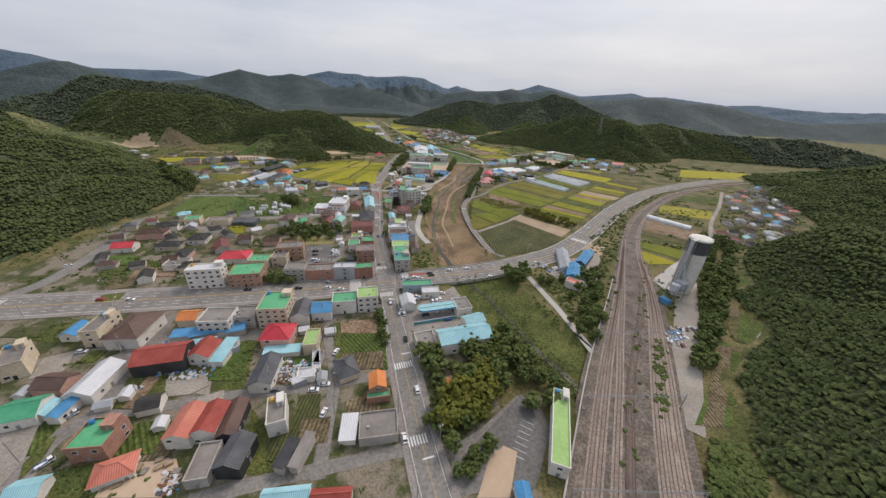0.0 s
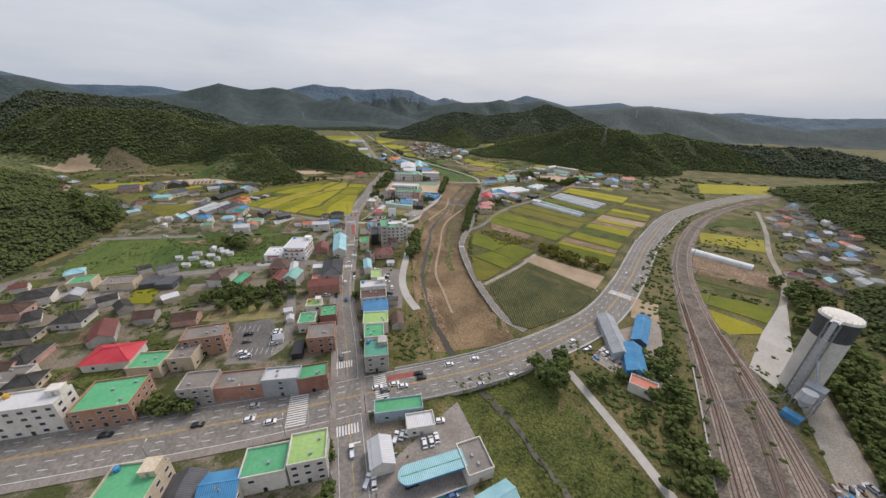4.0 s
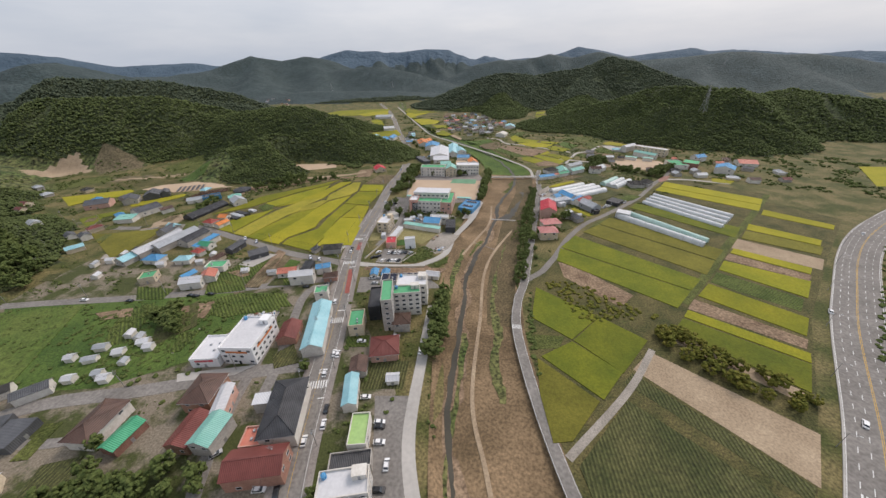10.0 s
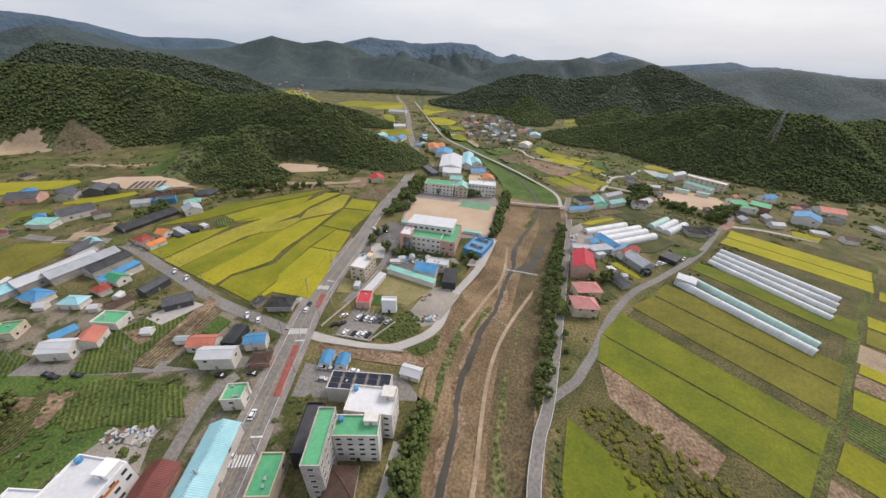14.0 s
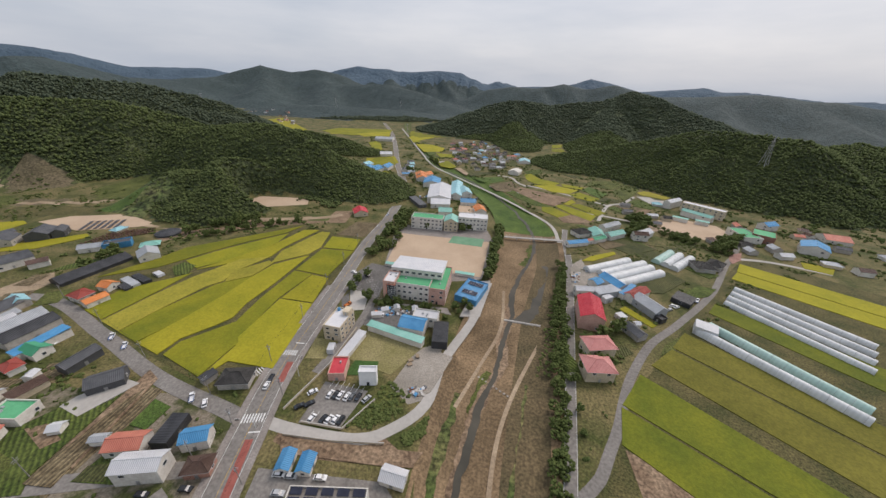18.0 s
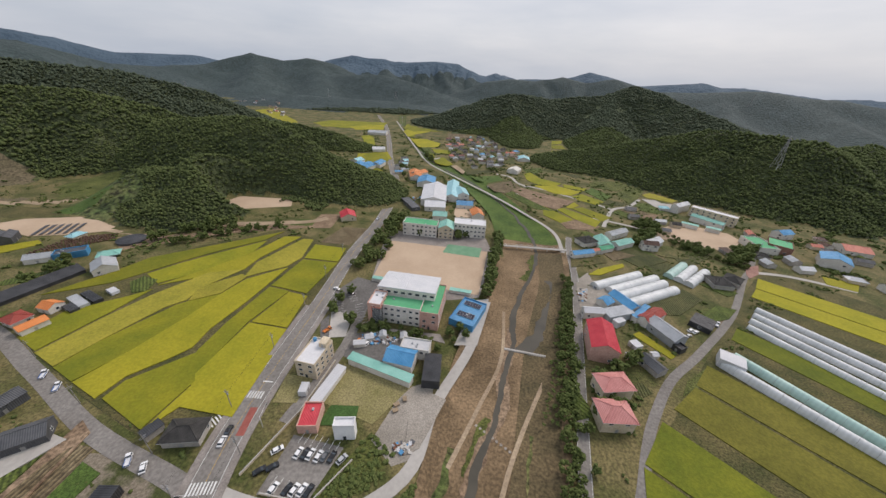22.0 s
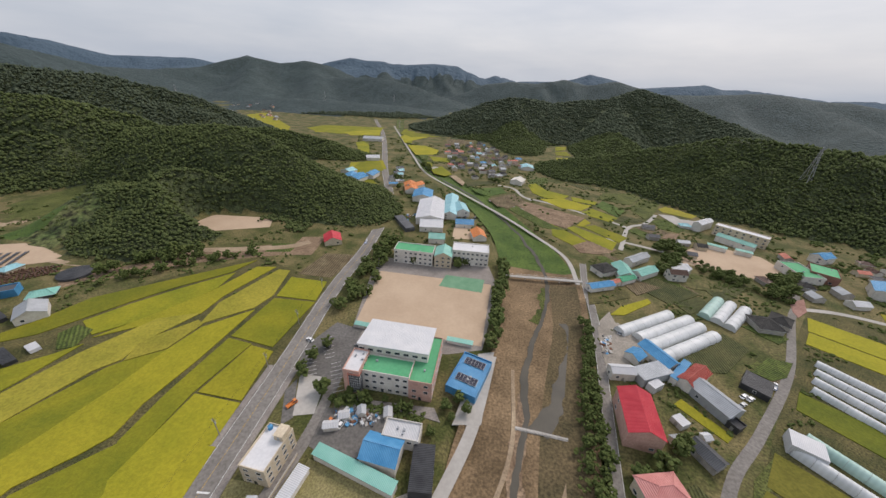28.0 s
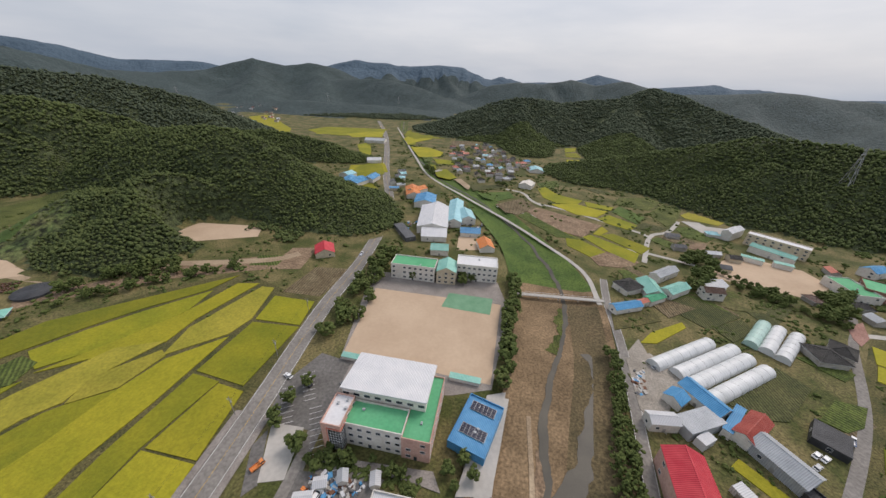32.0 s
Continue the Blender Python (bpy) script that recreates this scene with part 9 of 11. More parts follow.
house(-210.4, 845.5, 16.6, 17.1, 5.0, -14, 'gable', 'metal_paleblue', 'plaster_white', plain=True)
house(-264.7, 1127.1, 42.3, 28.5, 5.0, 5, 'gable', 'metal_silver', 'plaster_white', plain=True)
house(-205.8, 942.1, 22.4, 17.0, 5.0, 20, 'gable', 'metal_white', 'plaster_white', plain=True)
house(-102.9, 799.7, 23.7, 11.5, 6.0, 58, 'gable', 'metal_orange', 'plaster_white', plain=True)
house(34.1, 869.4, 17.0, 19.9, 5.0, -21, 'gable', 'plaster_white', 'plaster_white', plain=True)
house(57.0, 964.7, 21.0, 24.4, 4.0, -1, 'gable', 'metal_paleblue', 'plaster_white', plain=True)
house(221.1, 750.1, 8.4, 25.6, 8.0, -53, 'gable', 'metal_white', 'plaster_white', plain=True)
hamlet('house', [(-133.8, 786.1), (-160.5, 907.4), (-128.9, 857.6), (-113.2, 781.1)], 8)
hamlet('house', [(-200.8, 829.1), (-180.0, 859.7), (-161.6, 853.3), (-155.4, 821.1), (-177.8, 830.6)], 4)
hamlet('house', [(-827.9, 1378.5), (-979.6, 1639.5), (-827.6, 1617.5), (-694.4, 1473.4), (-811.3, 1499.1)], 10)
lane('farm_track', [(111.9, 674.7), (138.6, 730.6), (161.1, 746.8), (179.2, 768.8), (188.2, 782.1)], 4, material='concrete')
lane('farm_track', [(40.6, 803.2), (70.3, 787.8), (101.1, 764.6), (131.7, 739.6), (137.5, 730.4)], 4, material='concrete')
lane('farm_track', [(5.5, 851.1), (26.8, 839.7), (34.9, 812.2), (46.1, 794.7)], 4, material='concrete')
grove('tree', [(-127.4, 788.0), (-140.1, 848.1), (-126.2, 824.7), (-112.1, 761.0)], 6, 'street', 3.5)
grove('tree', [(-112.6, 888.1), (-116.2, 930.1), (-102.7, 919.5), (-98.7, 886.0)], 5, 'street', 4)
grove('tree', [(140.8, 676.4), (153.6, 693.9), (168.9, 697.4), (162.1, 676.6)], 6, 'street', 4.5)
grove('tree', [(-13.5, 887.8), (5.9, 864.7), (13.0, 853.4), (-5.6, 861.2)], 4, 'street', 3)
# rank growth on every open patch of the valley floor
undergrowth([(-330, -40), (-330, 420), (-110, 420), (-30, 330), (20, 130), (40, -20)], 2600, 0.9)
undergrowth([(18, 392), (60, 640), (250, 760), (300, 620), (95, 480), (40, 400)], 1500, 1.0)
undergrowth([(-620, 480), (-560, 640), (-170, 660), (-110, 600), (-260, 470), (-400, 420)], 1500, 1.2)
undergrowth([(-230, 660), (-320, 1200), (190, 1000), (250, 780), (60, 660), (-100, 640)], 1700, 1.8)
undergrowth([(80, 100), (120, 240), (300, 420), (520, 560), (420, 330), (200, 130)], 1300, 1.2)
undergrowth([(250, 600), (240, 760), (520, 700), (700, 640), (420, 540)], 700, 2.0)
# plots, yards and clutter of the town
canopy(-7.8, 147.2, 23.0, 6.6, 18)
yard_wall((-20.2, 135.1), (3.7, 143.4), 2.0, 'metal_green', 'metal_blue', 'long yard wall painted green below and blue above')
yard_wall((-30.0, 150.5), (-20.5, 154.0), 2.0, 'metal_green', 'metal_blue', 'short yard wall painted green below and blue above')
area('paving', [(-28.0, 146.2), (2.3, 178.1), (13.4, 150.2), (-7.5, 131.1), (-22.1, 129.7)], z=0.2)
park(-10.9, 158.8, 105, 'white')
park(-8.4, 159.6, 105, 'white')
park(-6.4, 161.1, 105, 'white')
park(-27.0, 144.4, 105, 'white')
park(-14.5, 144.2, 20, 'black')
park(-0.9, 141.1, 20, 'blue')
area('soil', [(-60.8, 133.4), (-42.6, 137.8), (-40.0, 126.8), (-57.9, 125.4)], z=0.4)
area('crop_green', [(-58.3, 119.8), (-36.8, 124.0), (-34.1, 113.5), (-54.6, 109.9)], z=0.4)
area('soil_rows', [(-54.3, 109.1), (-33.9, 112.7), (-31.7, 103.0), (-50.1, 99.9)], z=0.4)
area('weeds', [(-64.8, 131.2), (-61.6, 134.4), (-51.6, 101.9), (-52.1, 97.9)], z=0.5)
shrubs('shrubs', [(-58.3, 119.8), (-36.8, 124.0), (-34.1, 113.5), (-54.6, 109.9)], 150, 0.6)
debris('scrap', [(-79.0, 98.7), (-69.6, 104.3), (-62.1, 101.0), (-60.4, 95.2), (-71.1, 89.7), (-73.9, 90.2)], 120, 0.7)
area('grass_lush', [(-82.2, 104.1), (-68.2, 107.3), (-64.8, 101.6), (-75.6, 97.4)], z=0.4)
area('weeds', [(-71.4, 122.2), (-67.4, 122.3), (-65.2, 113.6), (-67.8, 113.6)], z=0.4)
house(-62.4, 103.8, 7.8, 3.5, 3.0, 96, 'flat', 'deck_grey', 'metal_silver', plain=True)
house(-63.5, 95.1, 5.6, 3.0, 3.0, 34, 'gable', 'metal_white', 'metal_silver', plain=True)
house(-66.2, 91.2, 5.9, 3.5, 3.0, 37, 'gable', 'metal_white', 'metal_silver', plain=True)
house(-124.2, 117.6, 15.7, 6.0, 3.6, 26, 'shed', 'metal_blue', 'plaster_grey', plain=True)
house(-111.5, 120.5, 7.8, 5.0, 3.6, 26, 'shed', 'metal_blue', 'plaster_grey', plain=True)
house(-120.3, 107.6, 10.8, 7.0, 3.5, 20, 'shed', 'metal_paleblue', 'plaster_grey', plain=True)
house(-108.9, 107.7, 8.7, 9.0, 3.5, 47, 'arc', 'metal_silver', 'metal_silver', plain=True)
debris('scrap', [(-143.8, 110.7), (-132.1, 114.3), (-119.3, 119.5), (-118.2, 118.2), (-130.5, 112.5), (-141.5, 109.2)], 70, 0.7)
debris('scrap', [(-132.0, 89.8), (-111.3, 98.9), (-107.5, 97.6), (-106.4, 90.2), (-121.6, 88.8)], 110, 0.6)
area('weeds', [(-128.9, 92.2), (-125.6, 94.7), (-108.6, 98.9), (-105.9, 89.6), (-133.9, 88.6)], z=0.35)
area('grass_lush', [(-113.2, 104.5), (-107.8, 106.8), (-104.8, 115.0), (-101.7, 115.1), (-98.8, 108.6), (-92.5, 90.4), (-105.9, 89.6), (-107.5, 97.6)], z=0.3)
shrubs('shrubs', [(-112.6, 103.8), (-107.8, 106.8), (-104.8, 115.0), (-101.7, 115.1), (-98.8, 108.6), (-92.5, 90.4), (-105.9, 89.6), (-107.5, 97.6)], 120, 0.8)
debris('scrap', [(-82.3, 103.6), (-76.7, 105.2), (-71.4, 95.6), (-75.1, 90.7)], 60, 0.7)
area('meadow_green', [(-271.2, 275.9), (-292.6, 332.1), (-247.2, 343.4), (-220.2, 289.2), (-239.9, 274.7)], z=0.4)
area('grass_lush', [(-257.8, 192.0), (-228.8, 195.8), (-227.0, 181.7), (-230.5, 177.8)], z=0.4)
area('soil', [(-210.7, 168.4), (-215.6, 180.5), (-191.0, 181.7), (-185.9, 171.3)], z=0.4)
area('crop_green', [(-216.3, 182.3), (-220.6, 190.0), (-206.4, 189.7), (-202.2, 179.3)], z=0.4)
area('rice_green', [(-195.4, 244.3), (-200.0, 257.4), (-189.6, 261.8), (-182.7, 245.2)], z=0.4)
area('crop_green', [(-224.2, 231.4), (-225.5, 246.8), (-216.9, 237.9), (-216.7, 229.0)], z=0.4)
area('crop_rows', [(-207.8, 206.1), (-210.0, 214.6), (-194.7, 216.9), (-192.8, 209.5)], z=0.4)
area('weeds', [(-172.9, 184.6), (-169.5, 190.8), (-150.3, 196.0), (-155.5, 179.8)], z=0.4)
area('soil_rows', [(-176.5, 180.6), (-177.0, 188.3), (-168.7, 189.8), (-165.6, 181.2)], z=0.4)
area('concrete', [(-237.5, 227.5), (-249.1, 253.3), (-240.5, 254.0), (-232.3, 227.9)], z=0.3)
area('paving', [(-224.3, 260.7), (-212.8, 271.2), (-205.3, 251.7), (-216.5, 252.5)], z=0.3)
area('crop_green', [(-173.8, 235.0), (-163.6, 237.3), (-159.5, 231.6), (-168.8, 229.5)], z=0.4)
area('weeds', [(-236.1, 170.5), (-235.2, 185.2), (-221.6, 174.7), (-223.0, 164.6)], z=0.4)
shrubs('shrubs', [(-241.6, 184.8), (-230.0, 195.8), (-239.5, 242.4), (-227.8, 253.3), (-202.5, 221.7), (-200.1, 179.4), (-214.3, 165.0)], 90, 1.3)
shrubs('shrubs', [(-185.1, 180.2), (-161.8, 202.0), (-140.5, 220.5), (-128.9, 199.4), (-153.8, 174.5)], 80, 1.3)
shrubs('shrubs', [(-178.4, 226.0), (-154.5, 245.8), (-143.4, 225.7), (-164.9, 216.3)], 40, 1.2)
shrubs('shrubs', [(-236.1, 170.5), (-223.2, 178.2), (-201.5, 157.9), (-220.4, 157.1)], 40, 1.3)
shrubs('shrubs', [(-224.5, 353.2), (-132.7, 370.9), (-106.2, 289.6), (-183.4, 282.5)], 120, 1.3)
shrubs('shrubs', [(-34.0, 220.7), (-19.8, 232.2), (-12.9, 203.3), (-27.9, 202.4)], 40, 1.2)
shrubs('shrubs', [(-97.2, 244.1), (-69.9, 252.4), (-64.3, 229.2), (-91.4, 227.3)], 20, 1.0)
shrubs('shrubs', [(-97.8, 368.7), (-43.9, 389.0), (-38.2, 295.9), (-54.3, 267.2)], 50, 1.1)
area('crop_green', [(-214.9, 336.6), (-204.4, 349.5), (-187.7, 318.3), (-200.5, 312.0)], z=0.4)
area('soil', [(-158.1, 381.4), (-161.4, 415.2), (-155.5, 412.0), (-149.4, 375.6)], z=0.4)
area('crop_rows', [(-189.8, 336.7), (-177.7, 352.7), (-162.2, 331.5), (-174.8, 314.6)], z=0.4)
area('crop_green', [(-189.0, 377.4), (-174.8, 401.3), (-164.7, 398.9), (-160.5, 370.8)], z=0.4)
area('crop_rows', [(209.2, 187.0), (218.2, 182.9), (168.2, 133.8), (163.0, 136.3)], z=0.4)
area('crop_green', [(227.3, 216.0), (238.5, 208.2), (218.1, 189.7), (210.6, 196.5)], z=0.4)
area('soil_rows', [(149.6, 132.0), (164.5, 129.9), (136.7, 92.7), (115.6, 92.4)], z=0.3)
area('crop_green', [(153.9, 128.4), (158.4, 127.3), (131.4, 92.6), (124.3, 92.5)], z=0.6)
area('bund', [(201.9, 188.9), (206.9, 184.6), (162.6, 136.3), (167.4, 149.5)], z=0.4)
lane('farm_track', [(245.8, 217.0), (225.6, 192.4), (221.2, 176.7), (208.1, 161.0), (180.5, 143.9), (167.2, 132.5), (148.3, 109.8), (138.5, 92.8)], 2.5, material='gravel')
grove('tree', [(193.5, 208.5), (203.6, 198.6), (134.3, 117.6), (122.0, 111.2), (154.1, 155.5)], 36, 'street', 4.0)
debris('scrap', [(126.4, 145.1), (142.8, 147.1), (129.3, 128.9), (120.6, 131.2)], 70, 0.9)
park(144.4, 145.1, 100, 'silver')
park(131.0, 137.5, 100, 'truck_white')
debris('scrap', [(88.2, 213.8), (102.3, 211.8), (94.8, 198.0), (84.0, 202.6)], 40, 0.8)
house(86.8, 185.8, 11.0, 7.0, 4.5, -36, 'flat', 'metal_salmon', 'plaster_white', plain=True)
shrubs('shrubs', [(63.2, 196.3), (111.4, 193.9), (81.2, 132.6), (72.1, 129.8), (69.1, 162.7)], 200, 1.3)
shrubs('shrubs', [(31.0, 154.3), (62.7, 109.9), (58.9, 94.5), (52.4, 91.5), (29.9, 136.3)], 160, 0.7)
area('crop_green', [(-160.2, 356.8), (-125.7, 363.7), (-122.8, 345.4), (-152.8, 343.0)], z=0.4)
area('soil', [(-175.8, 349.0), (-167.9, 351.6), (-163.6, 338.9), (-172.0, 337.6)], z=0.4)
area('soil', [(-191.2, 344.0), (-180.2, 346.3), (-177.3, 342.6), (-188.5, 340.8)], z=0.4)
area('crop_green', [(-166.8, 325.8), (-157.5, 329.2), (-156.8, 313.7), (-161.8, 312.1)], z=0.4)
area('grass_lush', [(-208.2, 311.8), (-204.1, 323.9), (-178.3, 334.4), (-166.8, 325.8), (-161.8, 312.1), (-169.5, 298.7), (-184.7, 296.4)], z=0.3)
area('soil', [(-229.9, 336.6), (-213.5, 341.7), (-208.7, 336.4), (-221.0, 333.3)], z=0.4)
area('concrete', [(-146.7, 300.7), (-112.8, 308.7), (-119.1, 302.2), (-143.3, 296.5)], z=0.3)
area('gravel', [(-138.2, 343.0), (-121.8, 346.7), (-120.9, 340.2), (-138.2, 338.5)], z=0.4)
debris('scrap', [(-139.0, 342.8), (-121.8, 346.7), (-120.9, 340.2), (-138.2, 338.5)], 80, 0.7)
lane('farm_track', [(-158.4, 330.1), (-159.8, 321.1), (-160.3, 312.3)], 2, material='gravel')
shrubs('shrubs', [(-238.3, 331.7), (-161.7, 353.9), (-154.3, 329.7), (-159.2, 303.1), (-179.7, 293.1)], 140, 1.0)
area('crop_rows', [(-108.1, 315.5), (-100.8, 323.2), (-92.2, 311.9), (-102.6, 307.4)], z=0.4)
house(95.1, 617.4, 14.6, 6.0, 4.0, 31, 'gable', 'metal_green', 'plaster_white', plain=True)
house(136.9, 630.7, 12.8, 8.0, 6.5, 2, 'gable', 'tile_brown', 'plaster_white')
area('crop_rows', [(99.4, 614.5), (122.2, 629.4), (144.8, 610.6), (116.4, 593.3)], z=0.4)
area('soil_rows', [(93.0, 615.2), (104.7, 621.6), (119.3, 614.7), (97.9, 601.3)], z=0.5)
area('grass', [(123.3, 631.8), (177.8, 634.6), (164.4, 618.2), (145.1, 618.0)], z=0.4)
area('crop_green', [(151.8, 578.5), (168.3, 581.6), (174.1, 570.4), (163.7, 564.0)], z=0.4)
area('bund', [(62.7, 597.8), (91.2, 610.9), (91.7, 596.6), (59.9, 582.3)], z=0.4)
area('crop_rows', [(119.6, 595.5), (143.6, 608.6), (144.3, 597.2), (124.8, 584.4)], z=0.4)
shrubs('shrubs', [(160.6, 629.0), (181.3, 633.2), (195.2, 600.8), (184.3, 582.0), (168.3, 581.6), (166.4, 614.9)], 60, 1.3)
debris('scrap', [(57.9, 551.4), (65.3, 555.0), (59.1, 536.9), (54.8, 538.1)], 40, 0.8)
shrubs('shrubs', [(59.4, 586.9), (63.7, 581.5), (48.5, 522.6), (41.8, 519.8)], 90, 1.2)
house(-79.0, 534.3, 9.5, 2.5, 2.2, -4, 'shed', 'metal_teal', 'plaster_white', plain=True, name='bleacher_shelter')
house(-23.1, 530.9, 13.9, 2.5, 2.2, -5, 'shed', 'metal_teal', 'plaster_white', plain=True, name='bleacher_shelter')
debris('scrap', [(-73.3, 482.5), (-63.2, 483.6), (-53.2, 481.3), (-54.4, 477.8), (-69.5, 475.3)], 90, 0.8)
shrubs('shrubs', [(-77.0, 489.5), (-49.3, 489.0), (-32.9, 485.8), (-36.8, 480.7), (-55.2, 483.2), (-75.8, 484.6)], 110, 1.0)
area('paving', [(-66.8, 488.6), (-31.0, 489.6), (-27.5, 483.3), (-37.8, 484.9), (-56.5, 486.6)], z=0.3)
dome_end(121.9, 494.6, 11, 9, 5.2, -30)
# the park, its car park and the builder's yard
area('asphalt_dark', [(2.0, 58.5), (31.7, 91.6), (39.4, 88.4), (41.0, 75.3), (32.0, 57.0), (27.3, 50.6), (20.1, 50.2), (25.0, 64.9), (21.0, 68.3), (2.8, 54.7)], z=0.3)
area('sand_field', [(9.9, 49.7), (14.6, 58.4), (21.0, 67.8), (26.0, 65.8), (20.9, 50.3)], z=0.45)
area('sand_field', [(-3.6, 98.4), (3.0, 101.0), (5.2, 95.0), (-0.1, 87.0), (-3.3, 89.2)], z=0.4)
area('grass', [(0.7, 107.6), (12.7, 111.6), (12.2, 103.9), (4.1, 96.2)], z=0.3)
play_frame(-0.8, 94.6)
grove('tree', [(-15.4, 111.1), (4.3, 115.9), (32.9, 135.0), (32.7, 110.0), (22.0, 91.0), (3.8, 65.4), (-3.1, 59.9), (-8.8, 78.4), (-5.2, 85.5), (6.1, 89.9), (16.1, 110.3), (1.9, 112.4), (-10.6, 102.2)], 18, 'street', 4.2)
grove('tree', [(4.0, 89.7), (13.4, 104.0), (27.1, 121.2), (28.6, 114.5), (16.7, 90.6), (2.0, 72.9), (-1.8, 72.6)], 12, 'gold', 4.0)
grove('tree', [(30.5, 85.5), (33.9, 89.3), (35.5, 84.7), (31.7, 81.0)], 1, 'street', 5.0)
grove('tree', [(2.8, 55.4), (10.0, 65.8), (20.4, 70.1), (19.9, 66.4), (9.4, 55.8), (4.4, 52.5)], 9, 'street', 2.6)
grove('tree', [(26.6, 100.6), (40.2, 112.1), (51.2, 96.9), (52.8, 88.1), (46.8, 96.6), (32.9, 98.3)], 9, 'street', 3.2)
stalls(28.1, 62.9, 65, 6, 2.6, 5.0)
area('crop_green', [(-115.9, 55.9), (-119.4, 67.3), (-109.6, 70.9), (-105.2, 64.4), (-103.8, 57.4)], z=0.5)
area('weeds', [(-133.6, 73.6), (-140.6, 88.6), (-126.7, 92.3), (-117.1, 79.1), (-125.5, 74.1)], z=0.4)
area('soil', [(-129.2, 75.0), (-132.1, 88.5), (-128.6, 89.4), (-125.1, 74.7)], z=0.5)
area('gravel', [(-117.1, 80.3), (-119.7, 86.2), (-110.7, 94.1), (-103.9, 87.3), (-108.4, 82.1)], z=0.45)
area('sand_field', [(-110.1, 43.4), (-111.9, 48.4), (-107.5, 54.0), (-94.5, 56.3), (-88.4, 50.4), (-89.9, 44.5)], z=0.45)
area('weeds', [(-124.3, 42.7), (-128.3, 48.3), (-118.3, 54.9), (-112.0, 55.3), (-110.1, 43.4)], z=0.35)
area('weeds', [(-138.5, 47.0), (-142.9, 51.9), (-144.2, 60.2), (-142.8, 62.1), (-138.6, 53.8)], z=0.4)
area('gravel', [(-162.4, 60.9), (-156.6, 64.0), (-153.7, 66.1), (-143.8, 52.7), (-141.8, 44.7)], z=0.35)
area('crop_rows', [(-222.3, 107.9), (-223.8, 115.0), (-207.9, 117.3), (-204.9, 109.4)], z=0.4)
timber('stack', [(-111.6, 44.9), (-113.9, 51.3), (-108.2, 54.7), (-94.5, 56.3), (-90.2, 51.8), (-100.9, 52.0), (-107.0, 46.6)], 22)
debris('scrap', [(-92.8, 44.3), (-94.9, 51.6), (-90.6, 53.3), (-86.0, 46.3)], 60, 0.6)
shrubs('shrubs', [(-129.8, 49.6), (-117.6, 54.2), (-114.1, 49.0), (-121.7, 44.4)], 80, 1.0)
# plots and walls round the lower crossroads
area('crop_green', [(-168.9, 368.5), (-166.9, 390.1), (-162.1, 403.3), (-161.4, 399.5), (-159.5, 368.4)], z=0.4)
area('soil_rows', [(-157.8, 368.6), (-156.3, 400.3), (-154.8, 405.8), (-149.5, 369.1)], z=0.5)
area('weeds', [(-182.6, 377.1), (-178.7, 382.7), (-166.2, 378.7), (-170.0, 369.2)], z=0.4)
area('soil', [(-180.0, 383.6), (-175.6, 385.4), (-165.0, 381.9), (-167.3, 379.5)], z=0.4)
area('concrete', [(-180.2, 393.8), (-178.6, 399.1), (-169.1, 410.5), (-159.7, 409.2), (-168.1, 391.1)], z=0.4)
area('grass_lush', [(-145.2, 391.5), (-146.0, 403.4), (-136.4, 401.1), (-137.3, 390.6)], z=0.4)
area('crop_rows', [(-143.8, 370.8), (-144.1, 375.9), (-137.2, 377.9), (-133.8, 372.4)], z=0.4)
area('crop_green', [(-181.7, 388.8), (-177.9, 393.0), (-168.1, 391.1), (-169.7, 385.3)], z=0.5)
shrubs('shrubs', [(-211.0, 394.9), (-211.1, 409.3), (-188.2, 419.9), (-182.6, 405.3), (-196.1, 393.6)], 60, 1.1)
area('soil', [(-83.7, 396.2), (-42.7, 397.6), (-29.6, 398.7), (-32.3, 393.8), (-43.2, 392.9), (-80.8, 391.4)], z=0.4)
area('gravel', [(-37.2, 436.9), (-29.6, 451.4), (-22.9, 449.2), (-30.6, 426.5), (-35.6, 423.1)], z=0.4)
yard_wall((-84.4, 397.4), (-64.4, 397.9), 1.1, 'plaster_cream', 'plaster_cream', 'low cream crib wall beside the lane')
yard_wall((-64.4, 397.9), (-44.2, 400.0), 1.1, 'plaster_cream', 'plaster_cream', 'low cream crib wall beside the lane')
yard_wall((-80.1, 403.4), (-62.6, 403.1), 1.1, 'plaster_cream', 'plaster_cream', 'low cream crib wall beside the lane')
yard_wall((-62.6, 403.1), (-53.9, 418.4), 1.1, 'plaster_cream', 'plaster_cream', 'low cream crib wall beside the lane')
yard_wall((-90.2, 407.6), (-82.2, 433.7), 1.1, 'plaster_cream', 'plaster_cream', 'low cream crib wall beside the lane')
yard_wall((-82.2, 433.7), (-79.2, 461.9), 1.1, 'plaster_cream', 'plaster_cream', 'low cream crib wall beside the lane')
shrubs('shrubs', [(-39.6, 406.0), (-36.4, 412.0), (-29.5, 414.3), (-30.1, 406.5), (-35.8, 400.6)], 110, 0.8)
shrubs('shrubs', [(-59.3, 404.9), (-53.1, 417.5), (-40.6, 416.0), (-42.5, 411.0), (-54.0, 404.7)], 70, 0.7)
timber('stack', [(-45.4, 440.2), (-41.9, 447.5), (-38.2, 444.8), (-42.4, 438.3)], 3)
debris('scrap', [(-41.9, 426.0), (-33.3, 428.8), (-33.4, 423.4), (-40.2, 423.6)], 40, 0.7)
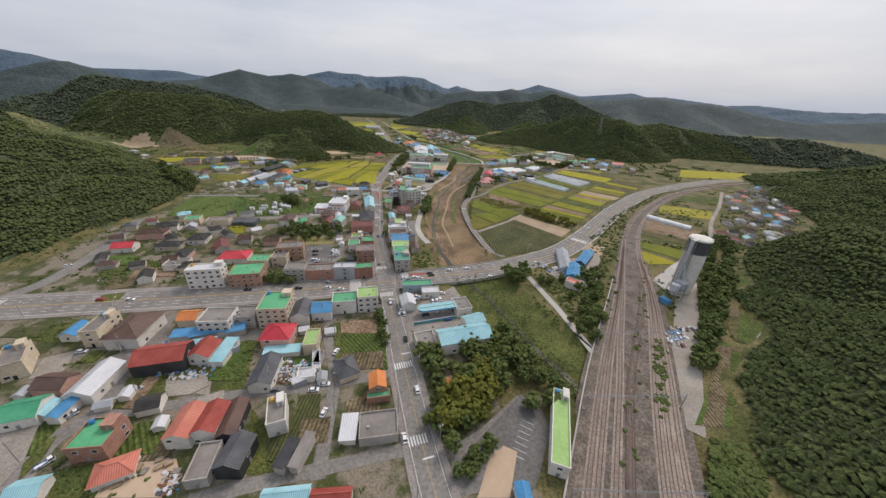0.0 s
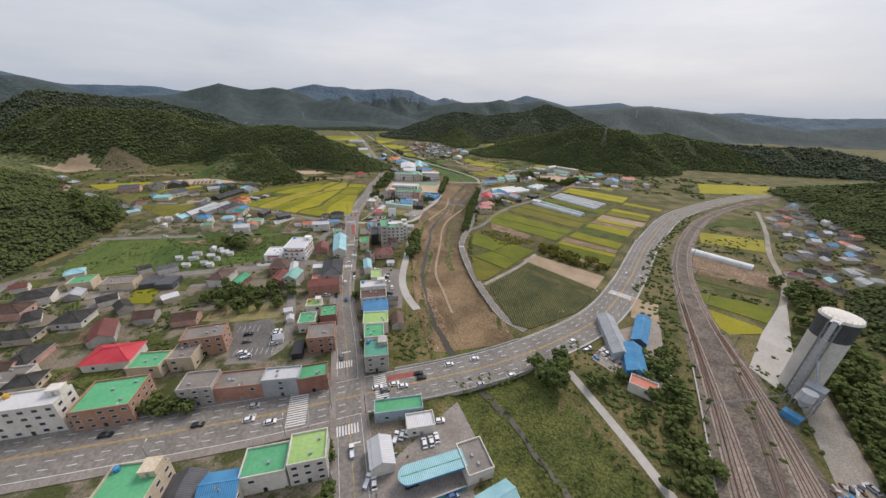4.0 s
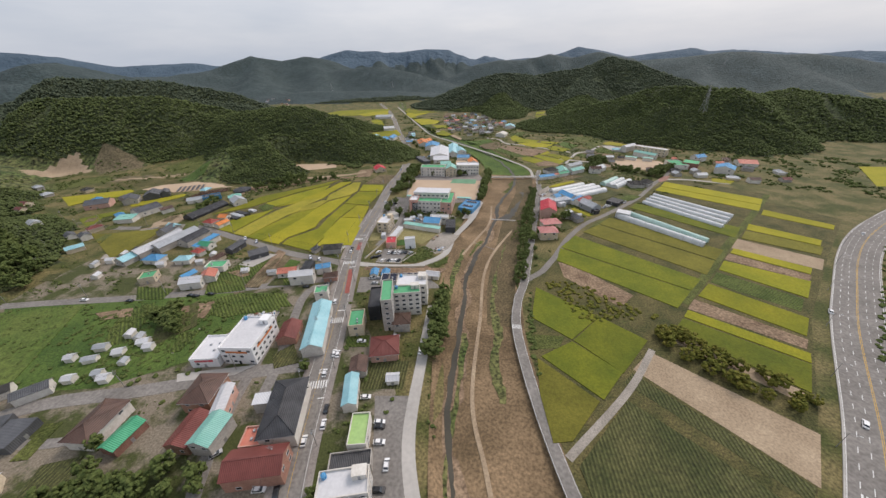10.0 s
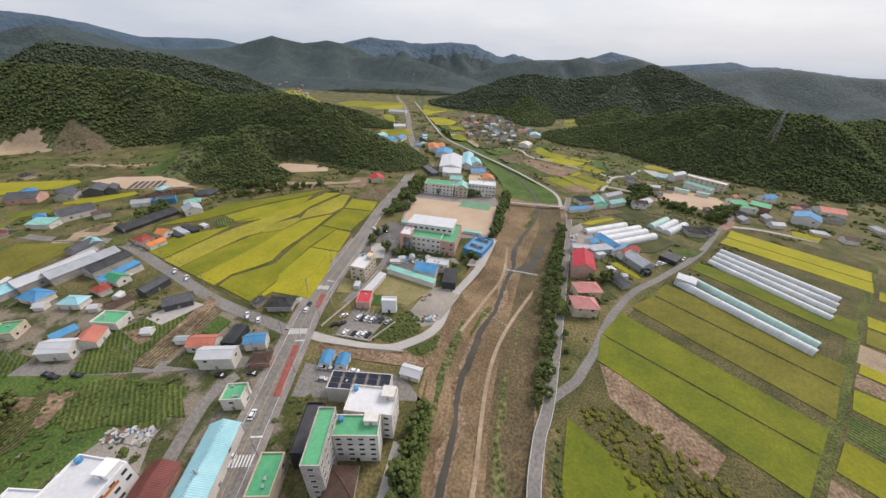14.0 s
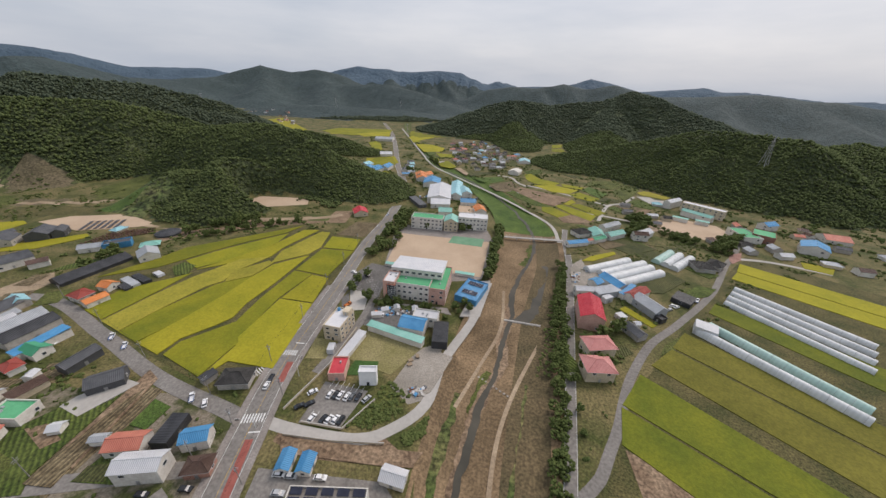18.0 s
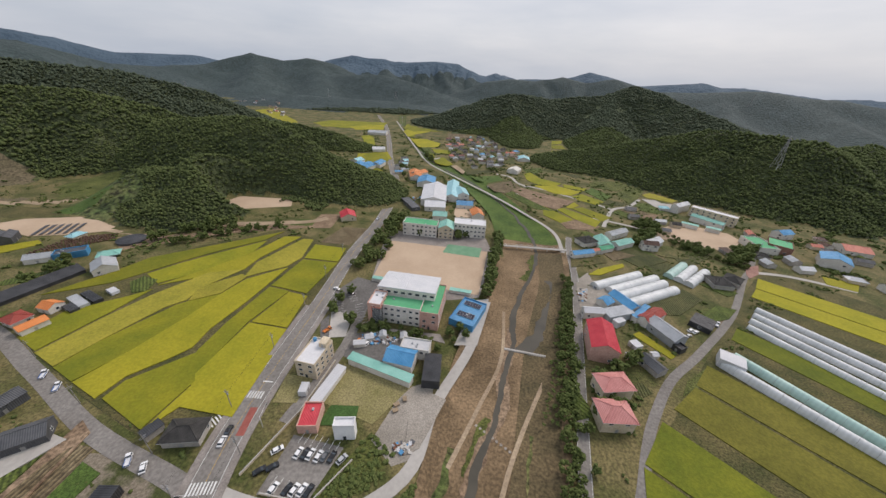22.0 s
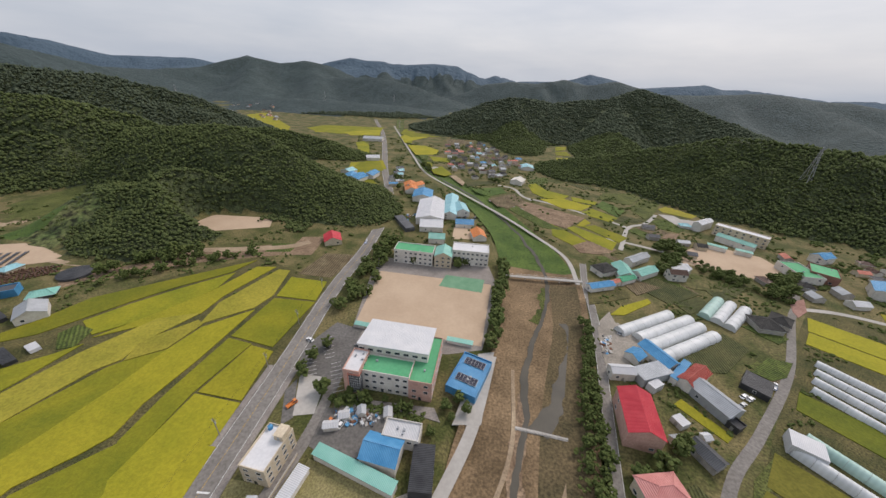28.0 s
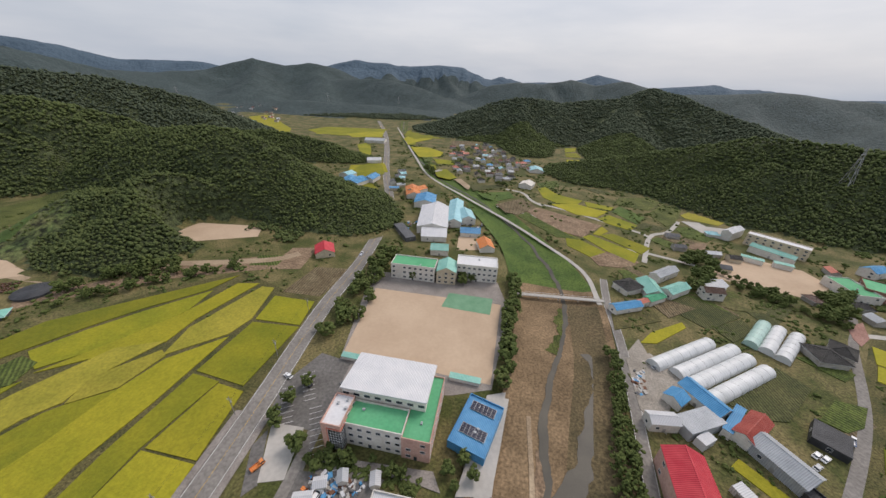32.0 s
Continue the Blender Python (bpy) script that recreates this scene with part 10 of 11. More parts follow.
# works beside the railway and gardens of the east village
area('soil_pale', [(125.9, 265.7), (138.7, 257.6), (127.0, 238.6), (113.6, 242.9)], z=0.4)
area('gravel', [(72.1, 206.3), (99.5, 230.1), (131.2, 243.8), (100.5, 187.3), (84.0, 189.7)], z=0.3)
debris('scrap', [(73.4, 210.1), (94.6, 219.0), (89.3, 196.4), (77.3, 201.1)], 60, 0.9)
debris('scrap', [(108.7, 211.7), (118.7, 216.0), (102.7, 187.4), (97.1, 187.1)], 50, 0.9)
shrubs('shrubs', [(246.2, 374.7), (331.1, 394.3), (309.6, 368.7), (235.4, 352.0)], 60, 1.1)
area('soil', [(224.1, 341.1), (261.1, 308.8), (239.5, 285.4), (206.4, 317.2)], z=0.3)
area('bund', [(195.1, 308.2), (236.5, 281.8), (223.0, 271.4), (189.3, 296.3)], z=0.3)
area('concrete', [(183.2, 229.7), (222.4, 259.5), (231.5, 262.9), (180.0, 207.2), (153.1, 189.2), (151.8, 202.4)], z=0.3)
shrubs('shrubs', [(361.3, 410.1), (442.2, 417.6), (395.0, 335.2), (354.8, 307.3), (266.0, 294.0)], 170, 1.5)
shrubs('shrubs', [(253.6, 273.2), (327.1, 277.5), (274.0, 219.0), (239.2, 225.7)], 110, 1.5)
area('crop_green', [(220.2, 212.7), (234.5, 216.4), (219.6, 198.2), (206.0, 194.4)], z=0.4)
area('crop_rows', [(209.1, 186.7), (217.2, 184.1), (202.6, 161.7), (184.4, 161.2)], z=0.4)
area('soil_rows', [(200.8, 189.5), (207.9, 186.7), (182.4, 161.1), (170.4, 160.8)], z=0.4)
area('crop_green', [(240.2, 207.9), (254.2, 203.0), (241.1, 192.5), (230.5, 195.3)], z=0.4)
area('weeds', [(254.8, 237.8), (276.1, 234.2), (279.5, 223.3), (253.4, 226.4)], z=0.4)
gardens('garden', [(260.1, 283.6), (419.9, 478.6), (503.4, 527.2), (445.8, 394.5), (341.3, 294.2), (285.1, 274.0)], 16)
shrubs('shrubs', [(-76.3, 936.0), (-98.0, 1121.7), (-28.4, 1179.3), (18.1, 1087.1), (70.5, 985.8), (40.1, 956.0), (15.3, 903.1), (-28.9, 868.1), (-58.5, 889.2)], 130, 2.6)
shrubs('shrubs', [(-5.6, 861.2), (65.4, 946.1), (100.8, 908.1), (44.5, 837.6), (61.3, 739.1), (25.4, 779.5)], 60, 1.8)
shrubs('shrubs', [(127.6, 861.6), (182.3, 769.6), (220.4, 750.4), (190.5, 707.6), (119.3, 671.7), (96.5, 748.0)], 90, 1.6)
shrubs('shrubs', [(-100.6, 672.8), (-72.5, 712.6), (-17.6, 719.3), (-7.0, 672.6), (-42.3, 644.7), (-87.4, 643.8)], 50, 1.6)
debris('scrap', [(-96.4, 706.6), (-80.7, 725.7), (-17.8, 726.5), (-22.6, 704.4), (-82.7, 683.2)], 60, 1.2)


# ---- main roads ----
for nm, pts, w, z, m, label in (("main_street", MAIN, 10, 0.16, "asphalt", "straight two-lane main street of grey asphalt"), ("highway", HIGHWAY, 20, 0.2, "asphalt", "wide curving highway of worn grey asphalt"),
                                ("river_road", RIVER_ROAD, 5, 0.14, "asphalt", "narrow asphalt road along the river bank")):
    tagged(put(nm, ribbon(pts, w, z, name=nm, material=m, thick=0.6)), label, "road", kind="structure")
for side in (-1, 1):
    tagged(put("pavement", ribbon(MAIN[:11], 2.6, 0.3, side * 6.3, name="pavement", material="paving", thick=0.6)), "raised paved footway along the main street", "pavement", kind="structure")
    tagged(put("pavement", ribbon(HIGHWAY[:5], 3.0, 0.34, side * 11.5, name="pavement", material="paving", thick=0.6)), "raised paved footway along the highway", "pavement", kind="structure")
    tagged(put("kerb", ribbon(HIGHWAY[6:13], 0.5, 0.5, side * 10.2, name="kerb", material="concrete", thick=0.6)), "pale concrete kerb of the highway", "kerb", kind="structure")


def marking(name, pts, width, z, offset, material, dash=None, label="white painted lane line"):
    return tagged(put(name, ribbon(pts, width, z, offset, 3.0, name, material, 0, dash)), label, "road marking", kind="structure")


for o in (-0.25, 0.25):
    marking("centre_line", HIGHWAY, 0.2, 0.215, o, "paint_yellow", None, "yellow double centre line")
for o in (-6.6, -3.4, 3.4, 6.6):
    marking("lane_line", HIGHWAY, 0.22, 0.215, o, "paint_white", (3.0, 5.0), "white dashed lane line")
for o in (-9.6, 9.6):
    marking("edge_line", HIGHWAY, 0.22, 0.215, o, "paint_white", None, "white edge line")
marking("centre_line", MAIN, 0.14, 0.175, 0.0, "paint_yellow", None, "yellow centre line")
for o in (-4.6, 4.6):
    marking("edge_line", MAIN, 0.15, 0.175, o, "paint_white", None, "white edge line")
for o in (-2.3, 2.3):
    marking("edge_line", RIVER_ROAD, 0.12, 0.155, o, "paint_white", None, "thin white edge line")


def crossing(x, y, turn, length, depth, z=0.225, bar=0.55):
    """A zebra crossing: bars one by one, length across the road."""
    top = tagged(new("zebra_crossing"), "white-barred zebra crossing painted on asphalt", "crossing")
    top.matrix_world = pose(x, y, z, 0, 0, turn)
    n = int(length / (2 * bar))
    me = mesh_of("bar", [(-bar / 2, -depth / 2, 0), (bar / 2, -depth / 2, 0), (bar / 2, depth / 2, 0), (-bar / 2, depth / 2, 0)], [(0, 1, 2, 3)], "paint_white")
    for k in range(n):
        put("bar", me, top, pose(-length / 2 + (k + 0.5) * length / n, 0, 0))
    return top


crossing(-64, 174, 105, 19, 7.5)
crossing(-31, 183, 107, 19, 5.5)
crossing(-41, 164, 17, 9, 4.5)
crossing(-52, 198, 17, 9, 4.5)
crossing(-77, 301, 14, 9, 4.0, 0.18)
crossing(-86, 342, 14, 9, 4.0, 0.18)
crossing(-100, 402, 14, 9, 4.0, 0.18)
crossing(-106, 438, 5, 9, 3.5, 0.18)
crossing(-113, 424, 60, 6, 4.0, 0.18)
crossing(-86, 300, 95, 7, 4.0, 0.18)
crossing(-12, 68, 20, 9, 4.0, 0.18)
crossing(-22, 105, 20, 9, 4.0, 0.18)
crossing(122, 268, 140, 19, 6.0)
crossing(14, 345, 0, 5, 3.0, 0.18, 0.35)
crossing(-255, 128, 105, 18, 6.0)
for nm, pts in (("bus_lane", [(-29, 187), (-14, 191)]), ("coloured_lane", [(-91, 366), (-98, 393)]), ("coloured_lane", [(-102, 420), (-104, 432)])):
    marking(nm, pts, 3.0, 0.222 if nm == "bus_lane" else 0.178, 3.0 if nm == "bus_lane" else -2.4, "paint_red", None, "dark red painted lane surface")
# stop lines before the crossings
for x, y, turn in ((-39, 158, 17), (-55, 206, 17), (-75, 294, 14), (-88, 350, 14), (-98, 396, 14), (-9, 61, 20), (-24, 112, 20), (-106, 445, 5)):
    sl = new("stop_line", mesh_of("stop_line", [(-2.2, -0.3, 0), (2.2, -0.3, 0), (2.2, 0.3, 0), (-2.2, 0.3, 0)], [(0, 1, 2, 3)], "paint_white"))
    sl.matrix_world = pose(x + 2.3 * math.cos(radians(turn)), y + 2.3 * math.sin(radians(turn)), 0.185, 0, 0, turn)
    tagged(sl, "white stop line painted across one lane", "road marking", kind="structure")
# speed notices on the carriageway
for x, y, turn, txt in ((128, 262, -130, "50"), (150, 300, -128, "50"), (-80, 168, 14, "50"), (-78, 308, 104, "30"), (-49, 215, -76, "30")):
    cu = bpy.data.curves.new("speed_mark", "FONT")
    cu.body, cu.size, cu.align_x = txt, 3.2, "CENTER"
    cu.materials.append(MATS["paint_white"])
    ob = new("speed_mark", cu)
    ob.matrix_world = pose(x, y, 0.23, 0, 0, turn)
    tagged(ob, "white speed figures painted on the road", "road marking", kind="structure")

# ---- bridges ----
span = [(-24, 186), (0, 193), (22, 201), (42, 210)]
tagged(put("bridge_deck", ribbon(span, 21, 0.18, name="bridge_deck", material="concrete", thick=1.6)), "concrete deck of the road bridge over the stream", "bridge", kind="structure")
for o in (-10.3, 10.3):
    rail = tagged(new("bridge_parapet"), "pale concrete parapet with a steel rail on the road bridge", "parapet")
    put("base_wall", ribbon(span, 0.5, 0.9, o, name="base_wall", material="concrete", thick=0.9), rail)
    put("hand_rail", ribbon(span, 0.12, 1.3, o, name="hand_rail", material="steel", thick=0.12), rail)
    c = curve_pts(span, 3.0)
    n2 = normals_2d(c)
    for p, q in zip(c, n2):
        put("post", Shell().box(-0.08, -0.08, 0.85, 0.08, 0.08, 1.2).mesh("post", "steel"), rail, pose(p[0] + q[0] * o, p[1] + q[1] * o, 0))
for x, y in ((-10, 190), (10, 196.5), (28, 204)):
    pier = tagged(new("bridge_pier"), "concrete bridge pier standing in the river bed", "pier")
    pier.matrix_world = pose(x, y, 0, 0, 0, 20)
    put("shaft", Shell().box(-0.7, -9, -4, 0.7, 9, -1.9).mesh("shaft", "concrete"), pier)
    put("cap", Shell().box(-1.1, -9.8, -1.9, 1.1, 9.8, -1.42).mesh("cap", "concrete"), pier)


def footbridge(a, b, width, z, label, posts=True):
    """A plain footbridge from a to b."""
    top = tagged(new("footbridge"), label, "footbridge")
    put("deck", ribbon([a, ((a[0] + b[0]) / 2, (a[1] + b[1]) / 2), b], width, z, name="deck", material="concrete", thick=0.5), top)
    c = curve_pts([a, ((a[0] + b[0]) / 2, (a[1] + b[1]) / 2), b], 3.0)
    n2 = normals_2d(c)
    for o in (-width / 2, width / 2):
        put("rail", ribbon([a, ((a[0] + b[0]) / 2, (a[1] + b[1]) / 2), b], 0.1, z + 1.0, o, name="rail", material="frame_white", thick=0.1), top)
        for p, q in zip(c[::2], n2[::2]):
            put("post", Shell().box(-0.06, -0.06, 0, 0.06, 0.06, 0.95).mesh("post", "frame_white"), top, pose(p[0] + q[0] * o, p[1] + q[1] * o, z - 0.02))
    for p in c[1:-1:4]:
        put("pier", Shell().tube(0, 0, -4.0, -0.4, 0.35, 0.35, 8).mesh("pier", "concrete"), top, pose(p[0], p[1], z))
    return top


footbridge((4, 608), (62, 611), 3.0, 0.6, "long pale concrete bridge with white rails across the river")
footbridge((-105, 905), (-92, 925), 6.0, 0.6, "small concrete road bridge over the upper river")
weir = tagged(new("stepping_weir"), "low concrete stepping weir with blocks across the stream", "weir")
put("sill", ribbon([(4.5, 487.5), (15, 486.7), (26, 485.6)], 1.6, -1.9, name="sill", material="concrete", thick=1.0), weir)
for k in range(14):
    put("block", Shell().box(-0.5, -0.45, 0, 0.5, 0.45, 0.35).mesh("block", "concrete"), weir, pose(5 + k * 1.6, 487.4 - k * 0.13, -1.9))
stones = tagged(new("stepping_stones"), "row of pale stepping stones across the stream", "stepping stones")
for k in range(9):
    put("stone", Shell().tube(0, 0, 0, 0.7, 0.75, 0.6, 7).mesh("stone", "gravel"), stones, pose(-9 + k * 1.7, 441 - k * 1.1, -2.75, 0, 0, k * 40))

# ---- railway ----
YARD_L = [(25, 10), (46, 52), (75, 111), (115, 180), (149, 245), (180, 305), (228, 371), (312, 458), (440, 540), (600, 600)]
YARD_R = [(62, 5), (79, 54), (109, 114), (143, 185), (162, 242), (190, 299), (236, 364), (318, 451), (444, 533), (603, 592)]
YL, YR = np.array(YARD_L, float), np.array(YARD_R, float)
bed_sh, kk = Shell(), curve_pts(YARD_L, 8)
mid = (YL + YR) / 2
cl, cr = curve_pts((YL + (YL - mid) * 0.25).tolist(), 8), None
na = 12 * (len(YL) - 1) + 1


def along(s):
    """A line along the yard at a share s of its width, even in pieces."""
    base_pts = YL + (YR - YL) * s
    t = np.linspace(0, len(base_pts) - 1, na)
    q = np.stack([np.interp(t, range(len(base_pts)), base_pts[:, i]) for i in (0, 1)], 1)
    for _ in range(30):
        q[1:-1] = (q[:-2] + 2 * q[1:-1] + q[2:]) / 4
    return q


ea, eb = along(-0.12), along(1.12)
bed_sh.add([(*p, 0.35) for p in ea] + [(*p, 0.35) for p in eb] + [(*(p + (p - q) * 0.12), -0.2) for p, q in zip(ea, eb)] + [(*(q + (q - p) * 0.12), -0.2) for p, q in zip(ea, eb)],
           [(i + 1, i, na + i, na + i + 1) for i in range(na - 1)] + [(i, i + 1, 2 * na + i + 1, 2 * na + i) for i in range(na - 1)] + [(na + i + 1, na + i, 3 * na + i, 3 * na + i + 1) for i in range(na - 1)])
tagged(put("rail_bed", bed_sh.mesh("rail_bed", "yard_soil")), "broad brown ballast bed of the railway yard", "railway", kind="structure")
for s, last in ((0.03, na), (0.95, na), (0.13, 54), (0.32, 52), (0.47, 40), (0.82, 50), (1.07, 46)):
    q = along(s)
    if last < na:
        main_q = along(0.03 if s < 0.4 else 0.95)
        w = np.clip((np.arange(na) - 22) / 28.0, 0, 1)[:, None]
        q = (q * (1 - w) + main_q * w)[:last]
    track = tagged(new("railway_track"), "rusty railway track on sleepers in the ballast", "railway track", group="tracks of the railway yard")
    pts = q[::3].tolist()
    put("track_bed", ribbon(pts, 3.5, 0.4 + 0.006 * round(s * 10), 0, 4.0, "track_bed", "ballast" if s != 0.47 else "ballast_dark", 0.1), track)
    for o in (-0.72, 0.72):
        put("rail", ribbon(pts, 0.17, 0.66, o, 4.0, "rail", "rust", 0.2), track)
    ties = put("sleeper_row", ribbon(pts, 2.5, 0.5, 0, 4.0, "sleeper_row", "sleeper", 0, (0.28, 0.42)), track)
    ties["kind"] = "stuff"
for k in (3, 11, 19, 27, 35, 43, 52, 60, 68, 76, 84):
    a, b = ea[k], eb[k]
    d = (b - a) / np.linalg.norm(b - a)
    a, b = a - d * 1.0, b + d * 1.0
    gantry = tagged(new("catenary_gantry"), "steel catenary gantry with two masts over the tracks", "gantry", group="gantries over the railway")
    for p in (a, b):
        put("mast", Shell().tube(0, 0, 0, 8.5, 0.22, 0.18, 6).box(-0.4, -0.4, 0, 0.4, 0.4, 0.5).mesh("mast", "steel"), gantry, pose(p[0], p[1], 0.2))
    beam = Shell()
    for z in (7.4, 8.2):
        beam.bar((a[0], a[1], z), (b[0], b[1], z), 0.09)
    nseg = max(2, int(np.linalg.norm(b - a) / 1.5))
    for i in range(nseg):
        p, q = a + (b - a) * i / nseg, a + (b - a) * (i + 1) / nseg
        beam.bar((p[0], p[1], 7.4 if i % 2 else 8.2), (q[0], q[1], 8.2 if i % 2 else 7.4), 0.05)
    put("beam", beam.mesh("beam", "steel"), gantry)
wall_q = along(-0.2)[:44]
tagged(put("retaining_wall", ribbon(wall_q[::4].tolist(), 0.6, 0.9, name="retaining_wall", material="concrete", thick=3.5)), "low concrete wall along the railway yard", "wall", kind="structure")

# ---- cement silo ----
silo = tagged(new("cement_silo"), "tall pale concrete cement silo with a dark band and steel frame", "silo")
silo.matrix_world = pose(165, 191, 0, 0, 0, 30)
put("drum", Shell().tube(0, 0, -0.5, 30, 6.6, 6.6, 32).mesh("drum", "plaster_white", smooth=False), silo)
put("dark_band", Shell().tube(0, 0, 30, 39.5, 6.6, 6.6, 32).mesh("dark_band", "metal_slate"), silo)
put("cap", Shell().tube(0, 0, 39.5, 40.6, 7.0, 6.6, 32).tube(0, 0, 40.6, 41.2, 5.6, 2.0, 24).mesh("cap", "plaster_white"), silo)
lift = put("conveyor_frame", Shell().mesh("conveyor_frame", "steel"), silo)
fr = Shell()
for lx, ly in ((-11.5, -1.8), (-11.5, 1.8), (-8.2, -1.8), (-8.2, 1.8)):
    fr.bar((lx, ly, 0), (lx, ly, 40), 0.22)
for k in range(13):
    z = k * 3.0
    for p, q in (((-11.5, -1.8), (-11.5, 1.8)), ((-11.5, 1.8), (-8.2, 1.8)), ((-8.2, 1.8), (-8.2, -1.8)), ((-8.2, -1.8), (-11.5, -1.8))):
        fr.bar((*p, z), (*q, z), 0.1).bar((*p, z), (*q, z + 3.0), 0.08)
lift.data = fr.mesh("conveyor_frame", "steel")
put("conveyor_box", Shell().box(-10.6, -0.8, 0.5, -9.2, 0.8, 41).mesh("conveyor_box", "metal_white"), silo)
put("walkway", Shell().box(-11, -1.5, 40.2, -3, 1.5, 40.5).mesh("walkway", "steel"), silo)
for k in range(22):
    a = 2 * math.pi * k / 22
    put("rail_post", Shell().box(-0.05, -0.05, 0, 0.05, 0.05, 1.1).mesh("rail_post", "steel"), silo, pose(6.5 * math.cos(a), 6.5 * math.sin(a), 40.6))
plant = tagged(new("loading_plant"), "grey loading plant of hoppers, legs and pipes below the silo", "plant")
plant.matrix_world = pose(150, 176, 0, 0, 0, 25)
for lx in (-5, 5):
    for ly in (-3, 3):
        put("leg", Shell().bar((lx, ly, 0), (lx, ly, 14), 0.25).mesh("leg", "steel"), plant)
put("hopper", Shell().tube(-2, 0, 5, 8, 0.8, 2.6, 12).tube(-2, 0, 8, 13, 2.6, 2.6, 12).mesh("hopper", "metal_white"), plant)
put("housing", Shell().box(1, -3, 9, 6, 3, 13.5).box(0.8, -3.2, 13.5, 6.2, 3.2, 13.8).mesh("housing", "metal_silver"), plant)
put("platform", Shell().box(-5.5, -3.5, 8.6, 6, 3.5, 8.9).mesh("platform", "steel"), plant)
put("pipe", Shell().bar((5, 0, 12), (12, 8, 30), 0.5, 8).mesh("pipe", "metal_silver"), plant)
put("office", Shell().box(-9, -3, 0, -5.6, 3, 3).box(-9.2, -3.2, 3, -5.4, 3.2, 3.2).mesh("office", "metal_blue"), plant)

# ---- street furniture ----
lamp_pole = Shell().tube(0, 0, 0, 8.5, 0.12, 0.08, 6).bar((0, 0, 8.4), (2.2, 0, 9.1), 0.05).mesh("pole", "steel")
lamp_head = Shell().box(2.0, -0.16, 9.0, 2.9, 0.16, 9.16).mesh("lamp_head", "frame_white")
wood = Shell().tube(0, 0, 0, 11, 0.17, 0.12, 6).mesh("pole", "wood_pole")
arms = Shell().box(-1.1, -0.06, 9.6, 1.1, 0.06, 9.75).box(-0.9, -0.06, 8.8, 0.9, 0.06, 8.95).mesh("cross_arm", "steel")
can = Shell().tube(0.35, 0, 7.6, 8.5, 0.24, 0.24, 8).mesh("transformer", "metal_silver")


def furnish(pts, step, offset, kind, first=0):
    c = curve_pts(pts, 2.0)
    n2 = normals_2d(c)
    acc = np.r_[0, np.cumsum(np.linalg.norm(np.diff(c, axis=0), axis=1))]
    tops = []
    s = first
    while s < acc[-1]:
        i = int(np.searchsorted(acc, s))
        p, q = c[i] + n2[i] * offset, n2[i]
        a = math.degrees(math.atan2(-q[1] * np.sign(offset), -q[0] * np.sign(offset)))
        if kind == "lamp":
            ob = tagged(new("street_lamp"), "slim grey street lamp with one curved arm", "street lamp", group="lamps along the highway")
            put("pole", lamp_pole, ob)
            put("lamp_head", lamp_head, ob)
        else:
            ob = tagged(new("utility_pole"), "grey concrete utility pole with cross arms", "utility pole", group="poles along the streets")
            put("pole", wood, ob)
            put("cross_arm", arms, ob)
            if int(s) % 3 == 0:
                put("transformer", can, ob)
        ob.matrix_world = pose(p[0], p[1], 0.1, 0, 0, a)
        tops.append((p[0], p[1], 9.7))
        s += step
    if kind == "pole" and len(tops) > 1:
        wires = Shell()
        for a, b in zip(tops, tops[1:]):
            for dz in (0.0, -0.8):
                pts3 = [Vector(a).lerp(Vector(b), k / 4) - Vector((0, 0, 0.5 * (1 - (k / 2 - 1) ** 2) - dz)) for k in range(5)]
                for u, v in zip(pts3, pts3[1:]):
                    wires.bar(u, v, 0.025, 3)
        tagged(put("overhead_wires", wires.mesh("overhead_wires", "rubber")), "thin dark overhead wires between the poles", "wires", kind="stuff")


furnish(HIGHWAY[1:12], 42, 12.0, "lamp")
furnish(HIGHWAY[1:5], 42, -12.0, "lamp", 20)
furnish(MAIN[:12], 33, 6.6, "pole")
furnish(MAIN[1:10], 36, -6.6, "pole", 15)
for ln in LANES[:4] + LANES[9:12] + LANES[13:14]:
    furnish(ln.tolist(), 48, 3.4, "pole", 8)
for x, y, turn in ((-33, 172, 20), (-60, 190, 200), (-37, 196, 110), (-56, 166, -70), (-73, 296, 195), (-96, 398, 195), (-93, 425, 100)):
    sig = tagged(new("traffic_signal"), "grey mast arm with a hanging signal head", "traffic signal", group="signals at the crossings")
    sig.matrix_world = pose(x, y, 0.2, 0, 0, turn)
    put("mast", Shell().tube(0, 0, 0, 6.5, 0.14, 0.1, 6).bar((0, 0, 6.2), (6.5, 0, 6.6), 0.07).mesh("mast", "frame_white"), sig)
    put("signal_head", Shell().box(5.0, -0.18, 5.9, 6.4, 0.18, 6.3).mesh("signal_head", "rubber"), sig)


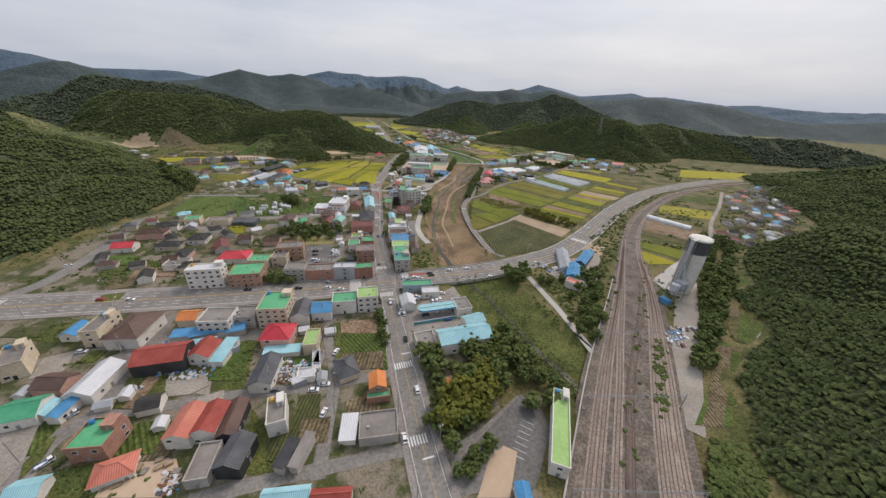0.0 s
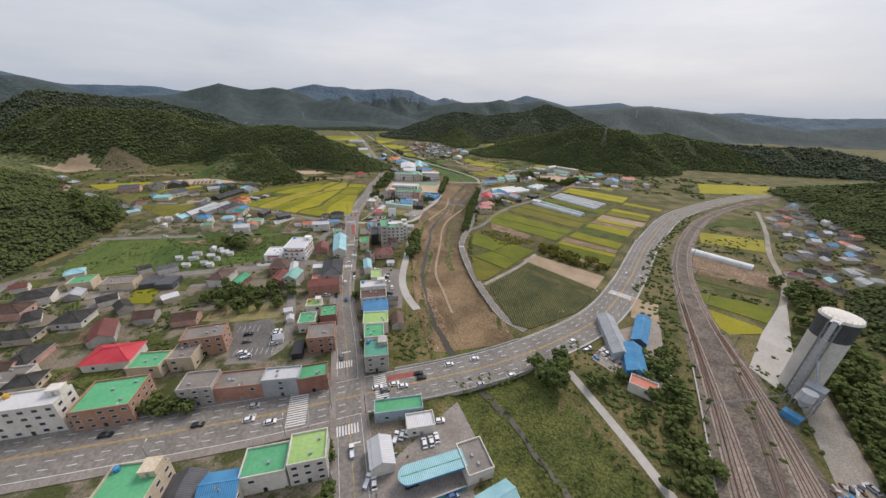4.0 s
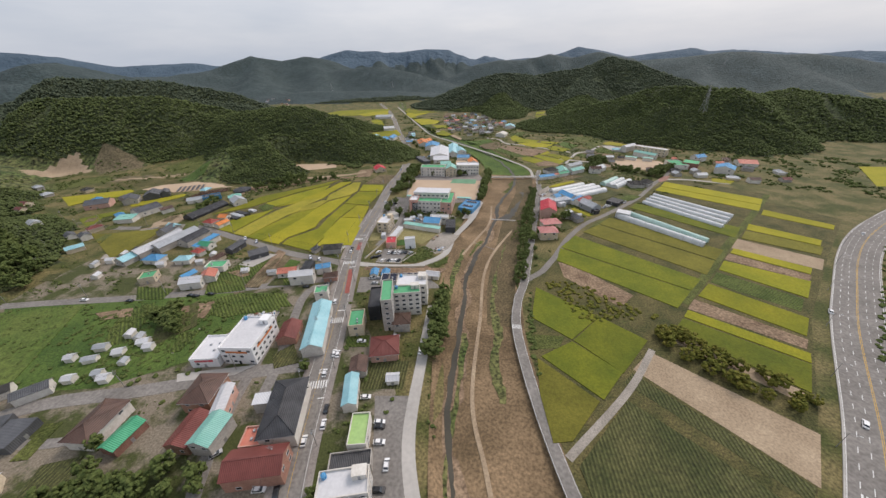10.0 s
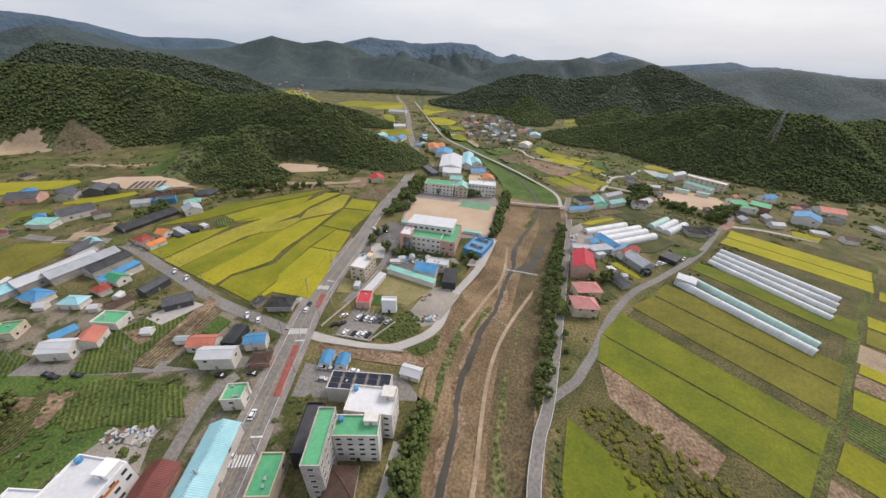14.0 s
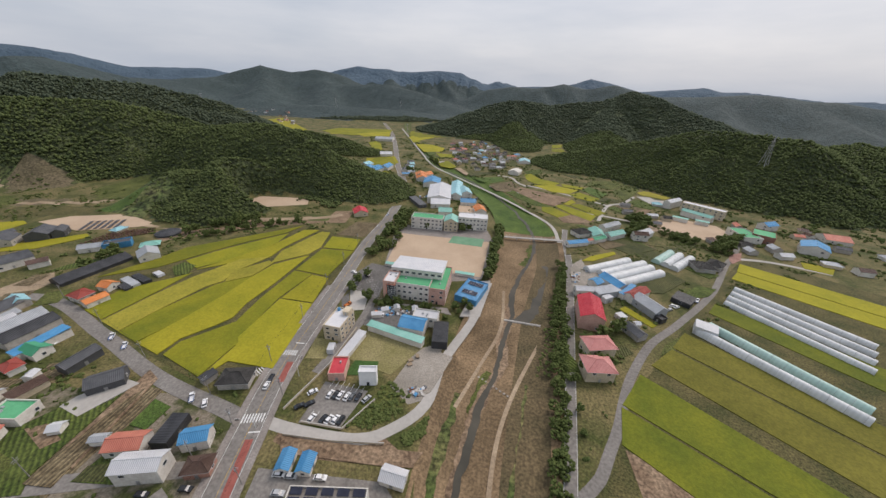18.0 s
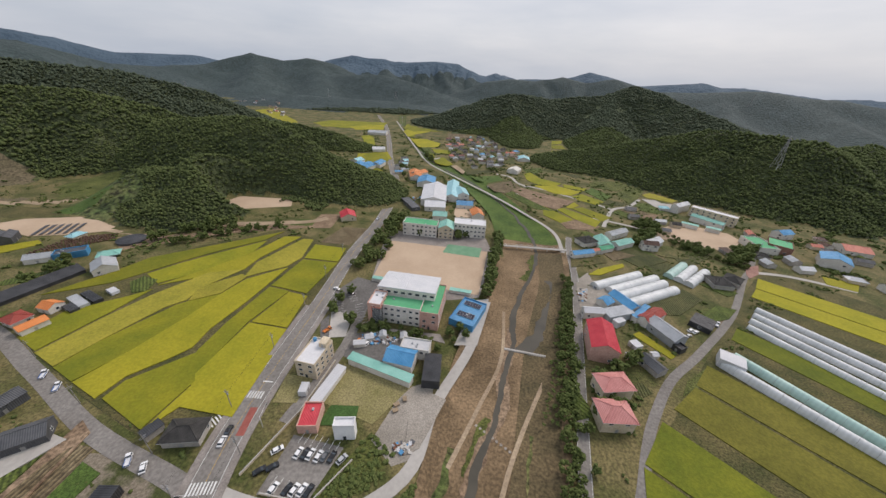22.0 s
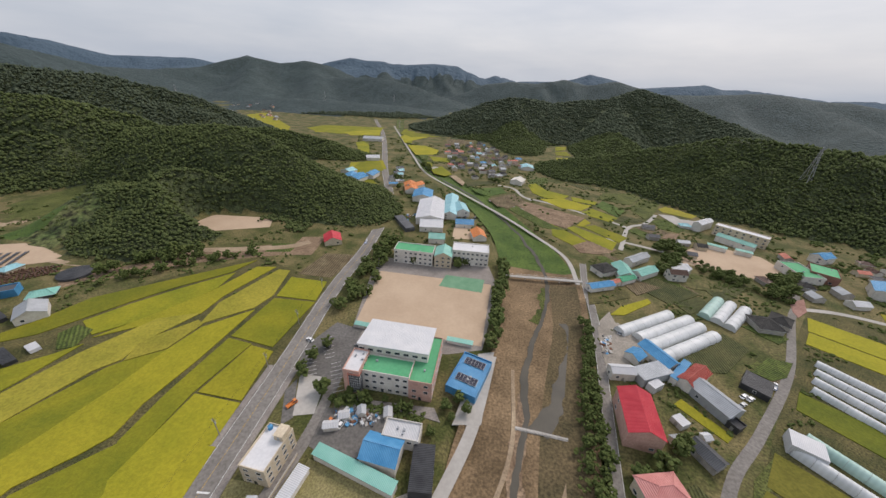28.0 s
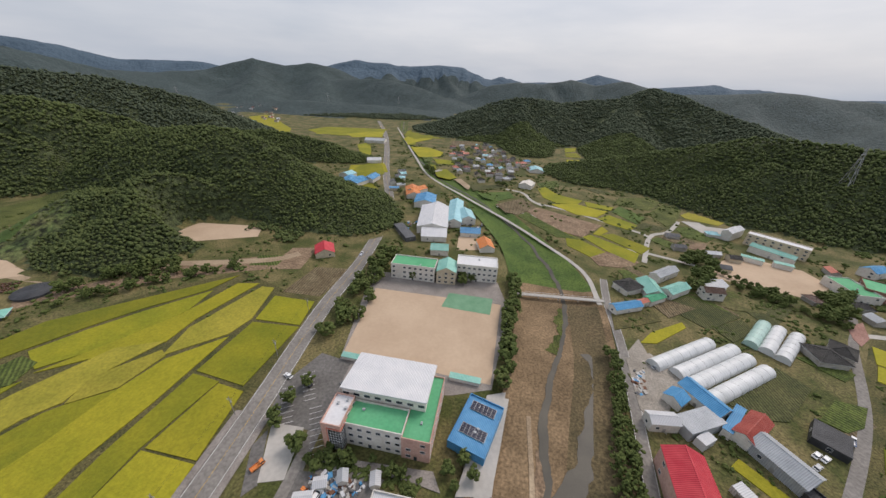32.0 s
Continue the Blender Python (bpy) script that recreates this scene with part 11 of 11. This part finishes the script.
def pylon(x, y, h):
    """A lattice pylon on a hill."""
    top = tagged(new("power_pylon"), "tall grey lattice power pylon standing on a wooded hill", "pylon", group="pylons on the hills")
    z = float(land(x, y))
    top.matrix_world = pose(x, y, z, 0, 0, 25)
    fr = Shell()
    lv = [(0, 4.0), (0.25, 2.9), (0.5, 1.9), (0.72, 1.1), (1.0, 0.25)]
    for (s0, r0), (s1, r1) in zip(lv, lv[1:]):
        for k in range(4):
            (cx, cy), (dx, dy) = ((1, 1), (-1, 1), (-1, -1), (1, -1))[k], ((1, 1), (-1, 1), (-1, -1), (1, -1))[(k + 1) % 4]
            fr.bar((cx * r0, cy * r0, s0 * h), (cx * r1, cy * r1, s1 * h), 0.25).bar((cx * r0, cy * r0, s0 * h), (dx * r1, dy * r1, s1 * h), 0.14)
    put("lattice", fr.mesh("lattice", "steel"), top)
    for s in (0.7, 0.82, 0.93):
        put("cross_arm", Shell().bar((-6 + s, 0, s * h), (6 - s, 0, s * h), 0.22).mesh("cross_arm", "steel"), top)


pylon(-1066, 1238, 42)
pylon(-917, 1331, 40)
pylon(-658, 1736, 32)
pylon(-454, 2021, 32)
pylon(342, 804, 38)
pylon(429, 1808, 36)
pylon(992, 1865, 40)

# ---- forest on the hills ----
rng_f = np.random.RandomState(7)


def wooded(lo, hi, step, name, size, seed):
    """Tree crowns on the slopes between two distances from the valley's middle line."""
    xs, ys = np.meshgrid(np.arange(-15 - hi, -15 + hi, step), np.arange(-350, 424 + hi, step))
    x = (xs + rng_f.uniform(-0.5, 0.5, xs.shape) * step).ravel()
    y = (ys + rng_f.uniform(-0.5, 0.5, ys.shape) * step).ravel()
    d = np.hypot(x + 15, y - np.clip(y, 0, 424))
    keep = (d >= lo) & (d < hi) & (y > 0.62 * np.abs(x) - 260)
    x, y = x[keep], y[keep]
    z = land(x, y)
    keep = z > 1.2
    for cx, cy, rx, ry in LEVEL:
        keep |= (((x - cx) / rx) ** 2 + ((y - cy) / ry) ** 2 < 2.2) & (y > cy + 0.4 * ry - 0.3 * (x - cx))
    keep &= fbm(x, y, 170, 21) > -0.85
    for tx, ty, rx, ry in TERRACES + LEVEL:
        keep &= (((x - tx) / rx) ** 2 + ((y - ty) / ry) ** 2 > 1) | (fbm(x, y, 60, 33) > 0.62)
    for _, poly in COVERS:
        keep &= ~within(x, y, poly)
    x, y, z = x[keep], y[keep], z[keep]
    n = len(x)
    # crowns: the leaf masses swell and sink with the trees that carry them
    crown = np.clip(0.5 + 0.55 * fbm(x, y, 4.2 * step, 40 + seed) + 0.45 * fbm(x, y, 9.0 * step, 60 + seed), 0, 1.3)
    s = size * (0.6 + 0.7 * rng_f.uniform(size=n) ** 1.5) * (1 + 0.2 * fbm(x, y, 90, 5))
    c = np.stack([x, y, z + (0.2 + 1.2 * crown) * size + rng_f.uniform(-0.25, 0.25, n) * size], 1)
    # only the outermost ring wears the haze-tinted leaf tones
    tagged(put(name, clumps(name, c, s, "leaves_forest" if hi < 1000 else "leaves_haze", seed, 0.8, 0.45, lo > 250, True)), "dense dark green broadleaf and pine wood covering the slopes", "forest", kind="stuff")


wooded(0, 260, 2.2, "forest", 1.75, 1)
wooded(260, 420, 2.3, "forest", 1.8, 5)
wooded(420, 560, 2.4, "forest", 1.9, 4)
wooded(560, 820, 3.1, "forest", 2.4, 2)
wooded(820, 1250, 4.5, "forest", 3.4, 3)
